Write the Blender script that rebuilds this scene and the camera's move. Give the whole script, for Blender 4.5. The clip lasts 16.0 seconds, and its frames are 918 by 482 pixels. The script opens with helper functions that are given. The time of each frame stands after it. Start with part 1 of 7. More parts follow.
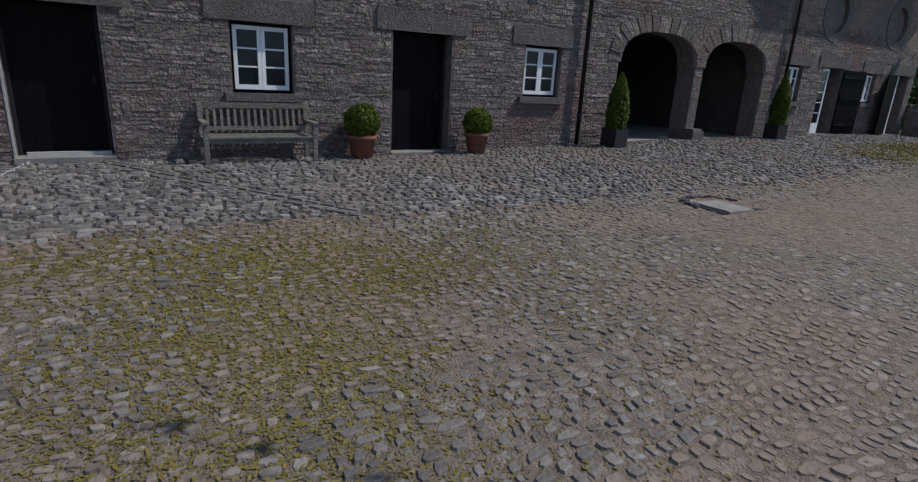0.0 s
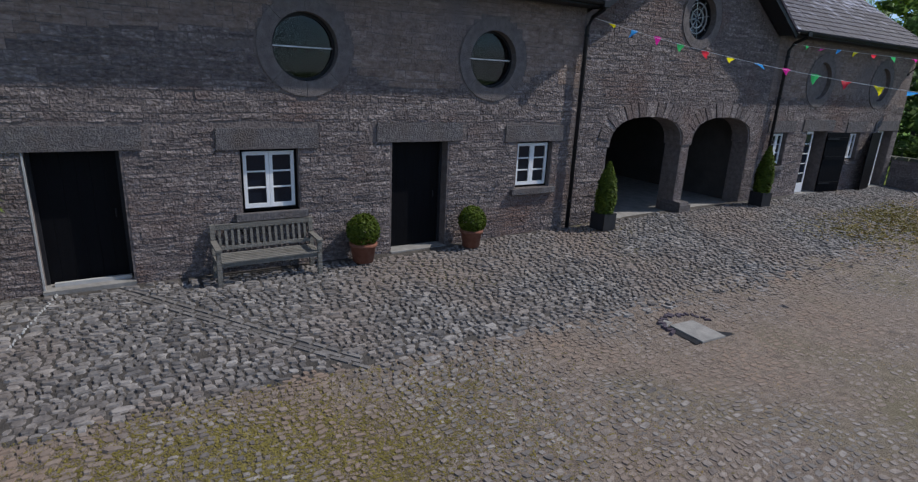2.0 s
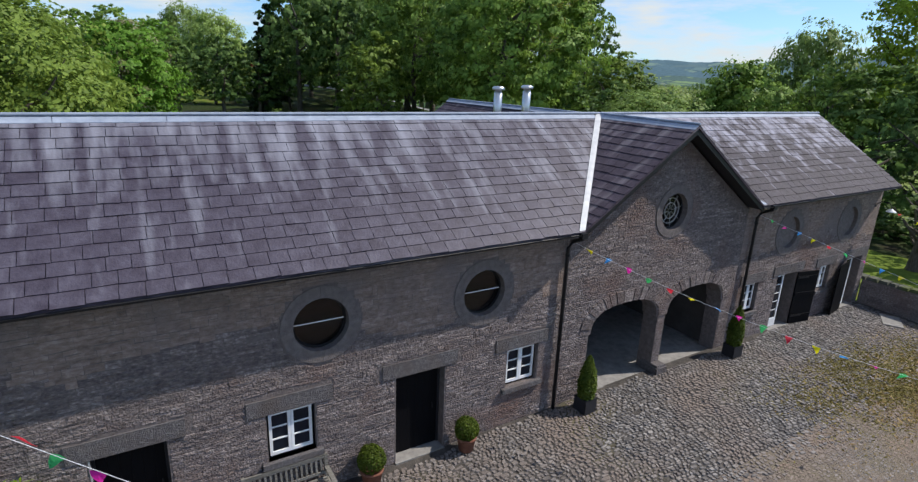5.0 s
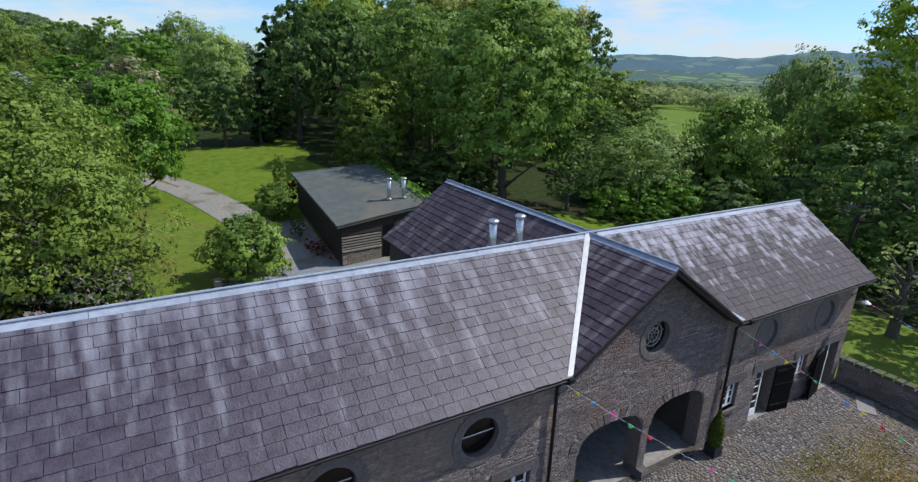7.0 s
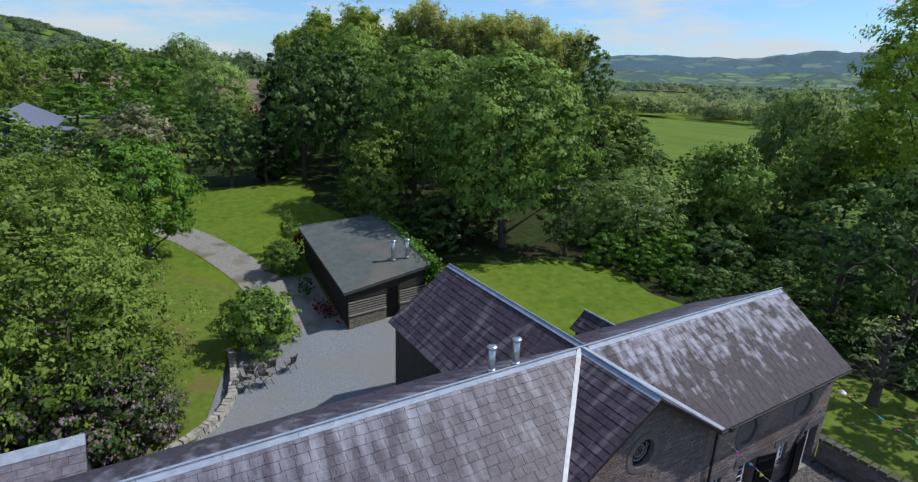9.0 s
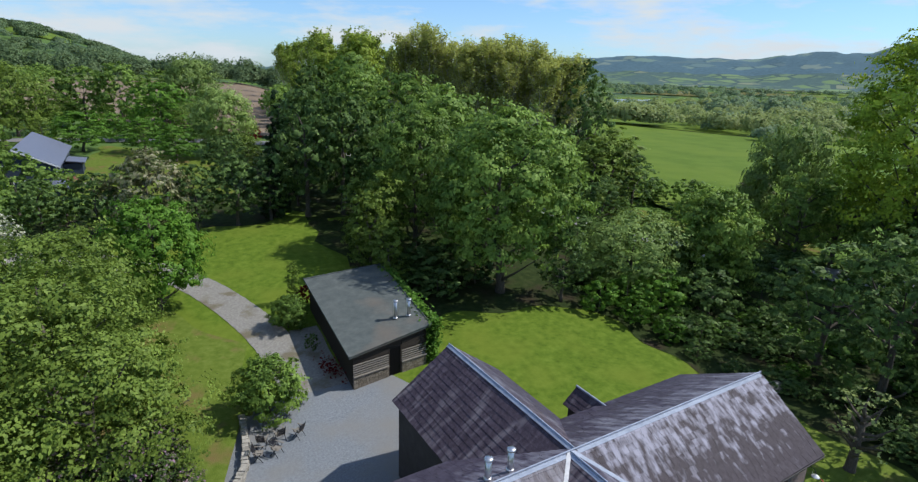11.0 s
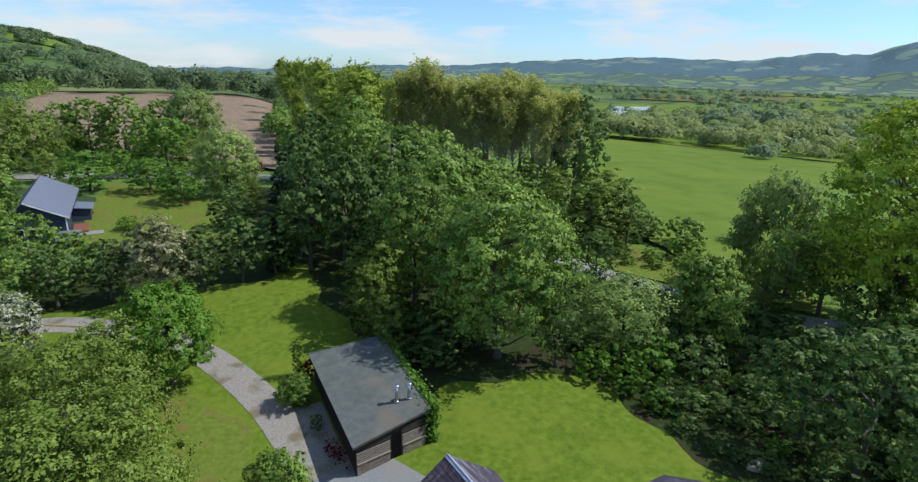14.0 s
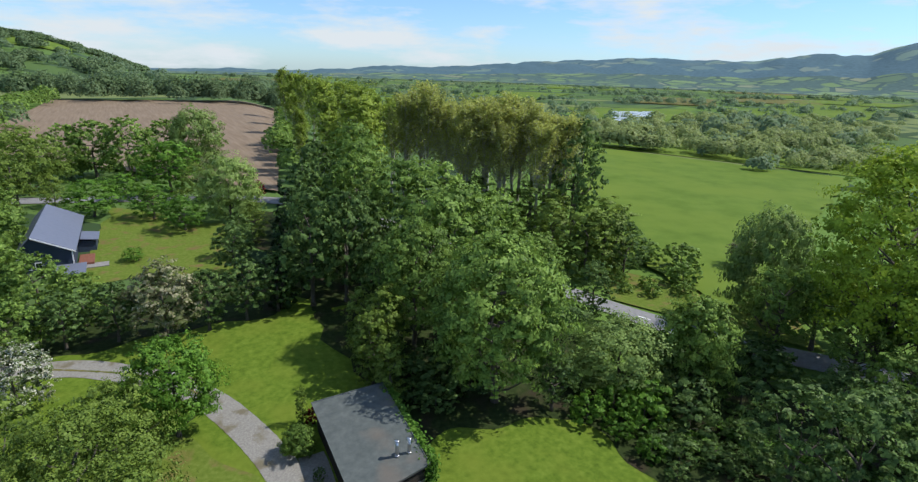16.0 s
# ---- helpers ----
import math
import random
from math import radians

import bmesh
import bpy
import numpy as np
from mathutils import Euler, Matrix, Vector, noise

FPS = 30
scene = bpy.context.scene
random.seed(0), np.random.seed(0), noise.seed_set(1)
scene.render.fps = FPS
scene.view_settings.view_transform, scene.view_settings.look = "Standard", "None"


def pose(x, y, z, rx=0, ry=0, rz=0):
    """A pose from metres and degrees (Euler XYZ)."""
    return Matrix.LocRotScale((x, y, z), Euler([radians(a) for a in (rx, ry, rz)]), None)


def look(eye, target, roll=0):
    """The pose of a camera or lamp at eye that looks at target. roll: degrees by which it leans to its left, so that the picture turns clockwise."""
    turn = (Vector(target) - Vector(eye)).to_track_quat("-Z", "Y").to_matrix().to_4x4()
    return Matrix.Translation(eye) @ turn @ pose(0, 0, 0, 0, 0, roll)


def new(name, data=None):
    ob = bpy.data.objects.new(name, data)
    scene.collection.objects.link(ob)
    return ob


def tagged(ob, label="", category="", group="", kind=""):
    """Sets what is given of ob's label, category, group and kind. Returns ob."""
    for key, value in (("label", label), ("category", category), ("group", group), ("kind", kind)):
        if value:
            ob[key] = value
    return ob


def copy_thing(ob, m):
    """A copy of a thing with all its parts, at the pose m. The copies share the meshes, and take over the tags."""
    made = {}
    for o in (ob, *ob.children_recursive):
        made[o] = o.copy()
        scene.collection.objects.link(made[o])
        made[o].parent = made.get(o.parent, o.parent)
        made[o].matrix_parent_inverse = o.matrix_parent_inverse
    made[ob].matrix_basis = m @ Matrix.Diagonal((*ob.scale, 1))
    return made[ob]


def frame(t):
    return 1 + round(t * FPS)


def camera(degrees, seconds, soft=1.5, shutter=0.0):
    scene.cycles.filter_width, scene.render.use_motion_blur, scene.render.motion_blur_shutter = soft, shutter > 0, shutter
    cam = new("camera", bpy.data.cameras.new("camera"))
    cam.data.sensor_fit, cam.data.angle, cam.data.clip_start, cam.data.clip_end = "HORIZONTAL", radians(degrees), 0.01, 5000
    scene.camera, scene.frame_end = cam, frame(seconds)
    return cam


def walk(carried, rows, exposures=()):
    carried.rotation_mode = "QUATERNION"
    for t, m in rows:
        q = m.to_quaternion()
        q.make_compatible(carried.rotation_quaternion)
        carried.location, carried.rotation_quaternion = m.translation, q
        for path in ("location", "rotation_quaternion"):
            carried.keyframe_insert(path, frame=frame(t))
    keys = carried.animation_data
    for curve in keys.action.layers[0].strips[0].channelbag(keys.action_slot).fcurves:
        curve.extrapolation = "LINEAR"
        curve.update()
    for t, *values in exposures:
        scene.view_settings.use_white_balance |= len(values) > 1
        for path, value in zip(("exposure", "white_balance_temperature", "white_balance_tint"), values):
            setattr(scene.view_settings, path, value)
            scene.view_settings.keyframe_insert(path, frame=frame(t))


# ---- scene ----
cam = camera(79.1, 16.0, 1.3)
PATH = [
    (0, (-4.17, -9.215, 1.46), (-3.162, -7.587, 0.882), 3.1),
    (0.5, (-4.159, -9.258, 1.881), (-3.155, -7.628, 1.304), 3.0),
    (1, (-4.173, -9.289, 2.31), (-3.171, -7.656, 1.737), 2.9),
    (1.5, (-4.212, -9.286, 2.748), (-3.207, -7.652, 2.182), 2.8),
    (2, (-4.212, -9.299, 3.303), (-3.206, -7.667, 2.734), 2.8),
    (2.5, (-4.187, -9.314, 4.013), (-3.188, -7.674, 3.453), 2.6),
    (3, (-4.203, -9.337, 4.736), (-3.204, -7.695, 4.182), 2.4),
    (3.5, (-4.247, -9.357, 5.523), (-3.247, -7.717, 4.968), 2.3),
    (4, (-4.28, -9.412, 6.374), (-3.282, -7.771, 5.814), 2.3),
    (6.5, (-4.342, -9.188, 11.027), (-3.34, -7.563, 10.432), 2.2),
    (7, (-4.386, -9.212, 11.999), (-3.384, -7.586, 11.404), 2.3),
    (7.5, (-4.418, -9.233, 13.069), (-3.417, -7.607, 12.473), 2.2),
    (8, (-4.51, -9.262, 14.068), (-3.509, -7.636, 13.474), 2.2),
    (8.5, (-4.603, -9.311, 15.098), (-3.602, -7.684, 14.505), 2.1),
    (9, (-4.665, -9.352, 16.133), (-3.666, -7.724, 15.541), 2.0),
    (11.5, (-4.994, -9.622, 21.68), (-3.994, -7.994, 21.089), 2.0),
    (12, (-4.976, -9.587, 22.764), (-3.976, -7.959, 22.174), 2.0),
    (12.5, (-5.031, -9.625, 23.986), (-4.03, -7.997, 23.396), 2.0),
    (13, (-5.038, -9.68, 25.112), (-4.038, -8.052, 24.523), 1.9),
    (13.5, (-5.105, -9.684, 26.252), (-4.105, -8.056, 25.663), 1.9),
    (14, (-5.068, -9.652, 27.316), (-4.067, -8.024, 26.727), 1.9),
    (14.5, (-5.104, -9.709, 28.438), (-4.104, -8.081, 27.849), 1.9),
    (15, (-5.096, -9.669, 29.721), (-4.095, -8.041, 29.132), 1.9),
    (15.5, (-5.044, -9.589, 30.876), (-4.044, -7.961, 30.287), 1.9),
    (16, (-5.049, -9.598, 32.04), (-4.049, -7.969, 31.451), 1.9),
]
# exposure of the clip's camera
EXPOSURES = [(0.0, 0.0, 6500, 10), (2.0, 0.20, 6350, 10), (3.0, 0.36, 6450, 10), (4.0, 0.58, 6750, 10), (6.5, 0.56, 6500, 10), (8.0, 0.44, 6350, 10), (9.0, 0.36, 6350, 10), (12.5, 0.56, 6450, 10), (16.0, 0.58, 6480, 10)]
walk(cam, [(t, look(eye, target, roll)) for t, eye, target, roll in PATH], EXPOSURES)

# ---------------------------------------------------------------- light
SUN = Vector((0.600, -0.222, 0.768)).normalized()   # towards the sun
world = bpy.data.worlds.new("sky")
scene.world = world
world.use_nodes = True
wn, wl = world.node_tree.nodes, world.node_tree.links
wn.clear()
w_out = wn.new("ShaderNodeOutputWorld")
w_bg = wn.new("ShaderNodeBackground")
w_sky = wn.new("ShaderNodeTexSky")
w_sky.sky_type = "NISHITA"
w_sky.sun_disc = False
w_sky.sun_elevation = math.asin(SUN.z)
w_sky.sun_rotation = math.atan2(SUN.x, SUN.y)
w_sky.dust_density, w_sky.air_density, w_sky.ozone_density, w_sky.altitude = 0.25, 1.0, 3.0, 100
w_bg.inputs["Strength"].default_value = 0.115
# thin bright clouds, spread in streaks over the whole sky
w_co = wn.new("ShaderNodeTexCoord")
w_map = wn.new("ShaderNodeMapping")
w_map.inputs["Scale"].default_value = (1.5, 1.5, 7.0)
w_map.inputs["Location"].default_value = (0.9, 0.55, 0.2)
w_noise = wn.new("ShaderNodeTexNoise")
w_noise.inputs["Scale"].default_value, w_noise.inputs["Detail"].default_value, w_noise.inputs["Roughness"].default_value = 1.7, 7.0, 0.62
w_ramp = wn.new("ShaderNodeValToRGB")
w_ramp.color_ramp.elements[0].position, w_ramp.color_ramp.elements[1].position = 0.48, 0.62
w_mix = wn.new("ShaderNodeMixRGB")
w_mix.inputs["Color2"].default_value = (4.3, 4.7, 5.0, 1)
wl.new(w_co.outputs["Generated"], w_map.inputs["Vector"])
wl.new(w_map.outputs["Vector"], w_noise.inputs["Vector"])
wl.new(w_noise.outputs["Fac"], w_ramp.inputs["Fac"])
w_sep = wn.new("ShaderNodeSeparateXYZ")
wl.new(w_co.outputs["Generated"], w_sep.inputs["Vector"])
w_low = wn.new("ShaderNodeMapRange")        # the veil of cloud thickens towards the horizon
w_low.inputs["From Min"].default_value, w_low.inputs["From Max"].default_value = 0.0, 0.22
w_low.inputs["To Min"].default_value, w_low.inputs["To Max"].default_value = 0.10, 0.0
wl.new(w_sep.outputs["Z"], w_low.inputs["Value"])
w_max = wn.new("ShaderNodeMath")
w_max.operation = "MAXIMUM"
wl.new(w_ramp.outputs["Color"], w_max.inputs[0])
wl.new(w_low.outputs["Result"], w_max.inputs[1])
wl.new(w_max.outputs["Value"], w_mix.inputs["Fac"])
w_tint = wn.new("ShaderNodeMixRGB")
w_tint.blend_type = "MULTIPLY"
w_tint.inputs["Fac"].default_value = 1.0
w_blue = wn.new("ShaderNodeMixRGB")          # clear blue down to the horizon
w_blue.inputs["Color1"].default_value, w_blue.inputs["Color2"].default_value = (0.50, 0.70, 0.98, 1), (0.76, 0.89, 1.03, 1)
w_high = wn.new("ShaderNodeMapRange")
w_high.inputs["From Min"].default_value, w_high.inputs["From Max"].default_value = 0.0, 0.40
wl.new(w_sep.outputs["Z"], w_high.inputs["Value"])
wl.new(w_high.outputs["Result"], w_blue.inputs["Fac"])
wl.new(w_blue.outputs["Color"], w_tint.inputs["Color2"])
wl.new(w_sky.outputs["Color"], w_tint.inputs["Color1"])
wl.new(w_tint.outputs["Color"], w_mix.inputs["Color1"])
wl.new(w_mix.outputs["Color"], w_bg.inputs["Color"])
wl.new(w_bg.outputs["Background"], w_out.inputs["Surface"])
sun_data = bpy.data.lights.new("sun", "SUN")
sun_data.energy, sun_data.angle, sun_data.color = 3.45, radians(0.6), (1.0, 0.955, 0.89)
sun = new("sun", sun_data)
sun.matrix_world = look(SUN * 60, (0, 0, 0))


# ---------------------------------------------------------------- materials
def material(name, colors, scale=1.0, stretch=(1, 1, 1), rough=0.85, bump=0.0, bump_scale=30.0, per="", amount=0.0,
             second=None, second_stretch=None, second_scale=0.3, second_range=(0.45, 0.65), metal=0.0, thin=0.0, spec=0.3, grade=None, patchy=0.0, depth=0.03):
    """Noise between colours, a shift by piece (per: 'island' or 'object'), a larger second colour and fine relief."""
    m = bpy.data.materials.new(name)
    m.use_nodes = True
    n, l = m.node_tree.nodes, m.node_tree.links
    b = n["Principled BSDF"]
    b.inputs["Roughness"].default_value, b.inputs["Metallic"].default_value = rough, metal
    b.inputs["Specular IOR Level"].default_value = spec
    co = n.new("ShaderNodeTexCoord")
    mp = n.new("ShaderNodeMapping")
    mp.inputs["Scale"].default_value = stretch
    l.new(co.outputs["Object"], mp.inputs["Vector"])
    nz = n.new("ShaderNodeTexNoise")
    nz.inputs["Scale"].default_value, nz.inputs["Detail"].default_value, nz.inputs["Roughness"].default_value = scale, 6.0, 0.65
    l.new(mp.outputs["Vector"], nz.inputs["Vector"])
    fac = nz.outputs["Fac"]
    if per:
        if per == "island":
            src = n.new("ShaderNodeNewGeometry").outputs["Random Per Island"]
        else:
            src = n.new("ShaderNodeObjectInfo").outputs["Random"]
        mr = n.new("ShaderNodeMapRange")
        mr.inputs["To Min"].default_value, mr.inputs["To Max"].default_value = -amount, amount
        l.new(src, mr.inputs["Value"])
        add = n.new("ShaderNodeMath")
        l.new(fac, add.inputs[0])
        l.new(mr.outputs["Result"], add.inputs[1])
        fac = add.outputs["Value"]
    ramp = n.new("ShaderNodeValToRGB")
    el = ramp.color_ramp.elements
    while len(el) < len(colors):
        el.new(0.5)
    for k, c in enumerate(colors):
        el[k].position = 0.28 + 0.44 * k / max(1, len(colors) - 1)
        el[k].color = (*c, 1)
    l.new(fac, ramp.inputs["Fac"])
    col = ramp.outputs["Color"]
    if second:
        n2 = n.new("ShaderNodeTexNoise")
        n2.inputs["Scale"].default_value, n2.inputs["Detail"].default_value = second_scale, 4.0
        if second_stretch:
            m2 = n.new("ShaderNodeMapping")
            m2.inputs["Scale"].default_value = second_stretch
            l.new(co.outputs["Object"], m2.inputs["Vector"])
            l.new(m2.outputs["Vector"], n2.inputs["Vector"])
        else:
            l.new(co.outputs["Object"], n2.inputs["Vector"])
        r2 = n.new("ShaderNodeValToRGB")
        r2.color_ramp.elements[0].position, r2.color_ramp.elements[1].position = second_range
        f2 = n2.outputs["Fac"]
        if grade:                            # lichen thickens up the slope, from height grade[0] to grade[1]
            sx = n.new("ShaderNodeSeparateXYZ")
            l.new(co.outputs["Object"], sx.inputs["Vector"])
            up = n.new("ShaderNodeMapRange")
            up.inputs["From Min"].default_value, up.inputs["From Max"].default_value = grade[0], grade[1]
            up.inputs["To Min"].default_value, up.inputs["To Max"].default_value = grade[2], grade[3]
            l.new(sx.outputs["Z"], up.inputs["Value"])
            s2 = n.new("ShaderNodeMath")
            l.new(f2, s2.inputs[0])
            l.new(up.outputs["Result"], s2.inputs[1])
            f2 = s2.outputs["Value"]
        if patchy and per:
            s3 = n.new("ShaderNodeMath")
            s3.operation = "MULTIPLY_ADD"
            l.new(src, s3.inputs[0])
            s3.inputs[1].default_value = patchy
            l.new(f2, s3.inputs[2])
            f2 = s3.outputs["Value"]
        l.new(f2, r2.inputs["Fac"])
        mx = n.new("ShaderNodeMixRGB")
        mx.inputs["Color2"].default_value = (*second, 1)
        l.new(r2.outputs["Color"], mx.inputs["Fac"])
        l.new(col, mx.inputs["Color1"])
        col = mx.outputs["Color"]
    l.new(col, b.inputs["Base Color"])
    if bump:
        n3 = n.new("ShaderNodeTexNoise")
        n3.inputs["Scale"].default_value, n3.inputs["Detail"].default_value = bump_scale, 5.0
        l.new(co.outputs["Object"], n3.inputs["Vector"])
        bp = n.new("ShaderNodeBump")
        bp.inputs["Strength"].default_value, bp.inputs["Distance"].default_value = bump, depth
        l.new(n3.outputs["Fac"], bp.inputs["Height"])
        l.new(bp.outputs["Normal"], b.inputs["Normal"])
    if thin:
        tr = n.new("ShaderNodeBsdfTranslucent")
        ms = n.new("ShaderNodeMixShader")
        ms.inputs["Fac"].default_value = thin
        l.new(col, tr.inputs["Color"])
        l.new(b.outputs["BSDF"], ms.inputs[1])
        l.new(tr.outputs["BSDF"], ms.inputs[2])
        l.new(ms.outputs["Shader"], n["Material Output"].inputs["Surface"])
    return m


def mosaic(name, colors, hedge, scale, edge=0.05, wood=0.5, wood_scale=0.004, wood_col=(0.03, 0.05, 0.04)):
    """Hedged fields of uneven greens, with scattered woods: for ground that stays far off."""
    m = bpy.data.materials.new(name)
    m.use_nodes = True
    n, l = m.node_tree.nodes, m.node_tree.links
    b = n["Principled BSDF"]
    b.inputs["Roughness"].default_value, b.inputs["Specular IOR Level"].default_value = 0.9, 0.05
    co = n.new("ShaderNodeTexCoord")
    cells, rim = n.new("ShaderNodeTexVoronoi"), n.new("ShaderNodeTexVoronoi")
    for v in (cells, rim):
        v.voronoi_dimensions = "2D"
        v.inputs["Scale"].default_value, v.inputs["Randomness"].default_value = scale, 0.9
        l.new(co.outputs["Object"], v.inputs["Vector"])
    rim.feature = "DISTANCE_TO_EDGE"
    pick = n.new("ShaderNodeSeparateColor")
    l.new(cells.outputs["Color"], pick.inputs["Color"])
    ramp = n.new("ShaderNodeValToRGB")
    ramp.color_ramp.interpolation = "CONSTANT"
    el = ramp.color_ramp.elements
    while len(el) < len(colors):
        el.new(0.5)
    for k, c in enumerate(colors):
        el[k].position, el[k].color = k / len(colors), (*c, 1)
    l.new(pick.outputs["Red"], ramp.inputs["Fac"])
    nz = n.new("ShaderNodeTexNoise")
    nz.inputs["Scale"].default_value, nz.inputs["Detail"].default_value = wood_scale, 8.0
    l.new(co.outputs["Object"], nz.inputs["Vector"])
    near = n.new("ShaderNodeMath")
    near.operation = "LESS_THAN"
    near.inputs[1].default_value = edge
    l.new(rim.outputs["Distance"], near.inputs[0])
    mix = n.new("ShaderNodeMixRGB")
    mix.inputs["Color2"].default_value = (*hedge, 1)
    l.new(near.outputs["Value"], mix.inputs["Fac"])
    l.new(ramp.outputs["Color"], mix.inputs["Color1"])
    wr = n.new("ShaderNodeValToRGB")
    wr.color_ramp.elements[0].position, wr.color_ramp.elements[1].position = wood, wood + 0.02
    l.new(nz.outputs["Fac"], wr.inputs["Fac"])
    fine = n.new("ShaderNodeTexNoise")
    fine.inputs["Scale"].default_value, fine.inputs["Detail"].default_value = 0.05, 4.0
    l.new(co.outputs["Object"], fine.inputs["Vector"])
    wc = n.new("ShaderNodeMixRGB")
    wc.inputs["Color1"].default_value, wc.inputs["Color2"].default_value = (*[0.7 * c for c in wood_col], 1), (*[1.4 * c for c in wood_col], 1)
    l.new(fine.outputs["Fac"], wc.inputs["Fac"])
    out = n.new("ShaderNodeMixRGB")
    l.new(wr.outputs["Color"], out.inputs["Fac"])
    l.new(mix.outputs["Color"], out.inputs["Color1"])
    l.new(wc.outputs["Color"], out.inputs["Color2"])
    l.new(out.outputs["Color"], b.inputs["Base Color"])
    return m


M_STONE = material("rubble_stone", [(0.0760, 0.0630, 0.0640), (0.1340, 0.1100, 0.1080), (0.2000, 0.1660, 0.1600), (0.3700, 0.3180, 0.3020)], 17, stretch=(0.6, 1, 1.3), per="island", amount=0.09, bump=1.0, bump_scale=26, depth=0.055, second=(0.155, 0.102, 0.088), second_scale=0.55, second_range=(0.50, 0.70))
M_STONE_PIECE = material("rubble_stone_piece", [(0.0760, 0.0630, 0.0640), (0.1340, 0.1100, 0.1080), (0.2000, 0.1660, 0.1600), (0.3700, 0.3180, 0.3020)], 17, stretch=(0.6, 1, 1.3), per="object", amount=0.09, bump=1.0, bump_scale=26, depth=0.055, second=(0.155, 0.102, 0.088), second_scale=0.55, second_range=(0.50, 0.70))
M_BUFF = material("buff_rubble", [(0.105, 0.088, 0.066), (0.175, 0.150, 0.115), (0.270, 0.240, 0.195)], 12, per="object", amount=0.14, bump=0.8, bump_scale=30)
M_PALE_STONE = material("pale_limestone", [(0.20, 0.19, 0.165), (0.30, 0.285, 0.25), (0.40, 0.38, 0.34)], 6, per="object", amount=0.12, bump=0.6, bump_scale=18)
M_MORTAR = material("mortar", [(0.100, 0.082, 0.079), (0.148, 0.123, 0.118), (0.198, 0.168, 0.160)], 9, bump=0.8, bump_scale=25)
# paler, warmer copy of M_STONE: bounce light painted into the eaves' shade
M_EAVE_SHADE = material("eave_shade_stone", [(0.142, 0.100, 0.082), (0.215, 0.158, 0.132), (0.275, 0.208, 0.178), (0.370, 0.298, 0.264)], 11, stretch=(0.6, 1, 1.3), per="island", amount=0.09, bump=1.0, bump_scale=28, depth=0.04, second=(0.185, 0.152, 0.148), second_scale=0.5, second_range=(0.46, 0.66))
M_SURROUND = material("smooth_dressed_stone", [(0.112, 0.094, 0.091), (0.146, 0.125, 0.121), (0.184, 0.161, 0.156)], 8, bump=0.5, bump_scale=40)
M_DRESSED = material("dressed_granite", [(0.068, 0.062, 0.067), (0.112, 0.103, 0.108), (0.190, 0.176, 0.176)], 18, bump=1.0, bump_scale=48, second=(0.105, 0.088, 0.084), second_scale=1.4)
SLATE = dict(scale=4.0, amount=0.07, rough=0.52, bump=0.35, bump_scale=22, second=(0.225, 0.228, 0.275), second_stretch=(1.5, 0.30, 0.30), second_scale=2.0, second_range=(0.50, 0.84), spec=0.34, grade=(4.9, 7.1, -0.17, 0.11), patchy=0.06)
SLATE_COLS = [(0.032, 0.025, 0.040), (0.047, 0.039, 0.058), (0.061, 0.053, 0.076), (0.082, 0.074, 0.101)]
M_SLATE = material("welsh_slate", SLATE_COLS, per="island", **SLATE)
M_SLATE_PIECE = material("welsh_slate_piece", SLATE_COLS, per="object", **SLATE)
# dark slate; on slopes facing off the sun it paints their shade
M_SLATE_DARK = material("dark_and_shade_side_slate", [(0.031, 0.022, 0.032), (0.051, 0.038, 0.052), (0.081, 0.063, 0.083)], 5.0, per="island", amount=0.08, rough=0.66, bump=0.35, bump_scale=22, second=(0.18, 0.16, 0.175), second_stretch=(0.20, 1.2, 0.20), second_scale=2.2, second_range=(0.56, 0.82), spec=0.3, patchy=0.08)
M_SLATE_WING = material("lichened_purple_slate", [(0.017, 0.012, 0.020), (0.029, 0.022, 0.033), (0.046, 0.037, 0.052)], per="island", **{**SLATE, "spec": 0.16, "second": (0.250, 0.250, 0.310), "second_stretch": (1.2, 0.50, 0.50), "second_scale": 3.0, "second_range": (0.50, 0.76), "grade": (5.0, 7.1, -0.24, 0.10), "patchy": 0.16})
M_SLATE_PALE = material("bleached_slate", [(0.09, 0.080, 0.10), (0.13, 0.12, 0.145), (0.18, 0.17, 0.20)], 4.0, per="island", amount=0.1, rough=0.6, bump=0.3, bump_scale=22)
M_LEAD = material("weathered_lead", [(0.190, 0.225, 0.295), (0.255, 0.295, 0.375), (0.330, 0.375, 0.465)], 3, rough=0.6, bump=0.1, bump_scale=8)
M_LEAD_WHITE = material("white_lead_valley", [(0.40, 0.41, 0.44), (0.50, 0.51, 0.53), (0.58, 0.59, 0.60)], 4, rough=0.6)
M_IRON = material("black_iron", [(0.008, 0.008, 0.010), (0.016, 0.016, 0.018)], 8, rough=0.5)
M_DOOR = material("black_paint", [(0.0025, 0.0025, 0.0035), (0.005, 0.005, 0.007)], 5, stretch=(4, 4, 0.5), rough=0.6, spec=0.10)
M_DOOR_GREY = material("dark_stained_boards", [(0.012, 0.012, 0.015), (0.026, 0.026, 0.030)], 5, stretch=(4, 4, 0.5), rough=0.6)
M_WHITE = material("white_paint", [(0.70, 0.71, 0.73), (0.80, 0.80, 0.81)], 6, rough=0.45)
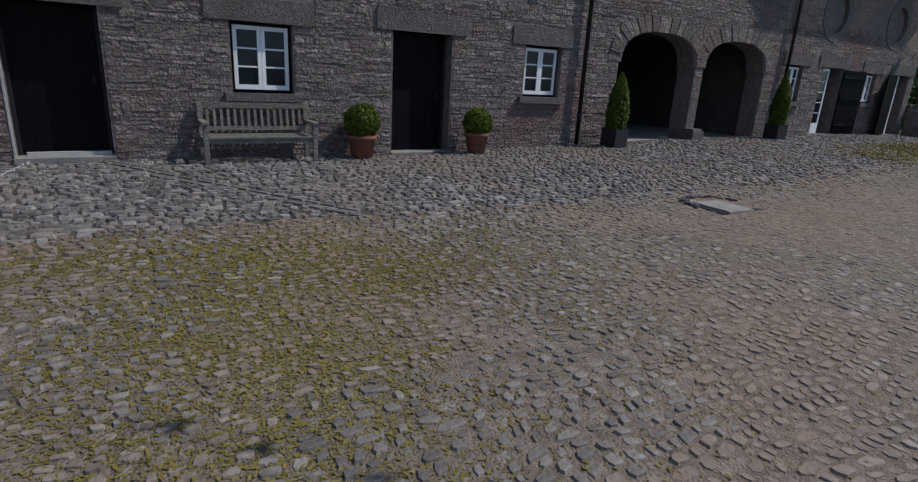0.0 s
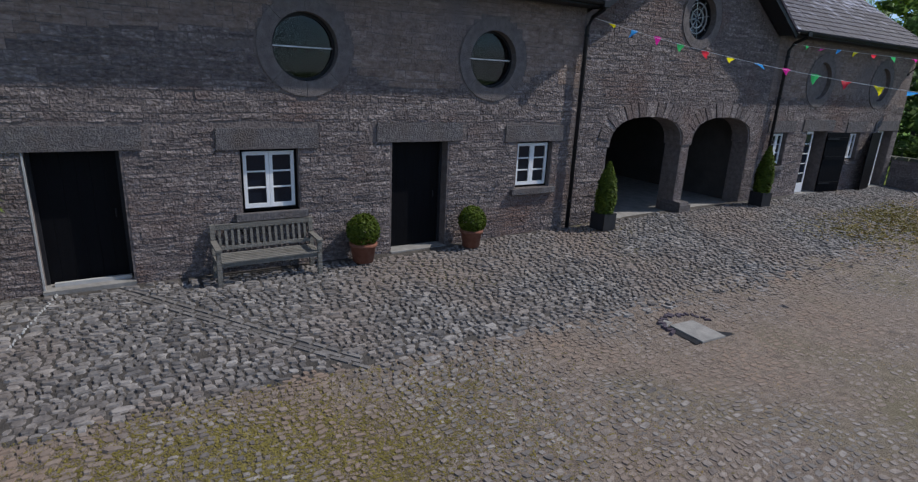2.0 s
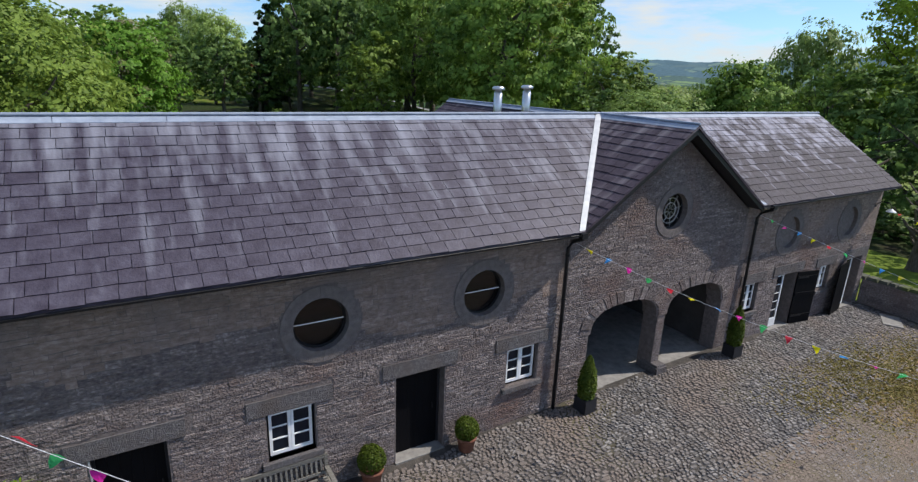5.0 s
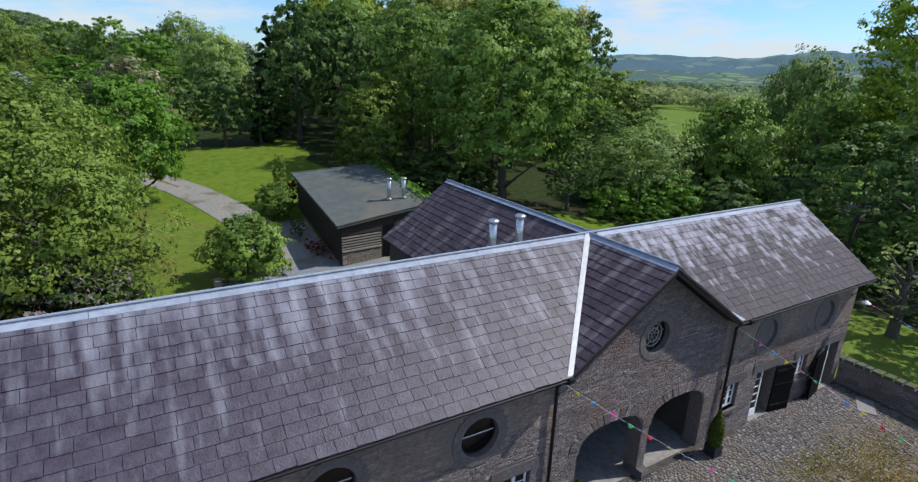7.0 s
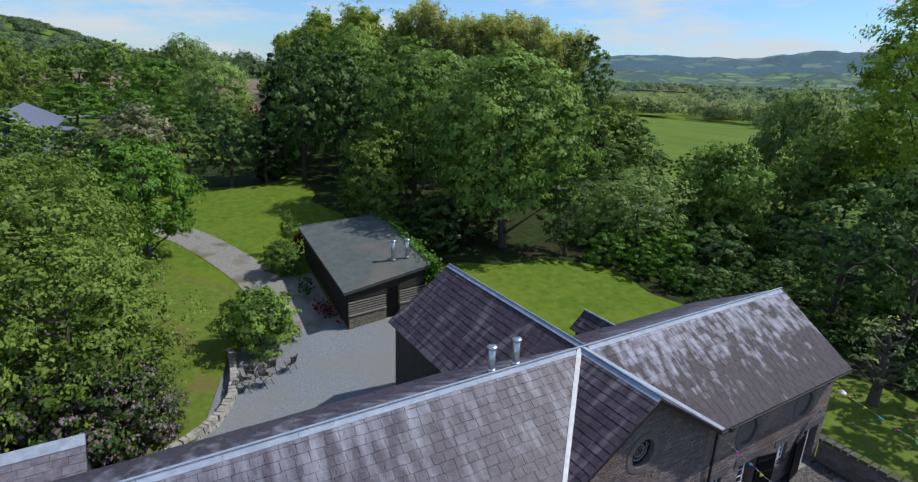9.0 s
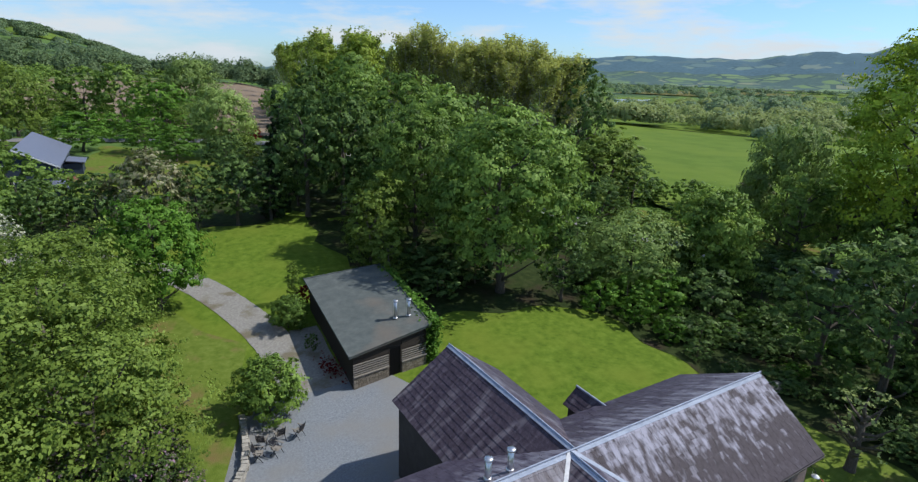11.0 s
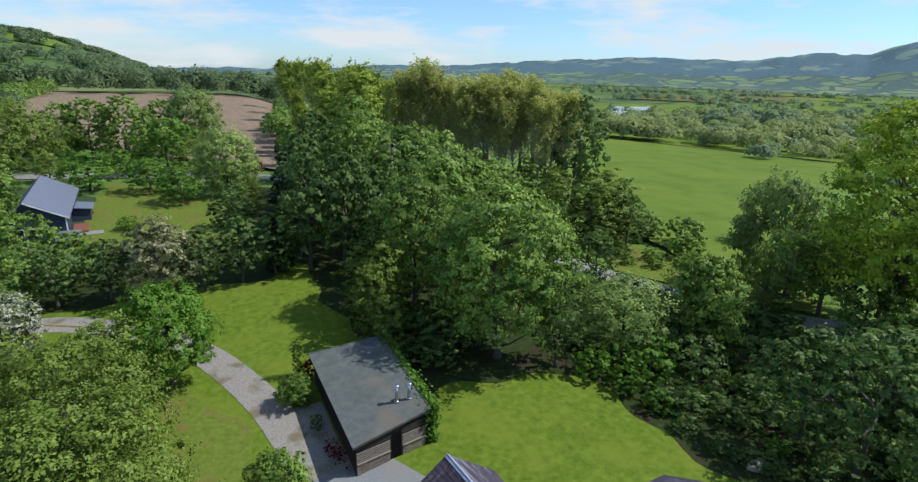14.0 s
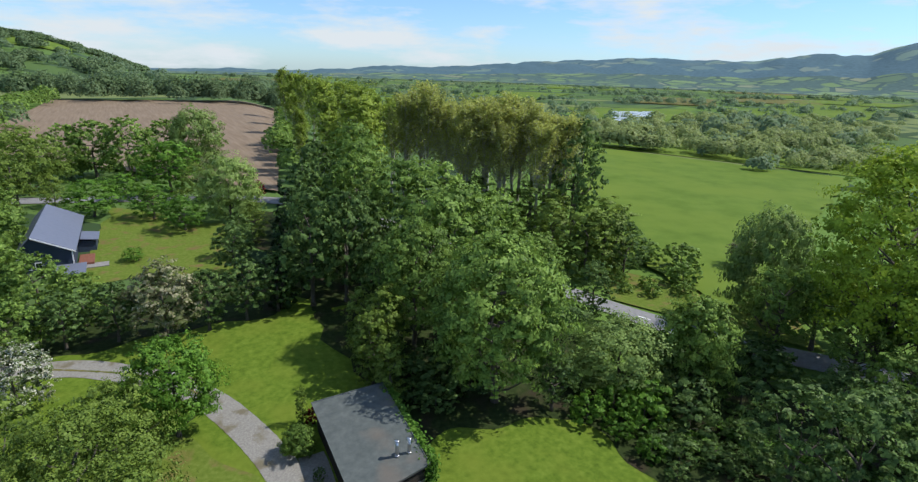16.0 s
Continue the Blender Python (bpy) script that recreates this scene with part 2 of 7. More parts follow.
M_GLASS = material("dark_window_glass", [(0.006, 0.009, 0.016), (0.012, 0.017, 0.028)], 1.2, rough=0.10, spec=0.28)
M_COBBLE = material("cobble", [(0.072, 0.067, 0.067), (0.120, 0.111, 0.109), (0.178, 0.164, 0.158), (0.275, 0.255, 0.243)], 7, per="island", amount=0.16, bump=0.5, bump_scale=30, second=(0.185, 0.148, 0.128), second_scale=0.35, second_range=(0.46, 0.68), rough=0.7)
M_COBBLE_WORN = material("worn_cobble", [(0.082, 0.073, 0.070), (0.128, 0.114, 0.107), (0.182, 0.162, 0.150), (0.262, 0.238, 0.220)], 7, per="island", amount=0.14, bump=0.5, bump_scale=30, second=(0.200, 0.145, 0.112), second_scale=0.45, second_range=(0.42, 0.62), rough=0.7)
M_EDGING = material("edging_stone", [(0.086, 0.080, 0.079), (0.134, 0.124, 0.121), (0.190, 0.176, 0.170)], 9, per="object", amount=0.14, bump=0.6, bump_scale=30, rough=0.75)
M_COBBLE_PIECE = material("cobble_piece", [(0.082, 0.073, 0.070), (0.128, 0.114, 0.107), (0.182, 0.162, 0.150), (0.262, 0.238, 0.220)], 7, per="object", amount=0.14, bump=0.5, bump_scale=30, rough=0.7)
M_JOINT = material("earth_joint", [(0.035, 0.031, 0.029), (0.062, 0.055, 0.050), (0.10, 0.088, 0.078)], 3.0, bump=0.8, bump_scale=45, second=(0.10, 0.088, 0.045), second_scale=0.30, second_range=(0.58, 0.72))
M_WORN = material("worn_gravelly_earth", [(0.112, 0.086, 0.070), (0.172, 0.136, 0.111), (0.240, 0.196, 0.162)], 9.0, bump=1.0, bump_scale=60, second=(0.14, 0.118, 0.075), second_scale=0.35, second_range=(0.5, 0.68))
M_PAVING = material("smooth_slab", [(0.15, 0.145, 0.14), (0.22, 0.21, 0.20), (0.28, 0.27, 0.255)], 5, bump=0.3)
M_LAWN = material("lawn", [(0.060, 0.102, 0.011), (0.094, 0.148, 0.017), (0.138, 0.195, 0.028)], 1.6, bump=1.0, bump_scale=16, second=(0.128, 0.168, 0.023), second_scale=0.2, second_range=(0.46, 0.74), spec=0.05)
M_ROUGH = material("rough_grass", [(0.055, 0.080, 0.016), (0.10, 0.115, 0.028), (0.15, 0.145, 0.05)], 1.1, bump=0.9, bump_scale=12, second=(0.16, 0.125, 0.06), second_scale=0.25, spec=0.05)
M_FIELD = material("pasture", [(0.0740, 0.1240, 0.0165), (0.0960, 0.1530, 0.0226), (0.1220, 0.1790, 0.0300)], 0.12, bump=0.3, bump_scale=2, second=(0.118, 0.172, 0.026), second_scale=0.03, spec=0.05)
M_GROUND = mosaic("valley_ground", [(0.085, 0.145, 0.04), (0.115, 0.185, 0.045), (0.075, 0.125, 0.04), (0.14, 0.175, 0.065), (0.10, 0.17, 0.035)], (0.04, 0.07, 0.03), 0.0065, 0.045, 0.57, 0.006, (0.05, 0.085, 0.045))
M_BANK = material("uncut_grass", [(0.075, 0.115, 0.016), (0.105, 0.148, 0.024), (0.145, 0.185, 0.04)], 2.2, bump=1.0, bump_scale=16, second=(0.155, 0.115, 0.048), second_scale=0.55, second_range=(0.54, 0.72), spec=0.05)
# tree shade is put into the dark colour of this earth
M_SHADE = material("shaded_woodland_floor", [(0.014, 0.024, 0.008), (0.026, 0.040, 0.012), (0.042, 0.058, 0.019)], 1.6, bump=1.0, bump_scale=9, second=(0.035, 0.030, 0.018), second_scale=0.4, second_range=(0.5, 0.7), spec=0.05)
M_PLOUGH = material("bare_ploughed_soil", [(0.150, 0.112, 0.078), (0.200, 0.152, 0.107), (0.248, 0.196, 0.142)], 0.15, stretch=(6, 0.3, 1), bump=0.4, bump_scale=3, spec=0.05)
M_GRAVEL = material("grey_gravel", [(0.1283, 0.1420, 0.1611), (0.1748, 0.1950, 0.2173), (0.2308, 0.2520, 0.2756)], 9, bump=0.6, bump_scale=60, second=(0.19, 0.19, 0.185), second_scale=0.25)
M_DRIVE = material("drive_gravel", [(0.158, 0.152, 0.136), (0.218, 0.211, 0.192), (0.288, 0.280, 0.258)], 6, bump=0.6, bump_scale=50, second=(0.138, 0.122, 0.082), second_scale=0.55, second_range=(0.54, 0.66))
M_ROAD = material("asphalt", [(0.15, 0.15, 0.155), (0.20, 0.20, 0.205), (0.24, 0.24, 0.245)], 2, bump=0.2)
M_WATER = material("river_water", [(0.20, 0.24, 0.28), (0.26, 0.30, 0.33)], 0.05, rough=0.12, spec=0.8)
M_FELT = material("grey_roof_felt", [(0.062, 0.074, 0.072), (0.082, 0.096, 0.093), (0.110, 0.124, 0.120)], 1.5, bump=0.3, bump_scale=60, second=(0.135, 0.115, 0.095), second_scale=0.16, second_range=(0.56, 0.70))
M_TIMBER = material("weathered_timber", [(0.085, 0.079, 0.070), (0.145, 0.136, 0.122), (0.230, 0.218, 0.198)], 6, stretch=(1, 8, 8), per="object", amount=0.06, bump=0.5, bump_scale=40)
M_DARK_TIMBER = material("dark_timber_cladding", [(0.028, 0.022, 0.018), (0.05, 0.04, 0.033)], 4, stretch=(1, 8, 8), per="island", amount=0.08)
M_MOSSY = material("mossy_stone", [(0.045, 0.048, 0.036), (0.075, 0.078, 0.058), (0.115, 0.112, 0.095)], 5, per="object", amount=0.1, bump=0.7, bump_scale=18, second=(0.07, 0.085, 0.025), second_scale=1.2, second_range=(0.48, 0.62))
M_PALE_TIMBER = material("silvered_boards", [(0.16, 0.145, 0.125), (0.25, 0.23, 0.20)], 4, stretch=(1, 8, 8), per="island", amount=0.08)
M_CHROME = material("flue_steel", [(0.55, 0.55, 0.56), (0.66, 0.66, 0.67)], 5, rough=0.34, metal=1.0)
M_TERRA = material("terracotta", [(0.1275, 0.0465, 0.0300), (0.1800, 0.0713, 0.0450), (0.2250, 0.1125, 0.0788)], 7, bump=0.2)
M_BARK = material("bark", [(0.045, 0.038, 0.03), (0.085, 0.073, 0.058), (0.14, 0.125, 0.10)], 6, stretch=(3, 3, 0.6), bump=0.8, bump_scale=14)
M_PALE_BARK = material("grey_poplar_bark", [(0.27, 0.255, 0.21), (0.39, 0.37, 0.31), (0.50, 0.48, 0.40)], 5, stretch=(3, 3, 0.6), bump=0.6, bump_scale=14)
M_BLUE = material("slate_blue_boarding", [(0.028, 0.042, 0.068), (0.042, 0.06, 0.09)], 3, stretch=(0.4, 0.4, 8), rough=0.6)
M_BLUE_ROOF = material("grey_blue_roof", [(0.1120, 0.1288, 0.1779), (0.1400, 0.1568, 0.2091)], 2, rough=0.5)
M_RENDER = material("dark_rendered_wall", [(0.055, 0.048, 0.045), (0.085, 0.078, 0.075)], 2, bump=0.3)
M_PLASTIC = material("grey_white_planter", [(0.30, 0.30, 0.30), (0.45, 0.44, 0.43)], 3, rough=0.6, bump=0.1)


def leaf_material(name, colors, amount=0.15, thin=0.36, own=0.14):
    """Leaves that vary one by one; each plant's crown is a little lighter or darker, warmer or cooler than the next."""
    m = material(name, [tuple(0.95 * c for c in col) for col in colors], 0.35, per="island", amount=amount, rough=0.55, thin=thin, spec=0.14)
    n, l = m.node_tree.nodes, m.node_tree.links
    info = n.new("ShaderNodeObjectInfo")
    hsv = n.new("ShaderNodeHueSaturation")
    for key, lo, hi in (("Value", 1 - own, 1 + own), ("Hue", 0.504, 0.4985)):
        mr = n.new("ShaderNodeMapRange")
        mr.inputs["To Min"].default_value, mr.inputs["To Max"].default_value = lo, hi
        l.new(info.outputs["Random"], mr.inputs["Value"])
        l.new(mr.outputs["Result"], hsv.inputs[key])
    links = [k for k in l if k.to_socket.name in ("Base Color", "Color") and k.to_node.type in ("BSDF_PRINCIPLED", "BSDF_TRANSLUCENT")]
    l.new(links[0].from_socket, hsv.inputs["Color"])
    for k in [k.to_socket for k in links]:
        l.new(hsv.outputs["Color"], k)
    return m


L_MID = leaf_material("leaf_mid_green", [(0.083, 0.149, 0.031), (0.178, 0.286, 0.056), (0.300, 0.436, 0.095)])
L_DARK = leaf_material("leaf_dark_green", [(0.043, 0.084, 0.025), (0.107, 0.184, 0.049), (0.208, 0.315, 0.091)])
L_BRIGHT = leaf_material("leaf_bright_green", [(0.0599, 0.1355, 0.0170), (0.1149, 0.2436, 0.0300), (0.1900, 0.3476, 0.0550)])
L_OLIVE = leaf_material("leaf_olive", [(0.082, 0.132, 0.023), (0.153, 0.228, 0.039), (0.246, 0.340, 0.068)], own=0.08)
L_GREY = leaf_material("leaf_grey_willow", [(0.215, 0.280, 0.105), (0.330, 0.405, 0.150), (0.450, 0.525, 0.210)], amount=0.10, thin=0.5, own=0.15)
L_CONIFER = leaf_material("leaf_conifer", [(0.011, 0.027, 0.011), (0.022, 0.049, 0.015), (0.041, 0.076, 0.022)], thin=0.1)
L_HAW = leaf_material("leaf_hawthorn_bloom", [(0.105, 0.150, 0.045), (0.220, 0.232, 0.110), (0.400, 0.375, 0.245)], amount=0.3)
L_LILAC = leaf_material("leaf_lilac_bloom", [(0.045, 0.085, 0.02), (0.075, 0.13, 0.03), (0.10, 0.16, 0.045), (0.34, 0.20, 0.31)], amount=0.30)
L_MAY = leaf_material("leaf_white_may_bloom", [(0.09, 0.14, 0.04), (0.20, 0.25, 0.11), (0.62, 0.62, 0.52)], amount=0.4)
L_RED = leaf_material("leaf_red_maple", [(0.10, 0.012, 0.012), (0.18, 0.025, 0.02)])
L_BOX = leaf_material("leaf_box", [(0.050, 0.076, 0.011), (0.098, 0.136, 0.018), (0.165, 0.208, 0.034)])
L_FATSIA = leaf_material("leaf_glossy_yellow_green", [(0.10, 0.16, 0.012), (0.17, 0.25, 0.02), (0.27, 0.35, 0.05)])
L_POPLAR = leaf_material("leaf_thin_poplar", [(0.310, 0.345, 0.085), (0.430, 0.465, 0.120), (0.560, 0.590, 0.175)], amount=0.10, thin=0.5, own=0.10)
L_WOOD = leaf_material("leaf_yellow_green_wood", [(0.168, 0.240, 0.035), (0.285, 0.375, 0.056), (0.400, 0.490, 0.090)], own=0.12)
L_SPRING = leaf_material("leaf_spring_green", [(0.176, 0.255, 0.024), (0.308, 0.422, 0.042), (0.445, 0.572, 0.068)], own=0.08)
# leaf green muted towards blue, standing in for haze on the hill
L_HILLWOOD = leaf_material("leaf_hill_wood_hazed", [(0.095, 0.150, 0.070), (0.140, 0.210, 0.095), (0.195, 0.270, 0.125)], amount=0.12)
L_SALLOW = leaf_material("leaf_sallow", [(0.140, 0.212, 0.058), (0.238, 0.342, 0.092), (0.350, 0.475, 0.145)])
# haze over the distant woods is mixed into these leaf colours
L_FAR = leaf_material("leaf_far_wood_hazed", [(0.125, 0.195, 0.110), (0.185, 0.270, 0.145), (0.250, 0.335, 0.185)], amount=0.10, thin=0.5)


def flag_material(name, c):
    return material(name, [tuple(v * 0.85 for v in c), c], 4, thin=0.5, rough=0.7)


F_COLS = [flag_material("flag_" + nm, c) for nm, c in (("magenta", (0.80, 0.03, 0.40)), ("blue", (0.06, 0.36, 0.85)), ("yellow", (0.88, 0.80, 0.02)), ("red", (0.82, 0.05, 0.08)), ("green", (0.06, 0.50, 0.16)))]


# ---------------------------------------------------------------- helpers
R = np.random.default_rng(7)


class Acc:
    """Collects vertices and faces of one mesh."""

    def __init__(self):
        self.v, self.f, self.n = [], [], 0

    def add(self, verts, faces):
        self.v.extend(tuple(map(float, p)) for p in verts)
        self.f.extend(tuple(int(i) + self.n for i in q) for q in faces)
        self.n = len(self.v)
        return self

    def box(self, c, s, m=None, taper=1.0):
        x, y, z = (0.5 * k for k in s)
        pts = [Vector((sx * x * (taper if sz > 0 else 1), sy * y * (taper if sz > 0 else 1), sz * z)) for sz in (-1, 1) for sy in (-1, 1) for sx in (-1, 1)]
        pts = [(m @ p if m else p) + Vector(c) for p in pts]
        return self.add(pts, [(0, 2, 3, 1), (4, 5, 7, 6), (0, 1, 5, 4), (2, 6, 7, 3), (0, 4, 6, 2), (1, 3, 7, 5)])

    def span(self, lo, hi):
        return self.box([(a + b) / 2 for a, b in zip(lo, hi)], [abs(b - a) for a, b in zip(lo, hi)])

    def tube(self, pts, radii, n=8, cap=True):
        pts = [Vector(p) for p in pts]
        rings = []
        for k, p in enumerate(pts):
            d = (pts[min(k + 1, len(pts) - 1)] - pts[max(k - 1, 0)]).normalized()
            u = d.orthogonal().normalized() if abs(d.z) > 0.99 else d.cross(Vector((0, 0, 1))).normalized()
            w = d.cross(u)
            r = radii[k] if hasattr(radii, "__len__") else radii
            rings.append([p + u * (r * math.cos(2 * math.pi * j / n)) + w * (r * math.sin(2 * math.pi * j / n)) for j in range(n)])
        faces = [(k * n + j, k * n + (j + 1) % n, (k + 1) * n + (j + 1) % n, (k + 1) * n + j) for k in range(len(pts) - 1) for j in range(n)]
        if cap:
            faces += [tuple(range(n))[::-1], tuple((len(pts) - 1) * n + j for j in range(n))]
        return self.add([q for r in rings for q in r], faces)

    def lathe(self, profile, n=20, at=(0, 0, 0)):
        v = [(at[0] + r * math.cos(2 * math.pi * j / n), at[1] + r * math.sin(2 * math.pi * j / n), at[2] + z) for r, z in profile for j in range(n)]
        f = [(k * n + j, k * n + (j + 1) % n, (k + 1) * n + (j + 1) % n, (k + 1) * n + j) for k in range(len(profile) - 1) for j in range(n)]
        f += [tuple(range(n))[::-1], tuple((len(profile) - 1) * n + j for j in range(n))]
        return self.add(v, f)


def mesh_of(name, acc, mat, smooth=False):
    me = bpy.data.meshes.new(name)
    if isinstance(acc, Acc):
        me.from_pydata(acc.v, [], acc.f)
    elif isinstance(acc[1], list):
        me.from_pydata(acc[0].tolist(), [], acc[1])
    else:                                   # arrays of points and of equal faces
        v, f = acc
        me.vertices.add(len(v))
        me.vertices.foreach_set("co", np.ascontiguousarray(v, np.float32).ravel())
        k = f.shape[1]
        me.loops.add(f.size)
        me.loops.foreach_set("vertex_index", np.ascontiguousarray(f, np.int32).ravel())
        me.polygons.add(len(f))
        me.polygons.foreach_set("loop_start", np.arange(0, f.size, k, dtype=np.int32))
        me.update(calc_edges=True)
    me.materials.append(mat)
    if smooth:
        me.polygons.foreach_set("use_smooth", np.ones(len(me.polygons), dtype=bool))
    me.update()
    return me


def part(name, acc, mat, parent=None, label="", smooth=False):
    me = acc if isinstance(acc, bpy.types.Mesh) else mesh_of(name, acc, mat, smooth)
    ob = new(name, me)
    if parent:
        ob.parent = parent
    return tagged(ob, label)


def thing(name, label, category, group="", kind="", at=(0, 0, 0), turn=0.0):
    ob = new(name)
    ob.matrix_basis = pose(*at, 0, 0, turn)
    return tagged(ob, label, category, group, kind)


def structure(name, acc, mat, label, category, smooth=False):
    return tagged(part(name, acc, mat, None, label, smooth), label, category, "", "structure")


def ss(a, b, v):
    t = np.clip((np.asarray(v, float) - a) / (b - a), 0, 1)
    return t * t * (3 - 2 * t)


# ---------------------------------------------------------------- ground
def ground_z(x, y):
    x, y = np.asarray(x, float), np.asarray(y, float)
    yard = np.interp(x, [-16, -5, 0, 4, 8, 14, 20, 40], [0.03, 0.03, 0.0, 0.08, 0.17, 0.22, 0.15, 0.1]) + 0.025 * np.clip(y, -14, 0)
    behind = 0.25 * ss(6, 14, y) + 0.078 * np.clip(y - 18.5, 0, 34) + 2.0 * ss(58, 110, y) + 1.0 * ss(110, 350, y)
    right = ss(18, 60, x - 0.12 * np.clip(y - 20, 0, 400))
    r = np.hypot(x, y)
    az = np.degrees(np.arctan2(x, y))
    z = yard * (1 - right) + behind * (1 - right) - 1.3 * right - 2.5 * ss(90, 300, x)
    z = z - 22 * ss(500, 3500, r)
    crest = np.interp(az, [-40, -30, -12, -6.8, -5, -3.5, -1.7, -0.1, 2.2, 4], [0, 88, 76, 60, 57, 49, 36, 26, 6, 0])
    z = z + crest * ss(520, 1250, r) * (1 - ss(1500, 2700, r))
    return z


def steps_out(lo, hi, d, far, grow, most):
    mid = list(np.arange(lo, hi + d / 2, d))
    out, s = [mid[-1]], d
    while out[-1] < far:
        s = min(s * grow, most)
        out.append(out[-1] + s)
    low, s = [mid[0]], d
    while low[-1] > -far:
        s = min(s * grow, most)
        low.append(low[-1] - s)
    return np.array(low[:0:-1] + mid + out[1:])


gx, gy = steps_out(-50, 110, 2.5, 4700, 1.12, 130), steps_out(-40, 130, 2.5, 4700, 1.12, 130)
GX, GY = np.meshgrid(gx, gy)
GZ = ground_z(GX, GY) - 0.06 - 0.10 * ((GX > -17) & (GX < 21) & (GY > -20) & (GY < 7))
idx = np.arange(GX.size).reshape(GX.shape)
quads = np.stack([idx[:-1, :-1], idx[:-1, 1:], idx[1:, 1:], idx[1:, :-1]], -1).reshape(-1, 4)
structure("ground", (np.stack([GX, GY, GZ], -1).reshape(-1, 3), quads), M_GROUND, "wide green valley floor of fields, rising to a low hill", "ground", True)


def patch(name, corners, mat, label, category, n=24, m=24, lift=0.02, wobble=0.0):
    """A sheet between four corners, laid on the ground."""
    a, b, c, d = (np.array(p, float) for p in corners)
    u, v = np.meshgrid(np.linspace(0, 1, n), np.linspace(0, 1, m))
    p = a * ((1 - u) * (1 - v))[..., None] + b * (u * (1 - v))[..., None] + c * (u * v)[..., None] + d * ((1 - u) * v)[..., None]
    if wobble:
        p = p + wobble * np.stack([np.sin(p[..., 1] * 0.9 + 1) + np.sin(p[..., 1] * 0.37), np.sin(p[..., 0] * 0.8) + np.sin(p[..., 0] * 0.31 + 2)], -1)
    z = ground_z(p[..., 0], p[..., 1]) + lift
    i = np.arange(u.size).reshape(u.shape)
    f = np.stack([i[:-1, :-1], i[:-1, 1:], i[1:, 1:], i[1:, :-1]], -1).reshape(-1, 4)
    return structure(name, (np.concatenate([p, z[..., None]], -1).reshape(-1, 3), f), mat, label, category, True)


def spline(pts, n=60):
    pts = np.array(pts, float)
    t = np.linspace(0, len(pts) - 1, n)
    out = []
    for k in t:
        i = min(int(k), len(pts) - 2)
        s = k - i
        p0, p1, p2, p3 = pts[max(i - 1, 0)], pts[i], pts[i + 1], pts[min(i + 2, len(pts) - 1)]
        out.append(0.5 * (2 * p1 + (p2 - p0) * s + (2 * p0 - 5 * p1 + 4 * p2 - p3) * s ** 2 + (3 * p1 - p0 - 3 * p2 + p3) * s ** 3))
    return np.array(out)


def ribbon(name, line, width, mat, label, category, lift=0.04, n=80, ragged=0.0):
    c = spline(line, n)
    d = np.gradient(c, axis=0)
    d /= np.linalg.norm(d, axis=1)[:, None]
    side = np.stack([d[:, 1], -d[:, 0]], 1)
    w = width * (1 + ragged * R.normal(0, 1, n))
    cols = [c + side * (w * k)[:, None] for k in (-0.5, -0.25, 0, 0.25, 0.5)]
    p = np.stack(cols, 1)
    z = ground_z(p[..., 0], p[..., 1]) + lift
    i = np.arange(n * 5).reshape(n, 5)
    f = np.stack([i[:-1, :-1], i[:-1, 1:], i[1:, 1:], i[1:, :-1]], -1).reshape(-1, 4)
    return structure(name, (np.concatenate([p, z[..., None]], -1).reshape(-1, 3), f), mat, label, category, True)


# lawns, drive, gravel yard and fields behind the range
patch("lawn", [(-24, 9), (34, 7), (34, 62), (-24, 62)], M_LAWN, "mown lawn behind the stable range, streaked by tree shade", "lawn", 60, 60, 0.0)
# three sheets of M_SHADE paint the ground dark where trees and shrubs shade it
patch("shaded_woodland_floor", [(12.6, 26.5), (34, 24), (60, 75), (12, 100)], M_SHADE, "earth under the tall trees, painted dark for their shade", "ground", 30, 30, 0.03, 0.6)
patch("shrubbery_floor", [(30.5, -12), (52, -14), (56, 30), (29, 24)], M_SHADE, "earth beneath the shrubs by the road, painted dark for shade", "ground", 30, 30, 0.03, 0.5)
patch("hedge_floor", [(-24, 54), (8, 54.5), (16, 74), (-24, 66)], M_SHADE, "earth under the shrub belt, painted dark for shade", "ground", 24, 16, 0.03, 0.5)
patch("rough_bank", [(-13, 9), (-3.4, 13.6), (-0.9, 20.6), (-8, 27)], M_BANK, "rough dry grass on the bank above the low stone wall", "grass", 24, 24, 0.30, 0.0)
patch("dry_bank", [(-10, 26), (-0.7, 20.7), (1.0, 28.5), (-5.5, 39)], M_BANK, "dry uncut grass between the drive and the thicket", "grass", 24, 30, 0.06, 0.25)
patch("gravel_yard", [(-6, 6.2), (16, 6.2), (8.6, 21.4), (-0.7, 21.6)], M_GRAVEL, "grey gravel yard behind the range", "gravel", 30, 24, 0.035)
patch("side_lawn", [(20.45, -30), (34, -30), (33, 7.0), (19.9, 7.0)], M_BANK, "shaded grass beyond the yard wall", "lawn", 30, 40, 0.01)
patch("studio_path", [(3.6, 20.6), (5.9, 20.2), (6.3, 29.5), (4.2, 29.5)], M_DRIVE, "trodden gravel beside the studio", "gravel", 12, 20, 0.032, 0.1)
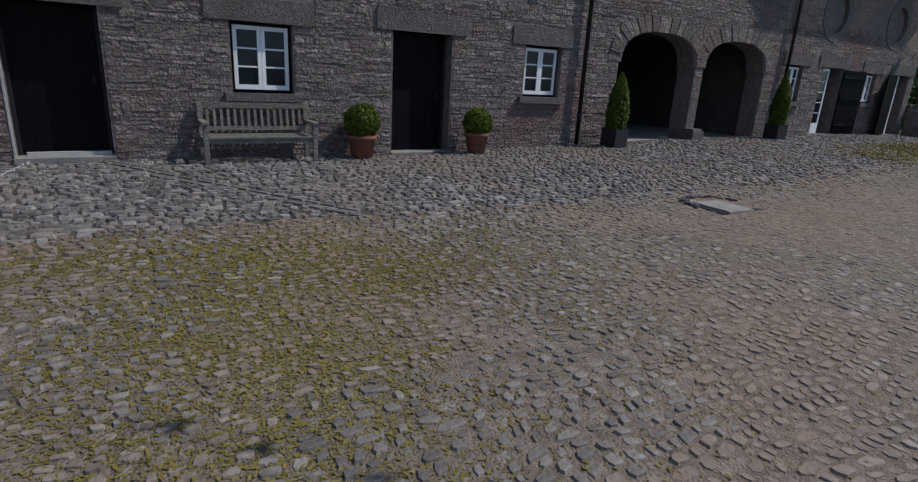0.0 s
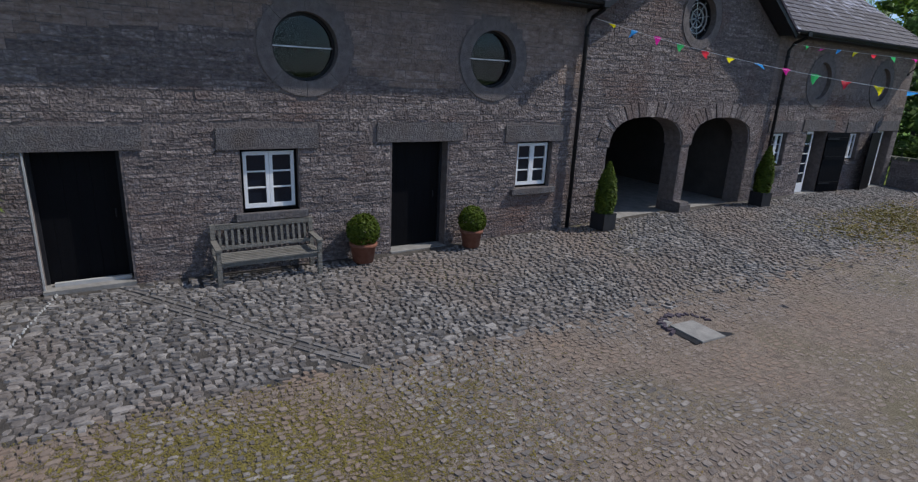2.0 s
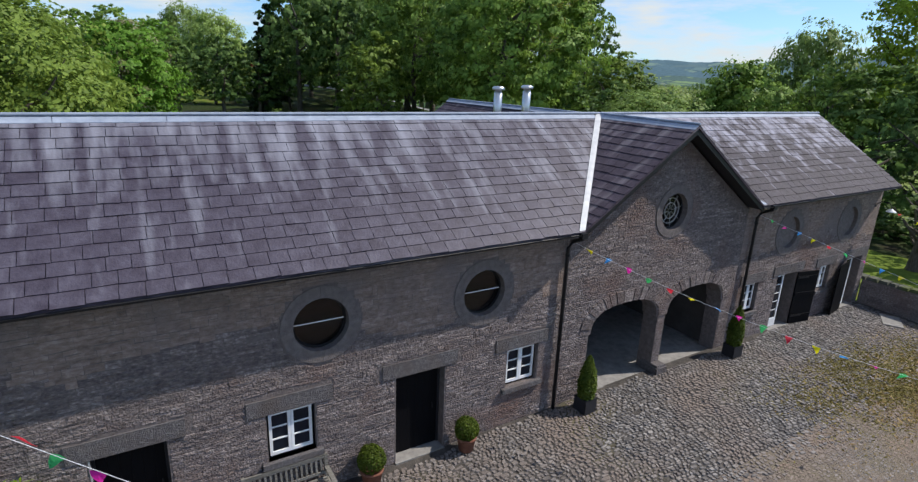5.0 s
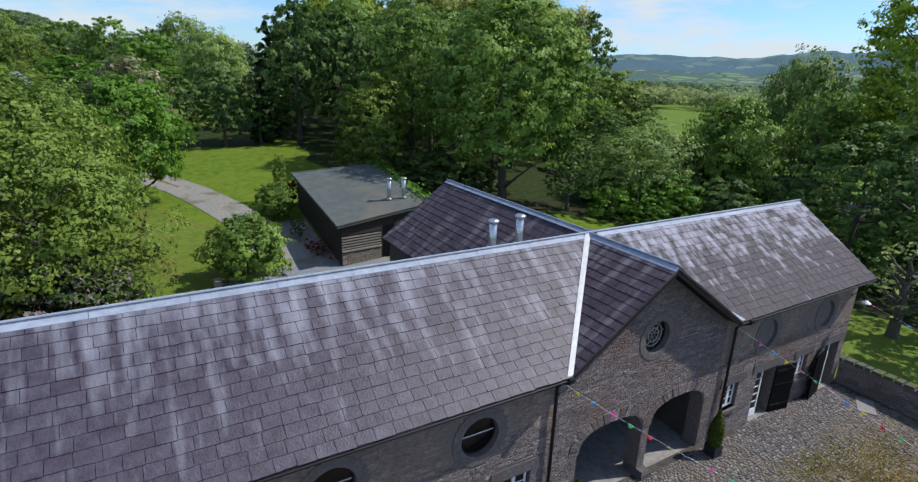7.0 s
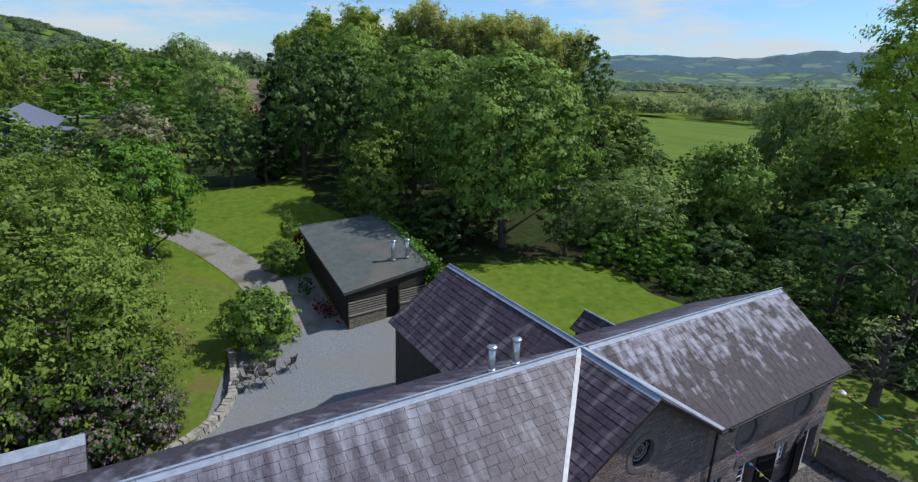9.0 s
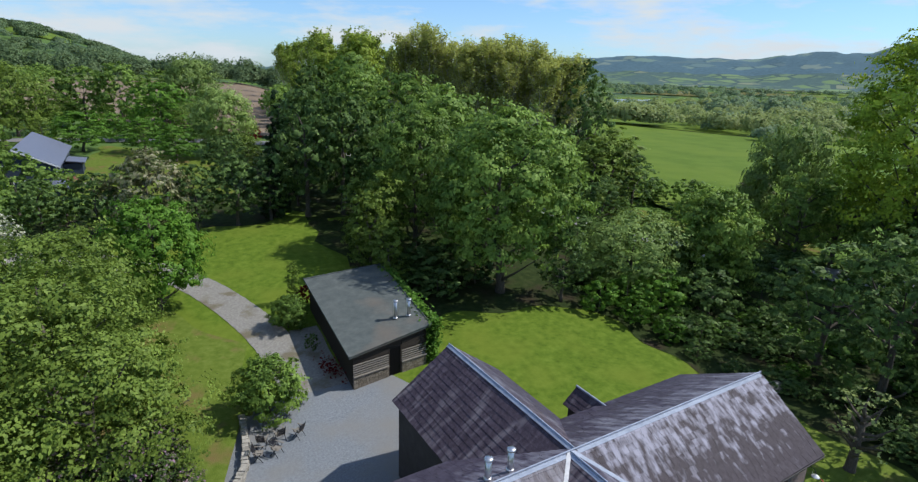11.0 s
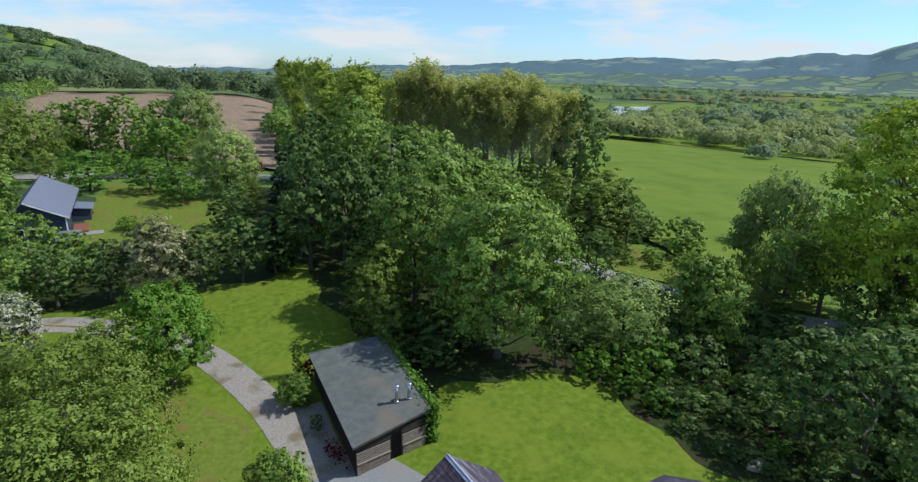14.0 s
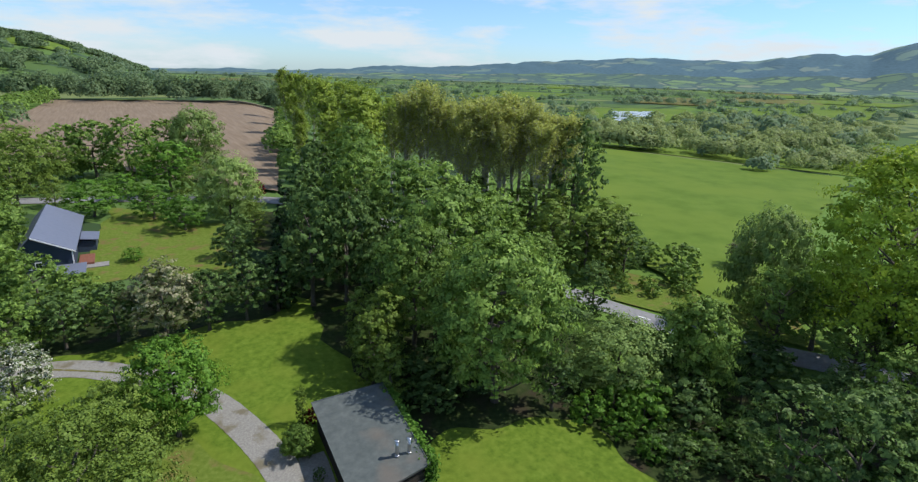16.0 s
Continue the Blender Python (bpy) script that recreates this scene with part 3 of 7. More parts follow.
ribbon("drive", [(2.6, 18.0), (3.2, 22.0), (3.15, 25.0), (2.75, 28.5), (2.05, 32.0), (0.85, 36.0), (-0.75, 40.0), (-3.2, 44.0), (-7.2, 47.8), (-13.9, 51.7), (-30, 55)], 2.9, M_DRIVE, "pale gravel drive curving past the lawn", "drive", 0.033, 90, 0.012)
ribbon("drive_crown", [(-0.75, 40.0), (-3.2, 44.0), (-7.2, 47.8), (-13.9, 51.7)], 0.26, M_ROUGH, "grassy crown along the middle of the drive", "grass", 0.048, 110, 0.30)
ribbon("road", [(96, -28), (80, -6), (71, 10.5), (66.8, 18), (60, 28.6), (57.2, 35.2), (54, 43.4), (50, 55), (43, 74), (32, 95), (20, 106), (2, 116), (-30, 126)], 5.2, M_ROAD, "grey asphalt lane with white centre dashes", "road", 0.10, 160)
for k, (p, q) in enumerate((((58.6, 32.0), (57.7, 34.2)), ((56.3, 37.6), (55.6, 39.3)), ((62.5, 24.6), (61.2, 26.6)))):
    ribbon("road_marking", [p, ((p[0] + q[0]) / 2, (p[1] + q[1]) / 2), q], 0.22, M_WHITE, "white dash painted on the lane", "road marking", 0.125, 6)
ribbon("verge_track", [(80, 66), (84, 56), (88.5, 48), (94, 42)], 2.0, M_DRIVE, "pale worn gateway track by the pasture", "track", 0.13, 30, 0.1)
patch("pasture", [(79, 79), (70, 34), (232, 92), (192, 196)], M_FIELD, "bright green grazed pasture beyond the lane", "field", 60, 60, 0.5, 0.5)
patch("meadow", [(196, 205), (240, 95), (300, 80), (270, 250)], M_FIELD, "rough meadow by the river", "field", 20, 20, 0.25)
patch("ploughed_field", [(-46, 205), (23, 112), (98, 410), (-38, 420)], M_PLOUGH, "bare brown ploughed field", "field", 30, 40, 0.6)
patch("rough_verge", [(56.6, 45.5), (69.2, 20.5), (79, 31), (66, 59)], M_BANK, "rough uncut verge beside the lane", "verge", 20, 20, 0.17)
patch("river_bank", [(300, 290), (420, 280), (560, 420), (420, 470)], M_FIELD, "green flood meadow along the river", "field", 20, 20, 0.5)
patch("garden_lawn", [(-12.5, 75), (7, 70), (9, 93), (-8, 112)], M_BANK, "dry yellowing lawn beside the blue house", "lawn", 24, 30, 0.05, 0.4)
patch("water", [(322, 296), (352, 288), (470, 392), (420, 400)], M_WATER, "bright river bend reflecting the sky", "water", 20, 20, 0.9, 2.0)
FAR_FIELDS = [((640, 330), 260, 120, 20, M_FIELD), ((900, 430), 300, 130, 25, M_FIELD), ((1080, 620), 380, 150, 30, M_ROUGH), ((1250, 560), 330, 170, 15, M_FIELD),
              ((760, 600), 320, 130, 35, M_ROUGH), ((560, 760), 330, 150, 40, M_FIELD), ((1700, 900), 520, 260, 30, M_FIELD), ((2100, 1250), 560, 260, 28, M_ROUGH),
              ((1300, 1350), 480, 260, 45, M_FIELD), ((150, 900), 260, 160, 80, M_FIELD), ((330, 1500), 420, 260, 75, M_ROUGH), ((-90, 1080), 230, 90, 88, M_FIELD), ((-140, 760), 150, 60, 80, M_ROUGH)]
for (cx, cy), ln, wd, ang, fm in FAR_FIELDS:
    ca, sa = math.cos(radians(ang)), math.sin(radians(ang))
    cs = [(cx + ca * a * ln / 2 - sa * b * wd / 2, cy + sa * a * ln / 2 + ca * b * wd / 2) for a, b in ((-1, -1), (1, -1), (1, 1), (-1, 1))]
    patch("far_field", cs, fm, "distant hedged field on the valley floor", "field", 12, 12, 1.2)

# far hills: a ridge all along the valley's other side
az = np.radians(np.linspace(2, 110, 260))
crest = np.interp(np.degrees(az), [2, 5, 9.9, 14, 18.3, 21.6, 23.9, 27.3, 31, 33.6, 39.3, 45.9, 48.4, 53.6, 58.3, 60, 63.7, 66.2, 67.5, 68.8, 75, 90, 110],
                  [-24, -24, -8, -14, 4, 22, 46, 38, 56, 72, 108, 134, 150, 140, 142, 172, 196, 182, 232, 262, 300, 200, 150])
crest = crest + 5 * np.array([noise.noise(Vector((a * 60, 3.1, 0))) for a in az]) + 3 * np.array([noise.noise(Vector((a * 190, 7.7, 0))) for a in az])
rs = np.linspace(2700, 4450, 14)
prof = ss(2700, 4250, rs) ** 1.1
hv = np.stack([np.stack([r * np.sin(az), r * np.cos(az), -20 + (crest + 20) * p - (0.0 if r < 4400 else 30) + 6 * p * np.sin(az * 90 + r * 0.01)], -1) for r, p in zip(rs, prof)])
i = np.arange(hv.shape[0] * hv.shape[1]).reshape(hv.shape[:2])
# haze across the valley is painted into the blue of both hill materials
M_HILL = mosaic("hazed_wooded_hill", [(0.105, 0.165, 0.165), (0.135, 0.20, 0.17), (0.09, 0.14, 0.15), (0.15, 0.20, 0.175)], (0.06, 0.105, 0.125), 0.0065, 0.06, 0.42, 0.0035, (0.068, 0.118, 0.142))
M_FOOT = mosaic("hazed_hill_fields", [(0.12, 0.18, 0.105), (0.15, 0.22, 0.11), (0.10, 0.155, 0.10), (0.175, 0.205, 0.135), (0.13, 0.20, 0.095)], (0.060, 0.098, 0.090), 0.009, 0.10, 0.50, 0.005, (0.066, 0.108, 0.100))
quads = np.stack([i[:-1, :-1], i[:-1, 1:], i[1:, 1:], i[1:, :-1]], -1)
structure("backdrop_foothills", (hv.reshape(-1, 3), quads[:5].reshape(-1, 4)), M_FOOT, "hedged fields on the far lower slopes, blued with painted haze", "hills", True)
structure("backdrop_hills", (hv.reshape(-1, 3), quads[5:].reshape(-1, 4)), M_HILL, "wooded hills across the valley, haze painted into their blue-green", "hills", True)

# ---------------------------------------------------------------- stable range: walls
EAVE_Y, EAVE_Z, RIDGE_Y, RIDGE_Z = -0.47, 4.87, 2.95, 7.17
X_LEFT, X_RIGHT, GX0, GX1, GXC = -16.0, 19.85, 4.42, 11.36, 7.89


def loop_rect(x0, x1, z0, z1):
    return [(x0, z0), (x1, z0), (x1, z1), (x0, z1)]


def loop_circle(cx, cz, r, n=28):
    return [(cx + r * math.cos(2 * math.pi * k / n), cz + r * math.sin(2 * math.pi * k / n)) for k in range(n)]


def bow(t, e=0.80):
    """A full-shouldered arch curve."""
    c, s = math.cos(t), math.sin(t)
    return math.copysign(abs(c) ** e, c), max(s, 0.0) ** e


def loop_arch(x0, x1, z0, spring, rise, n=16):
    cx, a = (x0 + x1) / 2, (x1 - x0) / 2
    b = a - 0.07                            # the arch springs from narrow imposts
    return [(x0, z0), (x1, z0), (x1, spring)] + [(cx + b * bow(math.pi * k / n)[0], spring + rise * bow(math.pi * k / n)[1]) for k in range(n + 1)] + [(x0, spring)]


def pierced(outline, holes, y0, y1):
    """A wall in the plane of x and z, from y0 to y1, with openings right through it."""
    bm = bmesh.new()
    for lp in (outline, *holes):
        vs = [bm.verts.new((x, y0, z)) for x, z in lp]
        for k in range(len(vs)):
            bm.edges.new((vs[k], vs[(k + 1) % len(vs)]))
    bmesh.ops.triangle_fill(bm, edges=bm.edges[:], use_beauty=True, use_dissolve=False, normal=(0, -1, 0))
    got = bmesh.ops.extrude_face_region(bm, geom=bm.faces[:])
    bmesh.ops.translate(bm, verts=[e for e in got["geom"] if isinstance(e, bmesh.types.BMVert)], vec=(0, y1 - y0, 0))
    bmesh.ops.recalc_face_normals(bm, faces=bm.faces[:])
    bm.verts.index_update()
    acc = Acc()
    acc.add([v.co[:] for v in bm.verts], [[v.index for v in f.verts] for f in bm.faces])
    bm.free()
    return acc


DOORS = {"d1": (-5.36, -4.25, 0.06, 2.06), "d2": (0.0, 1.17, 0.0, 2.1), "d3": (13.82, 14.98, 0.2, 2.18), "d4": (18.35, 19.45, 0.15, 2.15)}
WINS = {"w1": (-2.62, -1.70, 1.0, 2.03), "w2": (2.84, 3.76, 1.07, 2.06), "w3": (12.05, 12.75, 1.17, 2.16), "w4": (16.48, 17.14, 1.2, 2.12)}
OCULI = {"o1": (-1.52, 3.63), "o2": (2.10, 3.63), "o3": (13.95, 3.66), "o4": (17.75, 3.66)}
GOC = (8.05, 4.90)
ARCHES = ((5.40, 8.02), (8.33, 10.90))
SPRING, RISE = 1.88, 0.70
T = 0.5


def holes_between(x0, x1):
    out = []
    for x_0, x_1, z0, z1 in DOORS.values():
        if x0 < x_0 < x1:
            out.append(loop_rect(x_0, x_1, -0.2, z1))
    for q in WINS.values():
        if x0 < q[0] < x1:
            out.append(loop_rect(*q))
    for cx, cz in OCULI.values():
        if x0 < cx < x1:
            out.append(loop_circle(cx, cz, 0.55))
    return out


W_MAIN = structure("wall_south_main", pierced(loop_rect(X_LEFT, GX0 - 0.06, -0.4, 5.04), holes_between(X_LEFT, GX0), 0, T), M_MORTAR, "coursed rubble stone wall of the long stable wing", "wall")
W_GABLE = structure("wall_south_gable", pierced([(GX0 - 0.06, -0.4), (GX1 + 0.06, -0.4), (GX1 + 0.06, 4.66), (GXC, 6.98), (GX0 - 0.06, 4.66)],
                    [loop_arch(a, b, -0.2, SPRING, RISE) for a, b in ARCHES] + [loop_circle(*GOC, 0.52)], 0, T), M_MORTAR, "rubble stone gable wall with two carriage arches", "wall")
W_RIGHT = structure("wall_south_right", pierced(loop_rect(GX1 + 0.06, X_RIGHT, -0.4, 5.04), holes_between(GX1, X_RIGHT), 0, T), M_MORTAR, "coursed rubble stone wall of the short stable wing", "wall")
back = Acc()
back.span((X_LEFT, 6.2, -0.4), (5.2, 6.7, 5.0))
back.span((11.2, 6.2, -0.4), (X_RIGHT, 6.7, 5.0))
structure("wall_north", back, M_RENDER, "plain dark rear wall of the range", "wall")
ends = Acc()
for xe in (X_LEFT, X_RIGHT - T):
    ends.add([(xe + dx, y, z) for dx in (0, T) for y, z in ((T, -0.4), (6.2, -0.4), (6.2, 5.05), (2.95, 6.95), (T, 5.15))],
             [(0, 1, 2, 3, 4), (9, 8, 7, 6, 5), (0, 5, 6, 1), (1, 6, 7, 2), (2, 7, 8, 3), (3, 8, 9, 4), (4, 9, 5, 0)])
structure("wall_ends", ends, M_MORTAR, "stone gable end walls of the range", "wall")
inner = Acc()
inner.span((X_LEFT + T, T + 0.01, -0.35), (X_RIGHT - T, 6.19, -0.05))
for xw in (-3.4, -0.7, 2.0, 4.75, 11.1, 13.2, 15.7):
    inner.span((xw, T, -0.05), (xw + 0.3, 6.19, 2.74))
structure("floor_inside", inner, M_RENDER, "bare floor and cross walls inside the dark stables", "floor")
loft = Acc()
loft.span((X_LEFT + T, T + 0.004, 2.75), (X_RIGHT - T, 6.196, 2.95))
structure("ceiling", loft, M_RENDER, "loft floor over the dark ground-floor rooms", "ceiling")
passage = Acc()
passage.span((4.9, 0.02, -0.3), (11.3, 6.1, 0.13))
structure("passage_floor", passage, M_PAVING, "smooth grey floor of the carriage passage", "floor")

# ---- stone facing: courses of rubble fitted round every opening
def blocked(z0, z1, x0, x1, gable):
    zm, out = (z0 + z1) / 2, []
    for a, b, c, d in DOORS.values():
        if zm < d + 0.35:
            e = 0.03 if zm < d else 0.42
            out.append((a - e, b + e))
    for a, b, c, d in WINS.values():
        if c - 0.16 < zm < c:
            out.append((a - 0.14, b + 0.14))
        elif c <= zm < d:
            out.append((a - 0.02, b + 0.02))
        elif d <= zm < d + 0.35:
            out.append((a - 0.36, b + 0.36))
    for cx, cz, rr in [(*o, 0.80) for o in OCULI.values()] + [(*GOC, 0.74)]:
        if abs(zm - cz) < rr:
            h = math.sqrt(rr * rr - (zm - cz) ** 2)
            out.append((cx - h, cx + h))
    for a, b in ARCHES:
        cx, ha, hr = (a + b) / 2, (b - a) / 2, RISE
        if zm < SPRING:
            out.append((a - 0.03, b + 0.03))
        elif zm < SPRING + RISE + 0.33:
            k = (1 - ((zm - SPRING) / (RISE + 0.33)) ** 2.5) ** 0.4
            out.append((cx - (ha + 0.33) * k, cx + (ha + 0.33) * k))
    if gable and zm > 4.6:
        s = (zm - 4.6) / 2.32
        out += [(GX0 - 1, GX0 + s * (GXC - GX0) + 0.05), (GX1 - s * (GX1 - GXC) - 0.05, GX1 + 1)]
    return sorted(out)


def lay_stones(x0, x1, ztop, gable):
    """Rows of (x0, x1, z0, z1) of stones."""
    stones, z = [], -0.05
    while z < ztop:
        h = float(R.choice([0.05, 0.065, 0.08, 0.10, 0.125, 0.16], p=[0.20, 0.25, 0.24, 0.17, 0.09, 0.05])) * (1.6 if z > 3.2 and not gable else 1.0)
        h = min(h, ztop - z)
        if h < 0.03:
            break
        split = R.random() < 0.35 and h > 0.08
        free, at = [], x0
        for a, b in blocked(z, z + h, x0, x1, gable) + [(x1, x1 + 1)]:
            if a > at:
                free.append((at, min(a, x1)))
            at = max(at, b)
        for a, b in free:
            x = a
            while x < b - 0.02:
                ln = float(np.clip(R.lognormal(math.log(0.20 if h < 0.1 else 0.25), 0.5), 0.08, 0.75))
                if b - x - ln < 0.09:
                    ln = b - x
                e_ = min(x + ln, b)
                if R.random() < (0.45 if split else 0.12) and h > 0.09:     # two thin stones in place of one
                    zc = z + h * (0.35 + 0.3 * R.random())
                    stones += [(x, e_, z, zc), (x, e_, zc, z + h)]
                else:
                    stones.append((x, e_, z, z + h))
                x += ln
        z += h
    return stones


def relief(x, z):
    """How proud the stones stand: flattened where the eaves' shade hides their relief."""
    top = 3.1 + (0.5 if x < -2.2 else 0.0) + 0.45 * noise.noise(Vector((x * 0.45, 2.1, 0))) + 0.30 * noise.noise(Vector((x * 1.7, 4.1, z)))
    if GX0 < x < GX1:                        # on the gable only the verge-shaded flank beside the wing is flattened
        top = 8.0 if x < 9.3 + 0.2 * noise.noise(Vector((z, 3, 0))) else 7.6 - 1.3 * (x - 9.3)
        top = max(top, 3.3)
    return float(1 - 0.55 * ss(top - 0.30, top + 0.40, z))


def stone_block(q, g=0.0025, wavy=True, rel=1.0):
    """A rough stone: its edge set back in the joint, its face proud and uneven."""
    x0, x1, z0, z1 = q
    j = R.normal(0, 0.004, (4, 2))
    p = 0.004 + (0.007 * R.random() + np.clip(R.normal(0, 0.0042, 4), -0.006, 0.010)) * rel
    e = min(0.006, 0.12 * (z1 - z0)) * (0.3 + 0.7 * rel)
    o = [(x0 + g, z0 + g), (x1 - g, z0 + g), (x1 - g, z1 - g), (x0 + g, z1 - g)]
    n = [(x0 + g + e, z0 + g + e), (x1 - g - e, z0 + g + e), (x1 - g - e, z1 - g - e), (x0 + g + e, z1 - g - e)]
    v = [(a + j[k][0], 0.004, b + j[k][1]) for k, (a, b) in enumerate(o)] + [(a + j[k][0], -p[k], b + j[k][1]) for k, (a, b) in enumerate(n)]
    if wavy:
        v = [(a, b, c + 0.028 * noise.noise(Vector((a * 0.9, 0.3, c * 2.5))) + 0.014 * noise.noise(Vector((a * 3.1, 5.3, c * 5)))) for a, b, c in v]
    return v, [(4, 5, 6, 7), (0, 1, 5, 4), (1, 2, 6, 5), (2, 3, 7, 6), (3, 0, 4, 7)]


NEAR_STONES = []
for wall, x0, x1, ztop, gable in ((W_MAIN, X_LEFT, GX0 - 0.08, 4.72, False), (W_GABLE, GX0 - 0.05, GX1 + 0.05, 6.9, True), (W_RIGHT, GX1 + 0.08, X_RIGHT - 0.02, 4.72, False)):
    rest, flush = Acc(), Acc()
    near = 0
    for q in lay_stones(x0, x1, ztop, gable):
        close = -4.2 < q[0] < -0.2 and q[2] < 2.2 if wall is W_MAIN else 2.7 < q[2] < 4.6 and q[0] < 9.2 if wall is W_GABLE else q[0] < 15.6
        if close and near < 290:
            NEAR_STONES.append((wall, q))
            near += 1
        else:
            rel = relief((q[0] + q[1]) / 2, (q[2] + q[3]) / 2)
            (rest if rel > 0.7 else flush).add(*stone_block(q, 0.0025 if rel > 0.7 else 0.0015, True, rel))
    tagged(part("rubble_stones", rest, M_STONE, wall, "rough grey and brown rubble stones"), kind="stuff")
    tagged(part("flush_stones", flush, M_EAVE_SHADE, wall, "flatter stones in the shade under the eaves, painted paler and warmer"), kind="stuff")

# voussoirs over the arches, and the pier between them
def voussoirs(a, b, n=21):
    cx, ha = (a + b) / 2, (b - a) / 2
    out = []
    for k in range(n):
        t0, t1 = math.pi * (k + 0.06) / n, math.pi * (k + 0.94) / n
        pts = []
        for t, e in ((t0, 0.0), (t1, 0.0), (t1, 0.33 + 0.04 * R.random()), (t0, 0.33)):
            pts.append((cx + (ha + e) * bow(t)[0], SPRING + (RISE + e) * bow(t)[1]))
        p = 0.02 + 0.02 * R.random()
        a_ = Acc()
        a_.add([(x, 0.004, z) for x, z in pts] + [(x, -p, z) for x, z in pts], [(4, 7, 6, 5), (0, 4, 5, 1), (1, 5, 6, 2), (2, 6, 7, 3), (3, 7, 4, 0)])
        out.append(a_)
    return out


for a, b in ARCHES:
    for v in voussoirs(a, b):
        part("voussoir", v, M_STONE_PIECE, W_GABLE)
pier = Acc()
pier.box((8.175, 0.02, 0.25), (0.42, 0.62, 0.22))
pier.box((8.175, 0.02, 0.395), (0.37, 0.57, 0.07), taper=0.92)
part("pier_base", pier, M_DRESSED, W_GABLE, "worn moulded stone base of the pier")
# lintels, sills, thresholds
def dressed(name, lo, hi, parent, label=""):
    part(name, Acc().span(lo, hi), M_DRESSED, parent, label)


def wall_at(x):
    return W_MAIN if x < GX0 else W_GABLE if x < GX1 else W_RIGHT


for a, b, c, d in DOORS.values():
    dressed("lintel", (a - 0.30, -0.028, d), (b + 0.30, 0.30, d + 0.34), wall_at(a), "long rough-tooled stone lintel")
    part("threshold", Acc().span((a - 0.02, -0.07, c - 0.14), (b + 0.02, 0.5, c + 0.03)), M_PAVING, wall_at(a), "pale worn stone doorstep")
for a, b, c, d in WINS.values():
    dressed("lintel", (a - 0.34, -0.028, d), (b + 0.34, 0.30, d + 0.33), wall_at(a), "long rough-tooled stone lintel")
    dressed("sill", (a - 0.12, -0.09, c - 0.12), (b + 0.12, 0.22, c), wall_at(a), "projecting stone sill")


def annulus(cx, cz, r0, r1, y0, y1, n=32, a0=0.0, a1=2 * math.pi):
    acc, k = Acc(), max(3, int(n * (a1 - a0) / (2 * math.pi)))
    ts = [a0 + (a1 - a0) * j / k for j in range(k + 1)]
    v = [(cx + r * math.cos(t), y, cz + r * math.sin(t)) for t in ts for r, y in ((r0, y0), (r1, y0), (r1, y1), (r0, y1))]
    f = [(4 * j + e, 4 * j + (e + 1) % 4, 4 * j + 4 + (e + 1) % 4, 4 * j + 4 + e) for j in range(k) for e in range(4)]
    f += [(0, 1, 2, 3), (4 * k + 3, 4 * k + 2, 4 * k + 1, 4 * k)]
    return acc.add(v, f)


glass = bpy.data.materials.new("window_glass")
glass.use_nodes = True
gb = glass.node_tree.nodes["Principled BSDF"]
gb.inputs["Base Color"].default_value = (0.75, 0.8, 0.82, 1)
gb.inputs["Transmission Weight"].default_value, gb.inputs["Roughness"].default_value, gb.inputs["IOR"].default_value = 1.0, 0.03, 1.45


def oculus(k, cx, cz, r_out, r_in, wheel, blind=False):
    w = tagged(thing(f"window_{k}", "round window in a broad dressed stone surround", "window", at=(cx, 0, cz)), kind="structure")
    for j in range(8):                      # the surround is of eight curved stones
        a = 2 * math.pi * j / 8
        part("surround_stone", annulus(0, 0, r_in + 0.02, r_out, -0.022, 0.3, 32, a + 0.004, a + 2 * math.pi / 8 - 0.004), M_SURROUND, w)
    part("window_frame", annulus(0, 0, r_in - 0.03, r_in + 0.02, 0.10 if blind else 0.14, 0.22), M_IRON, w, "slim round frame")
    part("pane", Acc().add([(r_in * math.cos(t), 0.085 if blind else 0.18, r_in * math.sin(t)) for t in np.linspace(0, 2 * math.pi, 32, endpoint=False)], [tuple(range(32))]), M_SURROUND if blind else glass, w, "smooth grey blind panel" if blind else "")
    if wheel:
        part("glazing_ring", annulus(0, 0, 0.205, 0.222, 0.13, 0.16), M_PLASTIC, w, "white inner ring of the wheel tracery")
        part("glazing_ring", annulus(0, 0, 0.338, 0.353, 0.13, 0.16), M_PLASTIC, w)
        for j in range(8):
            t = 2 * math.pi * j / 8 + 0.2
            part("spoke", Acc().tube([(0.05 * math.cos(t), 0.15, 0.05 * math.sin(t)), (r_in * math.cos(t), 0.15, r_in * math.sin(t))], 0.009, 5), M_PLASTIC, w)
    elif not blind:
        part("transom", Acc().box((0, 0.15, 0.0), (2 * r_in - 0.05, 0.02, 0.018)), M_WHITE, w, "thin white cross bar")
    return w


for k, (cx, cz) in enumerate(OCULI.values()):
    oculus(5 + k, cx, cz, 0.77, 0.51, False, k > 1)
oculus(9, *GOC, 0.71, 0.48, True)


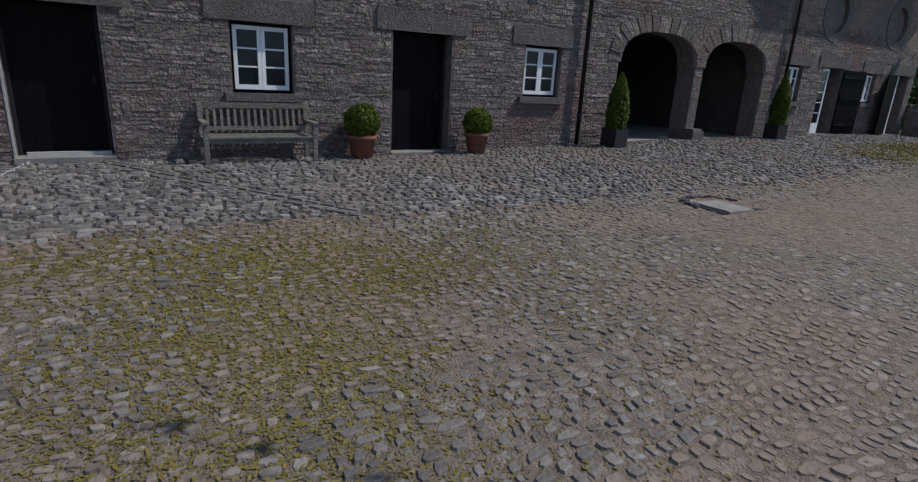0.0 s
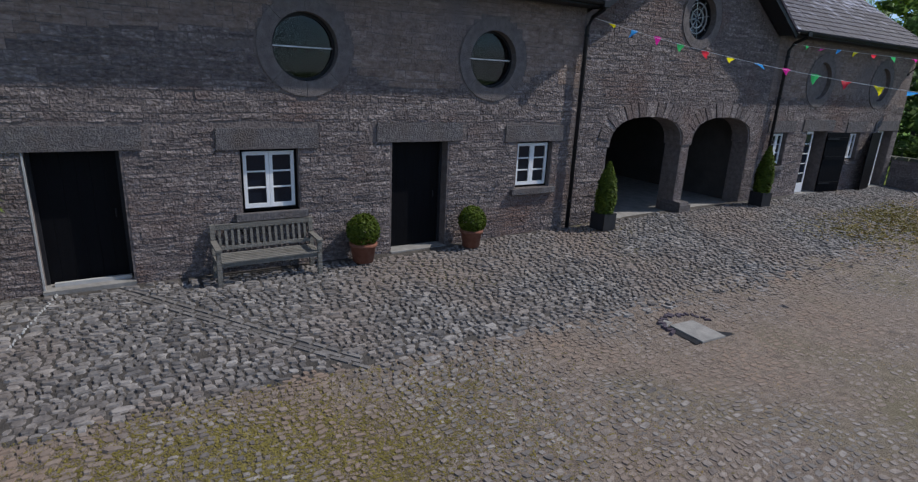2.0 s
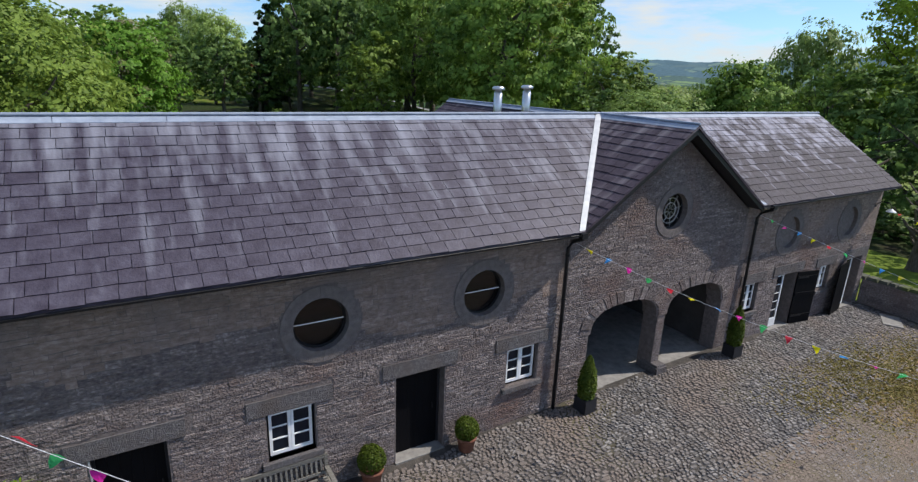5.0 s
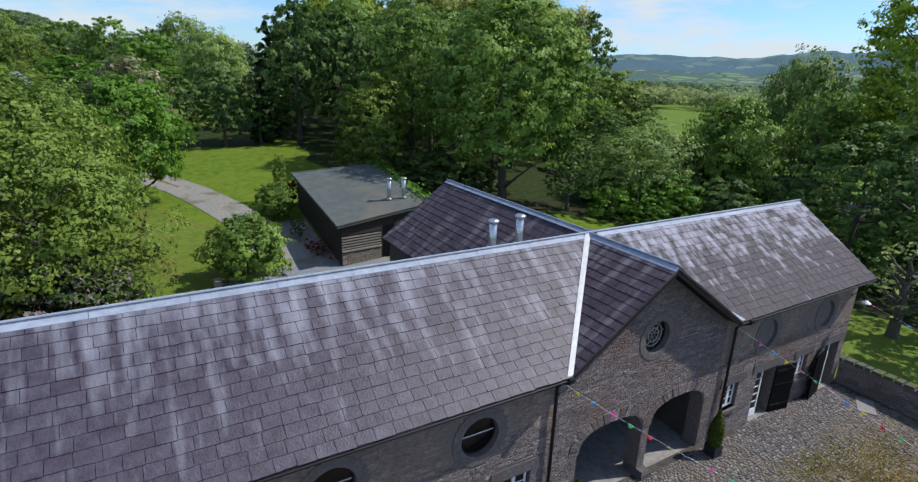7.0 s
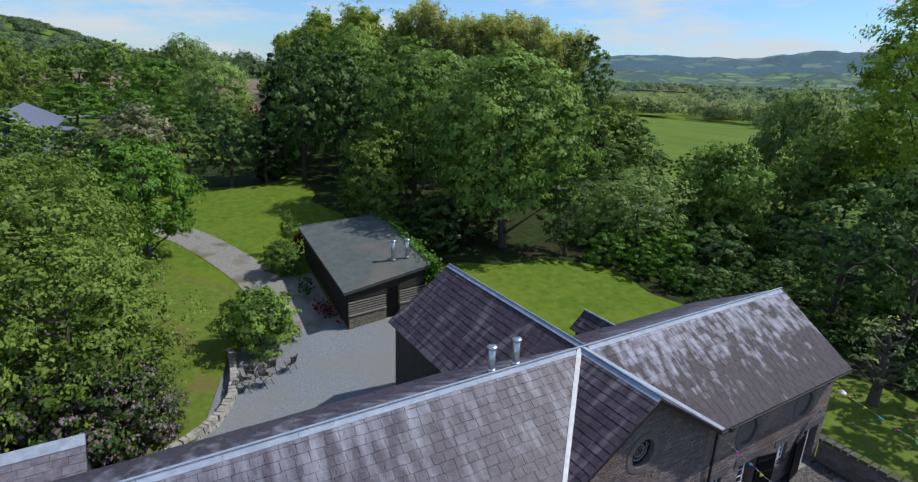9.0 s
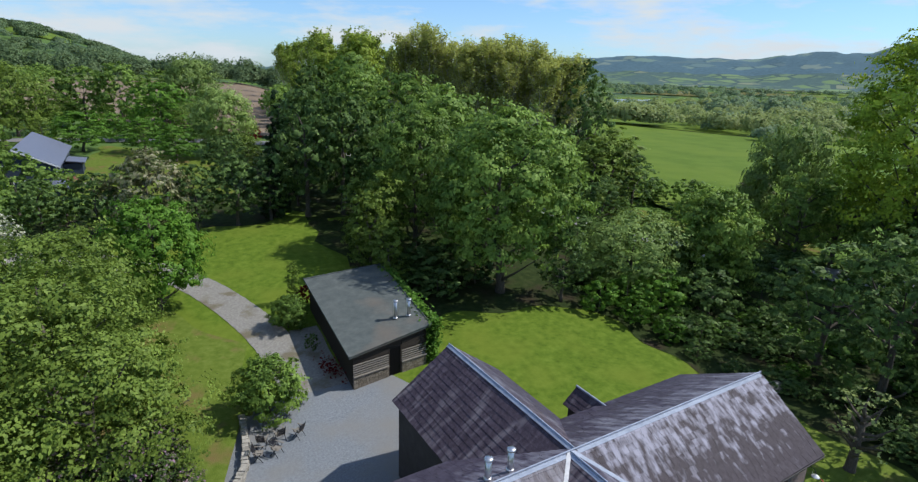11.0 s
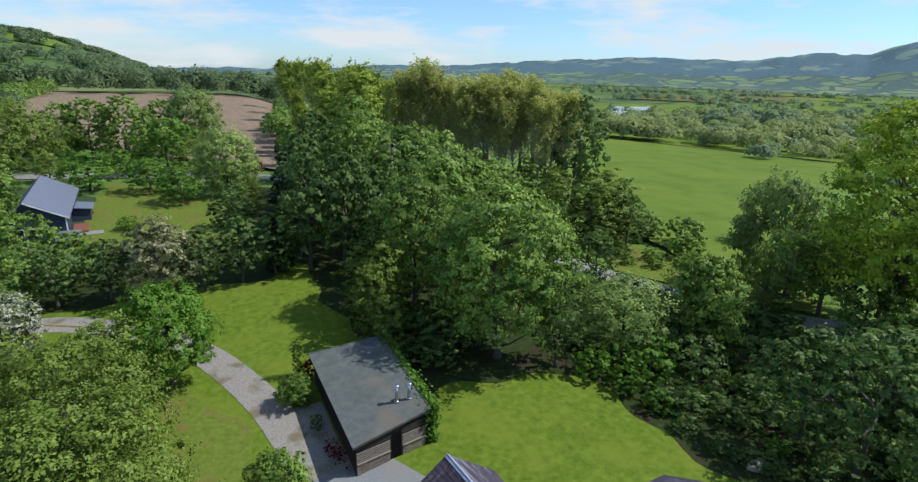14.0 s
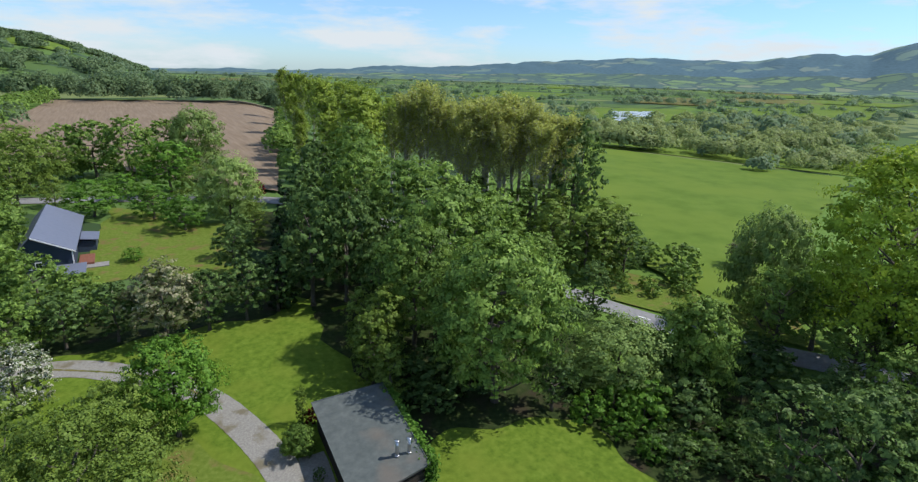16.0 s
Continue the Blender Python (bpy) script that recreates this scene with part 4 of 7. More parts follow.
def casement(k, x0, x1, z0, z1, rows=3):
    w = tagged(thing(f"window_{k}", "white painted two-leaf casement window with glazing bars", "window", at=(x0, 0.12, z0)), kind="structure")
    W, H = x1 - x0, z1 - z0
    f = Acc()
    for lo, hi in (((0, 0), (0.05, H)), ((W - 0.05, 0), (W, H)), ((0.05, H - 0.05), (W - 0.05, H)), ((0.05, 0), (W - 0.05, 0.05))):
        f.span((lo[0], 0, lo[1]), (hi[0], 0.08, hi[1]))
    part("window_frame", f, M_DOOR, w, "dark outer frame")
    for s in (0, 1):
        a, b = (0.05, W / 2) if s == 0 else (W / 2, W - 0.05)
        a, b = a + 0.002, b - 0.002
        g = Acc()
        for lo, hi in (((a, 0.05), (a + 0.055, H - 0.05)), ((b - 0.055, 0.05), (b, H - 0.05)), ((a + 0.055, H - 0.11), (b - 0.055, H - 0.05)), ((a + 0.055, 0.05), (b - 0.055, 0.12))):
            g.span((lo[0], -0.025, lo[1]), (hi[0], 0.03, hi[1]))
        leaf = part("sash", g, M_WHITE, w, "white painted casement leaf")
        h = (H - 0.23) / rows
        for r in range(rows):
            zb = 0.12 + h * r
            part("pane", Acc().span((a + 0.055, 0.004, zb), (b - 0.055, 0.008, zb + h)), M_GLASS, leaf)
            if r:
                part("glazing_bar", Acc().span((a + 0.055, -0.018, zb - 0.012), (b - 0.055, 0.02, zb + 0.012)), M_WHITE, leaf)
    return w


for k, q in enumerate(WINS.values()):
    casement(1 + k, *q)


def plank_door(acc_w, acc_h, boards=6):
    """Upright boards side by side, with fine gaps."""
    out = []
    for b in range(boards):
        w = acc_w / boards
        out.append(Acc().span((b * w + 0.001, 0, 0), ((b + 1) * w - 0.001, 0.035, acc_h)))
    return out


def closed_door(k, q, y, label):
    d = tagged(thing(f"door_{k}", label, "door", at=(q[0] + 0.03, y, q[2] + 0.03)), kind="structure")
    for b in plank_door(q[1] - q[0] - 0.06, q[3] - q[2] - 0.05):
        part("board", b, M_DOOR, d)
    part("door_frame", Acc().span((-0.03, -0.03, 0), (0.02, 0.06, q[3] - q[2] - 0.03)).span((q[1] - q[0] - 0.08, -0.03, 0), (q[1] - q[0] - 0.03, 0.06, q[3] - q[2] - 0.03)), M_DOOR_GREY, d, "dark door posts")
    part("door_handle", Acc().tube([(0.95, -0.05, 0.95), (0.95, -0.05, 1.08)], 0.012, 6), M_IRON, d)
    return d


closed_door(1, DOORS["d1"], 0.26, "black painted boarded stable door, shut, in deep shade")
closed_door(2, DOORS["d2"], 0.26, "black painted boarded stable door, shut, in deep shade")
part("white_reveal", Acc().span((-5.375, -0.012, 0.06), (-5.352, 0.04, 2.05)), M_PLASTIC, W_MAIN, "pale limewashed edge of the door opening")
part("draught_board", Acc().span((-5.25, 0.10, 0.09), (-4.28, 0.16, 0.145)), M_PLASTIC, W_MAIN, "pale board along the foot of the door")


def glazed_leaf(parent, x0, x1, z0, z1, y, rows=5):
    f = Acc()
    f.span((x0, y, z0), (x0 + 0.06, y + 0.05, z1)).span((x1 - 0.06, y, z0), (x1, y + 0.05, z1)).span((x0 + 0.06, y, z1 - 0.08), (x1 - 0.06, y + 0.05, z1)).span((x0 + 0.06, y, z0), (x1 - 0.06, y + 0.05, z0 + 0.30))
    leaf = part("glazed_leaf", f, M_WHITE, parent, "white glazed door leaf")
    h = (z1 - z0 - 0.38) / rows
    for r in range(rows):
        zb = z0 + 0.30 + h * r
        part("pane", Acc().span((x0 + 0.06, y + 0.02, zb), (x1 - 0.06, y + 0.025, zb + h)), M_GLASS, leaf)
        if r:
            part("glazing_bar", Acc().span((x0 + 0.06, y + 0.005, zb - 0.011), (x1 - 0.06, y + 0.045, zb + 0.011)), M_WHITE, leaf)


def outer_leaf(k, at, turn, w, h, label):
    d = tagged(thing(f"door_{k}", label, "door", at=at, turn=turn), kind="structure")
    for b in plank_door(w, h, 6):
        part("board", b, M_DOOR, d)
    for z in (0.22, 1.05, h - 0.25):
        part("ledge", Acc().span((0.03, -0.028, z), (w - 0.03, -0.002, z + 0.10)), M_DOOR, d)
    part("strap_hinge", Acc().span((0.0, -0.036, 0.26), (0.5, -0.029, 0.30)), M_IRON, d)
    part("strap_hinge", Acc().span((0.0, -0.036, h - 0.22), (0.5, -0.029, h - 0.18)), M_IRON, d)
    return d


D3 = tagged(thing("door_3", "white glazed double door standing half open in its stone opening", "door"), kind="structure")
glazed_leaf(D3, 13.86, 14.40, 0.25, 2.16, 0.10)
D4 = tagged(thing("door_4", "white glazed door standing half open in its stone opening", "door"), kind="structure")
glazed_leaf(D4, 18.42, 18.98, 0.20, 2.13, 0.10)
outer_leaf(5, (14.98, -0.05, 0.24), -11, 0.98, 1.90, "dark boarded outer door swung open against the wall")
outer_leaf(6, (18.33, -0.09, 0.2), 180 + 10, 1.08, 1.92, "dark boarded outer door swung open against the wall")

# ---------------------------------------------------------------- roofs
def slate_field(origin, along, up, rows, gauge, width, span_of, thick=0.010):
    """Thin lapped slates over a slope; span_of(row fraction) gives the reach along the eave."""
    o, u, v = Vector(origin), Vector(along).normalized(), Vector(up).normalized()
    n = u.cross(v).normalized()
    if n.z < 0:
        n = -n
    out = []
    for r in range(rows):
        a, b = span_of((r + 0.5) / rows)
        x = a - (0.5 * width if r % 2 else 0.0) - 0.3 * width * R.random()
        while x < b:
            w = width * (0.85 + 0.3 * R.random())
            p, q = max(x + 0.006, a), min(x + w - 0.006, b)
            if q - p > 0.04:
                d0, d1 = r * gauge - 0.01 + R.normal(0, 0.004), (r + 1.0) * gauge + 0.05
                lift = 0.026 + R.normal(0, 0.003)
                sk = R.normal(0, 0.004)
                pts = [o + u * p + v * (d0 + sk) + n * lift, o + u * q + v * (d0 - sk) + n * lift, o + u * q + v * d1 + n * 0.006, o + u * p + v * d1 + n * 0.006]
                low = [pts[0] - n * (thick + 0.004), pts[1] - n * (thick + 0.004)]
                out.append((pts + low, [(0, 1, 2, 3), (4, 5, 1, 0), (4, 0, 3), (5, 2, 1)]))
            x += w
    return out


def put_slates(slates, parent, mat, label="lapped slates, streaked with pale lichen"):
    acc = Acc()
    for v, f in slates:
        acc.add(v, f)
    return tagged(part("slates", acc, mat, parent, label), kind="stuff")


SLOPE = math.hypot(RIDGE_Y - EAVE_Y, RIDGE_Z - EAVE_Z)
UP_S, UP_N = (0, RIDGE_Y - EAVE_Y, RIDGE_Z - EAVE_Z), (0, RIDGE_Y - 7.1, RIDGE_Z - EAVE_Z)
ROOF = tagged(thing("roof", "long slate roof of the stable range with lead ridges and a cross gable", "roof"), kind="structure")
deck = Acc()
B_Y = 7.1
e = 0.05


def slab(pts, drop=0.045):
    pts = [Vector(p) for p in pts]
    k = len(pts)
    low = [p - Vector((0, 0, drop)) for p in pts]
    deck.add(pts + low, [tuple(range(k)), tuple(range(2 * k - 1, k - 1, -1))] + [(j, k + j, k + (j + 1) % k, (j + 1) % k) for j in range(k)])


slab([(X_LEFT - 0.1, EAVE_Y, EAVE_Z), (GX0, EAVE_Y, EAVE_Z), (GXC, RIDGE_Y, RIDGE_Z), (X_LEFT - 0.1, RIDGE_Y, RIDGE_Z)])
slab([(GX1, EAVE_Y, EAVE_Z), (X_RIGHT + 0.1, EAVE_Y, EAVE_Z), (X_RIGHT + 0.1, RIDGE_Y, RIDGE_Z), (GXC, RIDGE_Y, RIDGE_Z)])
slab([(X_LEFT - 0.1, RIDGE_Y, RIDGE_Z), (X_RIGHT + 0.1, RIDGE_Y, RIDGE_Z), (X_RIGHT + 0.1, B_Y, EAVE_Z), (X_LEFT - 0.1, B_Y, EAVE_Z)])
slab([(GX0, EAVE_Y, EAVE_Z), (GXC, EAVE_Y, RIDGE_Z), (GXC, RIDGE_Y, RIDGE_Z)])
slab([(GXC, EAVE_Y, RIDGE_Z), (GX1, EAVE_Y, EAVE_Z), (GXC, RIDGE_Y, RIDGE_Z)])
part("roof_deck", deck, M_SLATE_DARK, ROOF, "slated boarding beneath the roof covering")
ROWS_N, GAUGE = 15, SLOPE / 15
left_field = slate_field((0, EAVE_Y, EAVE_Z), (1, 0, 0), UP_S, ROWS_N, GAUGE, 0.38, lambda s: (X_LEFT - 0.1, GX0 + s * (GXC - GX0) - 0.06))
right_field = slate_field((0, EAVE_Y, EAVE_Z), (1, 0, 0), UP_S, ROWS_N, GAUGE, 0.38, lambda s: (GX1 - s * (GX1 - GXC) + 0.06, X_RIGHT + 0.1))
NEAR_SLATES = [q for q in left_field if -4.5 < q[0][0].x < 4.3 and q[0][0].z < 6.75][:290]
near_ids = {id(q) for q in NEAR_SLATES}
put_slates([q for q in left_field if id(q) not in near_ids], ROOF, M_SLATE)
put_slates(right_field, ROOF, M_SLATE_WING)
GS = math.hypot(GXC - GX0, RIDGE_Z - EAVE_Z)
# shade of the slope is in the slate colour: M_SLATE_DARK here, M_SLATE opposite
put_slates(slate_field((GX0, EAVE_Y, EAVE_Z), (0, 1, 0), (GXC - GX0, 0, RIDGE_Z - EAVE_Z), 15, GS / 15, 0.38, lambda s: (0, s * (RIDGE_Y - EAVE_Y) - 0.05)), ROOF, M_SLATE_DARK, "purple slates of the cross gable, darkened to paint its shaded slope")
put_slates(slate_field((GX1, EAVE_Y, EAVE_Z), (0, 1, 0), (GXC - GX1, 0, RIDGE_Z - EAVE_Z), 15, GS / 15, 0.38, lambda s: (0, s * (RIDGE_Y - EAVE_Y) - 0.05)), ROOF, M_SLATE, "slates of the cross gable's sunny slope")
put_slates(slate_field((0, B_Y, EAVE_Z), (1, 0, 0), UP_N, ROWS_N, math.hypot(B_Y - RIDGE_Y, RIDGE_Z - EAVE_Z) / ROWS_N, 0.5, lambda s: (X_LEFT - 0.1, X_RIGHT + 0.1)), ROOF, M_SLATE, "slates of the rear slope")


def strip(pts_a, pts_b, lift=0.035, thick=0.012):
    acc = Acc()
    k = len(pts_a)
    top = [Vector(p) + Vector((0, 0, lift)) for p in (*pts_a, *pts_b)]
    low = [p - Vector((0, 0, thick)) for p in top]
    f = []
    for j in range(k - 1):
        f += [(j, j + 1, k + j + 1, k + j), (2 * k + j, 3 * k + j, 3 * k + j + 1, 2 * k + j + 1), (j, 2 * k + j, 2 * k + j + 1, j + 1), (k + j, k + j + 1, 3 * k + j + 1, 3 * k + j)]
    return acc.add(top + low, f)


cw = 0.19
dz = cw * (RIDGE_Z - EAVE_Z) / SLOPE
dy = cw * (RIDGE_Y - EAVE_Y) / SLOPE
xs = np.arange(X_LEFT - 0.1, X_RIGHT + 0.11, 1.797)
for a, b in zip(xs[:-1], xs[1:]):
    if a < GXC < b:
        segs = [(a, GXC - 0.25), (GXC + 0.3, b)]
    else:
        segs = [(a, b)]
    for p, q in segs:
        part("ridge_lead", strip([(p, RIDGE_Y, RIDGE_Z + 0.012), (q - 0.01, RIDGE_Y, RIDGE_Z + 0.012)], [(p, RIDGE_Y - dy, RIDGE_Z - dz), (q - 0.01, RIDGE_Y - dy, RIDGE_Z - dz)]), M_LEAD, ROOF)
        part("ridge_lead", strip([(p, RIDGE_Y, RIDGE_Z + 0.012), (q - 0.01, RIDGE_Y, RIDGE_Z + 0.012)], [(p, RIDGE_Y + dy, RIDGE_Z - dz), (q - 0.01, RIDGE_Y + dy, RIDGE_Z - dz)]), M_LEAD, ROOF)
part("ridge_roll", Acc().tube([(X_LEFT - 0.1, RIDGE_Y, RIDGE_Z + 0.06), (X_RIGHT + 0.1, RIDGE_Y, RIDGE_Z + 0.06)], 0.035, 8), M_LEAD, ROOF, "dark rounded lead roll on the ridge")
for sx in (-1, 1):
    part("ridge_lead", strip([(GXC, EAVE_Y, RIDGE_Z + 0.012), (GXC, RIDGE_Y, RIDGE_Z + 0.012)], [(GXC + sx * dy, EAVE_Y, RIDGE_Z - dz), (GXC + sx * dy, RIDGE_Y - 0.2, RIDGE_Z - dz)]), M_LEAD, ROOF)
part("ridge_roll", Acc().tube([(GXC, EAVE_Y, RIDGE_Z + 0.06), (GXC, RIDGE_Y, RIDGE_Z + 0.06)], 0.03, 8), M_LEAD, ROOF)
# valleys: a pale lead gutter on the near side, a plain one on the far side
for sx, x_e, mt, lb in ((-1, GX0, M_LEAD_WHITE, "bright white lead valley"), (1, GX1, M_LEAD, "grey lead valley")):
    a, b = Vector((x_e, EAVE_Y, EAVE_Z)), Vector((GXC, RIDGE_Y, RIDGE_Z))
    part("valley_lead", strip([a + Vector((sx * 0.16, 0, 0.0)), b + Vector((sx * 0.16, 0, 0))], [a + Vector((-sx * 0.03, 0, 0)), b + Vector((-sx * 0.03, -0.05, 0))], 0.045), mt, ROOF, lb)
    part("valley_lead", strip([a + Vector((-sx * 0.03, 0, 0.0)), b + Vector((-sx * 0.03, -0.05, 0))], [a + Vector((-sx * 0.03, 0.12, 0.0)), b + Vector((-sx * 0.03, 0.0, 0.0))], 0.05), mt, ROOF)

# verge boards of the cross gable, gutters and downpipes
for x_e in (GX0, GX1):
    v = Acc()
    s = 1 if x_e > GXC else -1
    v.add([(GXC, EAVE_Y + 0.02 + d, RIDGE_Z - 0.07 - h) for d in (0, 0.05) for h in (0, 0.13)] + [(x_e + s * 0.05, EAVE_Y + 0.02 + d, EAVE_Z - 0.07 - h) for d in (0, 0.05) for h in (0, 0.13)],
          [(0, 1, 5, 4), (2, 6, 7, 3), (0, 4, 6, 2), (1, 3, 7, 5), (0, 2, 3, 1), (4, 5, 7, 6)])
    part("verge_board", v, M_IRON, ROOF, "dark painted verge board")
    sof = Acc()
    sof.add([(GXC, EAVE_Y + 0.07, RIDGE_Z - 0.13), (GXC, 0.0, RIDGE_Z - 0.13), (x_e, 0.0, EAVE_Z - 0.13), (x_e, EAVE_Y + 0.07, EAVE_Z - 0.13)], [(0, 1, 2, 3)])
    part("soffit", sof, M_DOOR_GREY, ROOF)


def half_gutter(x0, x1, y, z):
    acc, n = Acc(), 7
    ring = [(math.cos(math.pi + math.pi * k / (n - 1)) * r, math.sin(math.pi + math.pi * k / (n - 1)) * r) for r in (0.050, 0.042) for k in range(n)]
    v = [(x, y + a, z + b) for x in (x0, x1) for a, b in ring]
    f = [(k, k + 1, 2 * n + k + 1, 2 * n + k) for k in range(n - 1)] + [(n + k, 3 * n + k, 3 * n + k + 1, n + k + 1) for k in range(n - 1)]
    f += [(0, 2 * n, 3 * n, n), (n - 1, 2 * n - 1, 4 * n - 1, 3 * n - 1)]
    return acc.add(v, f)


for x0, x1 in ((X_LEFT, GX0 - 0.02), (GX1 + 0.02, X_RIGHT + 0.08)):
    g = tagged(part("gutter", half_gutter(x0, x1, EAVE_Y - 0.04, EAVE_Z - 0.03), M_IRON, ROOF, "black half-round eaves gutter"))
    part("fascia", Acc().span((x0, EAVE_Y + 0.03, EAVE_Z - 0.11), (x1, EAVE_Y + 0.055, EAVE_Z - 0.05)), M_IRON, ROOF)
    part("soffit", Acc().span((x0, EAVE_Y + 0.056, EAVE_Z - 0.11), (x1, -0.002, EAVE_Z - 0.09)), M_DOOR_GREY, ROOF)
for px in (4.33, 11.78):
    zb = float(ground_z(px, -0.1))
    dp = tagged(part("downpipe", Acc().tube([(px, -0.10, zb + 0.02), (px, -0.10, 4.40), (px + 0.02, -0.20, 4.58), (px + 0.03, EAVE_Y - 0.03, 4.72), (px + 0.03, EAVE_Y - 0.03, 4.80)], 0.045, 8), M_IRON, None, "", True), "black cast-iron downpipe fixed to the stone wall", "downpipe", "downpipes")
    for z in (0.7, 1.9, 3.1, 4.2):
        part("bracket", Acc().tube([(px, -0.10, z), (px, -0.10, z + 0.05)], 0.056, 8), M_IRON, dp)
    part("hopper", Acc().box((px + 0.03, EAVE_Y - 0.04, 4.80), (0.16, 0.13, 0.12)), M_IRON, dp)

# rear wing with its own slate roof
WX0, WX1, WXC, WY1, WZ = 5.0, 11.4, 8.2, 12.45, 4.75
wing = tagged(thing("rear_wing", "rear wing of the range with a purple slate roof and dark rendered walls", "building"), kind="structure")
ww = Acc()
ww.span((WX0 + 0.25, 5.9, -0.4), (WX0 + 0.6, 12.2, 4.72)).span((WX1 - 0.6, 5.9, -0.4), (WX1 - 0.25, 12.2, 4.72))
ww.add([(x, y, z) for y in (11.8, 12.2) for x, z in ((WX0 + 0.6, -0.4), (WX1 - 0.6, -0.4), (WX1 - 0.6, 4.7), (WXC, 6.85), (WX0 + 0.6, 4.7))],
       [(0, 1, 2, 3, 4), (9, 8, 7, 6, 5), (0, 5, 6, 1), (1, 6, 7, 2), (2, 7, 8, 3), (3, 8, 9, 4), (4, 9, 5, 0)])
part("wall", ww, M_RENDER, wing)
deck = Acc()
slab([(WX0, 5.6, WZ), (WX0, WY1, WZ), (WXC, WY1, 7.06), (WXC, 2.95, 7.10)])
slab([(WX1, WY1, WZ), (WX1, 5.6, WZ), (WXC, 2.95, 7.10), (WXC, WY1, 7.06)])
part("roof_deck", deck, M_SLATE_DARK, wing)
WS = math.hypot(WXC - WX0, 7.06 - WZ)
put_slates(slate_field((WX0, 0, WZ), (0, 1, 0), (WXC - WX0, 0, 7.06 - WZ), 13, WS / 13, 0.42, lambda s: (6.9 - 3.8 * s, WY1)), wing, M_SLATE_DARK, "purple slates darkened to paint the wing's shaded slope")
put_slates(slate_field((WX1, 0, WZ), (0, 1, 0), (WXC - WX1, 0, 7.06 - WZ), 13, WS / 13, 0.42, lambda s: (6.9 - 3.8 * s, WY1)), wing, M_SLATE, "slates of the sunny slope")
for sx in (-1, 1):
    part("ridge_lead", strip([(WXC, 3.1, 7.12), (WXC, WY1, 7.08)], [(WXC + sx * dy, 3.1, 7.12 - dz), (WXC + sx * dy, WY1, 7.08 - dz)]), M_LEAD, wing)
part("ridge_roll", Acc().tube([(WXC, 3.1, 7.16), (WXC, WY1, 7.12)], 0.03, 8), M_LEAD, wing)
porch = tagged(thing("rear_porch", "small slate-roofed gablet on the rear of the range", "building"), kind="structure")
deck = Acc()
slab([(12.9, 5.8, 4.3), (12.9, 8.7, 4.3), (13.75, 8.7, 5.05), (13.75, 5.6, 5.05)])
slab([(14.6, 8.7, 4.3), (14.6, 5.8, 4.3), (13.75, 5.6, 5.05), (13.75, 8.7, 5.05)])
part("roof_deck", deck, M_SLATE_DARK, porch)
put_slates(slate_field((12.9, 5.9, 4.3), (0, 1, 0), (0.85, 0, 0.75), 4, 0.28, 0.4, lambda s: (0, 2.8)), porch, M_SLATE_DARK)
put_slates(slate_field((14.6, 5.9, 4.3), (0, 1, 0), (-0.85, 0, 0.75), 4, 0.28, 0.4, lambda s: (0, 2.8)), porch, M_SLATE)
part("ridge_lead", Acc().tube([(13.75, 5.7, 5.09), (13.75, 8.72, 5.09)], 0.06, 8), M_LEAD, porch)
part("wall", Acc().span((13.1, 5.9, -0.3), (14.4, 8.5, 4.35)), M_RENDER, porch)
# the low roof to the west of the rear yard
west = tagged(thing("west_outbuilding", "low slate-roofed outbuilding with a pale lead ridge", "building"), kind="structure")
deck = Acc()
slab([(-16, 8.0, 2.7), (-6.9, 8.0, 2.7), (-6.9, 10.4, 4.05), (-16, 10.4, 4.05)])
slab([(-16, 10.4, 4.05), (-6.9, 10.4, 4.05), (-6.9, 12.8, 2.7), (-16, 12.8, 2.7)])
part("roof_deck", deck, M_SLATE, west)
put_slates(slate_field((-16, 8.0, 2.7), (1, 0, 0), (0, 2.4, 1.35), 9, 0.306, 0.45, lambda s: (0, 9.1)), west, M_SLATE_PALE)
part("ridge_lead", strip([(-16, 10.42, 4.08), (-6.9, 10.42, 4.08)], [(-16, 10.05, 3.87), (-6.9, 10.05, 3.87)]), M_LEAD, west)
part("wall", Acc().span((-15.8, 8.3, -0.3), (-7.1, 12.5, 2.8)), M_RENDER, west)



# ---------------------------------------------------------------- courtyard
patch("courtyard", [(-17, -26), (20.0, -26), (20.0, 0.06), (-17, 0.06)], M_JOINT, "earth and moss between the courtyard cobbles", "ground", 75, 55, 0.0)


patch("yard_middle", [(-17, -26), (20.0, -26), (20.0, -3.75), (-17, -3.66)], M_WORN, "worn gravelly earth of the yard's middle", "ground", 75, 50, 0.005)
COB_F = [(k, (k + 1) % 6, 6 + (k + 1) % 6, 6 + k) for k in range(6)] + [tuple(range(6, 12))]


def band_edge(x):
    """Where the clean stones along the range give way to the worn middle of the yard."""
    return np.interp(x, [-17, -4.3, -2.6, -0.64, 1.5, 3.4, 5.6, 8.9, 12.6, 20], [-3.6, -3.55, -3.6, -3.79, -3.93, -4.04, -4.24, -4.18, -4.04, -3.7])


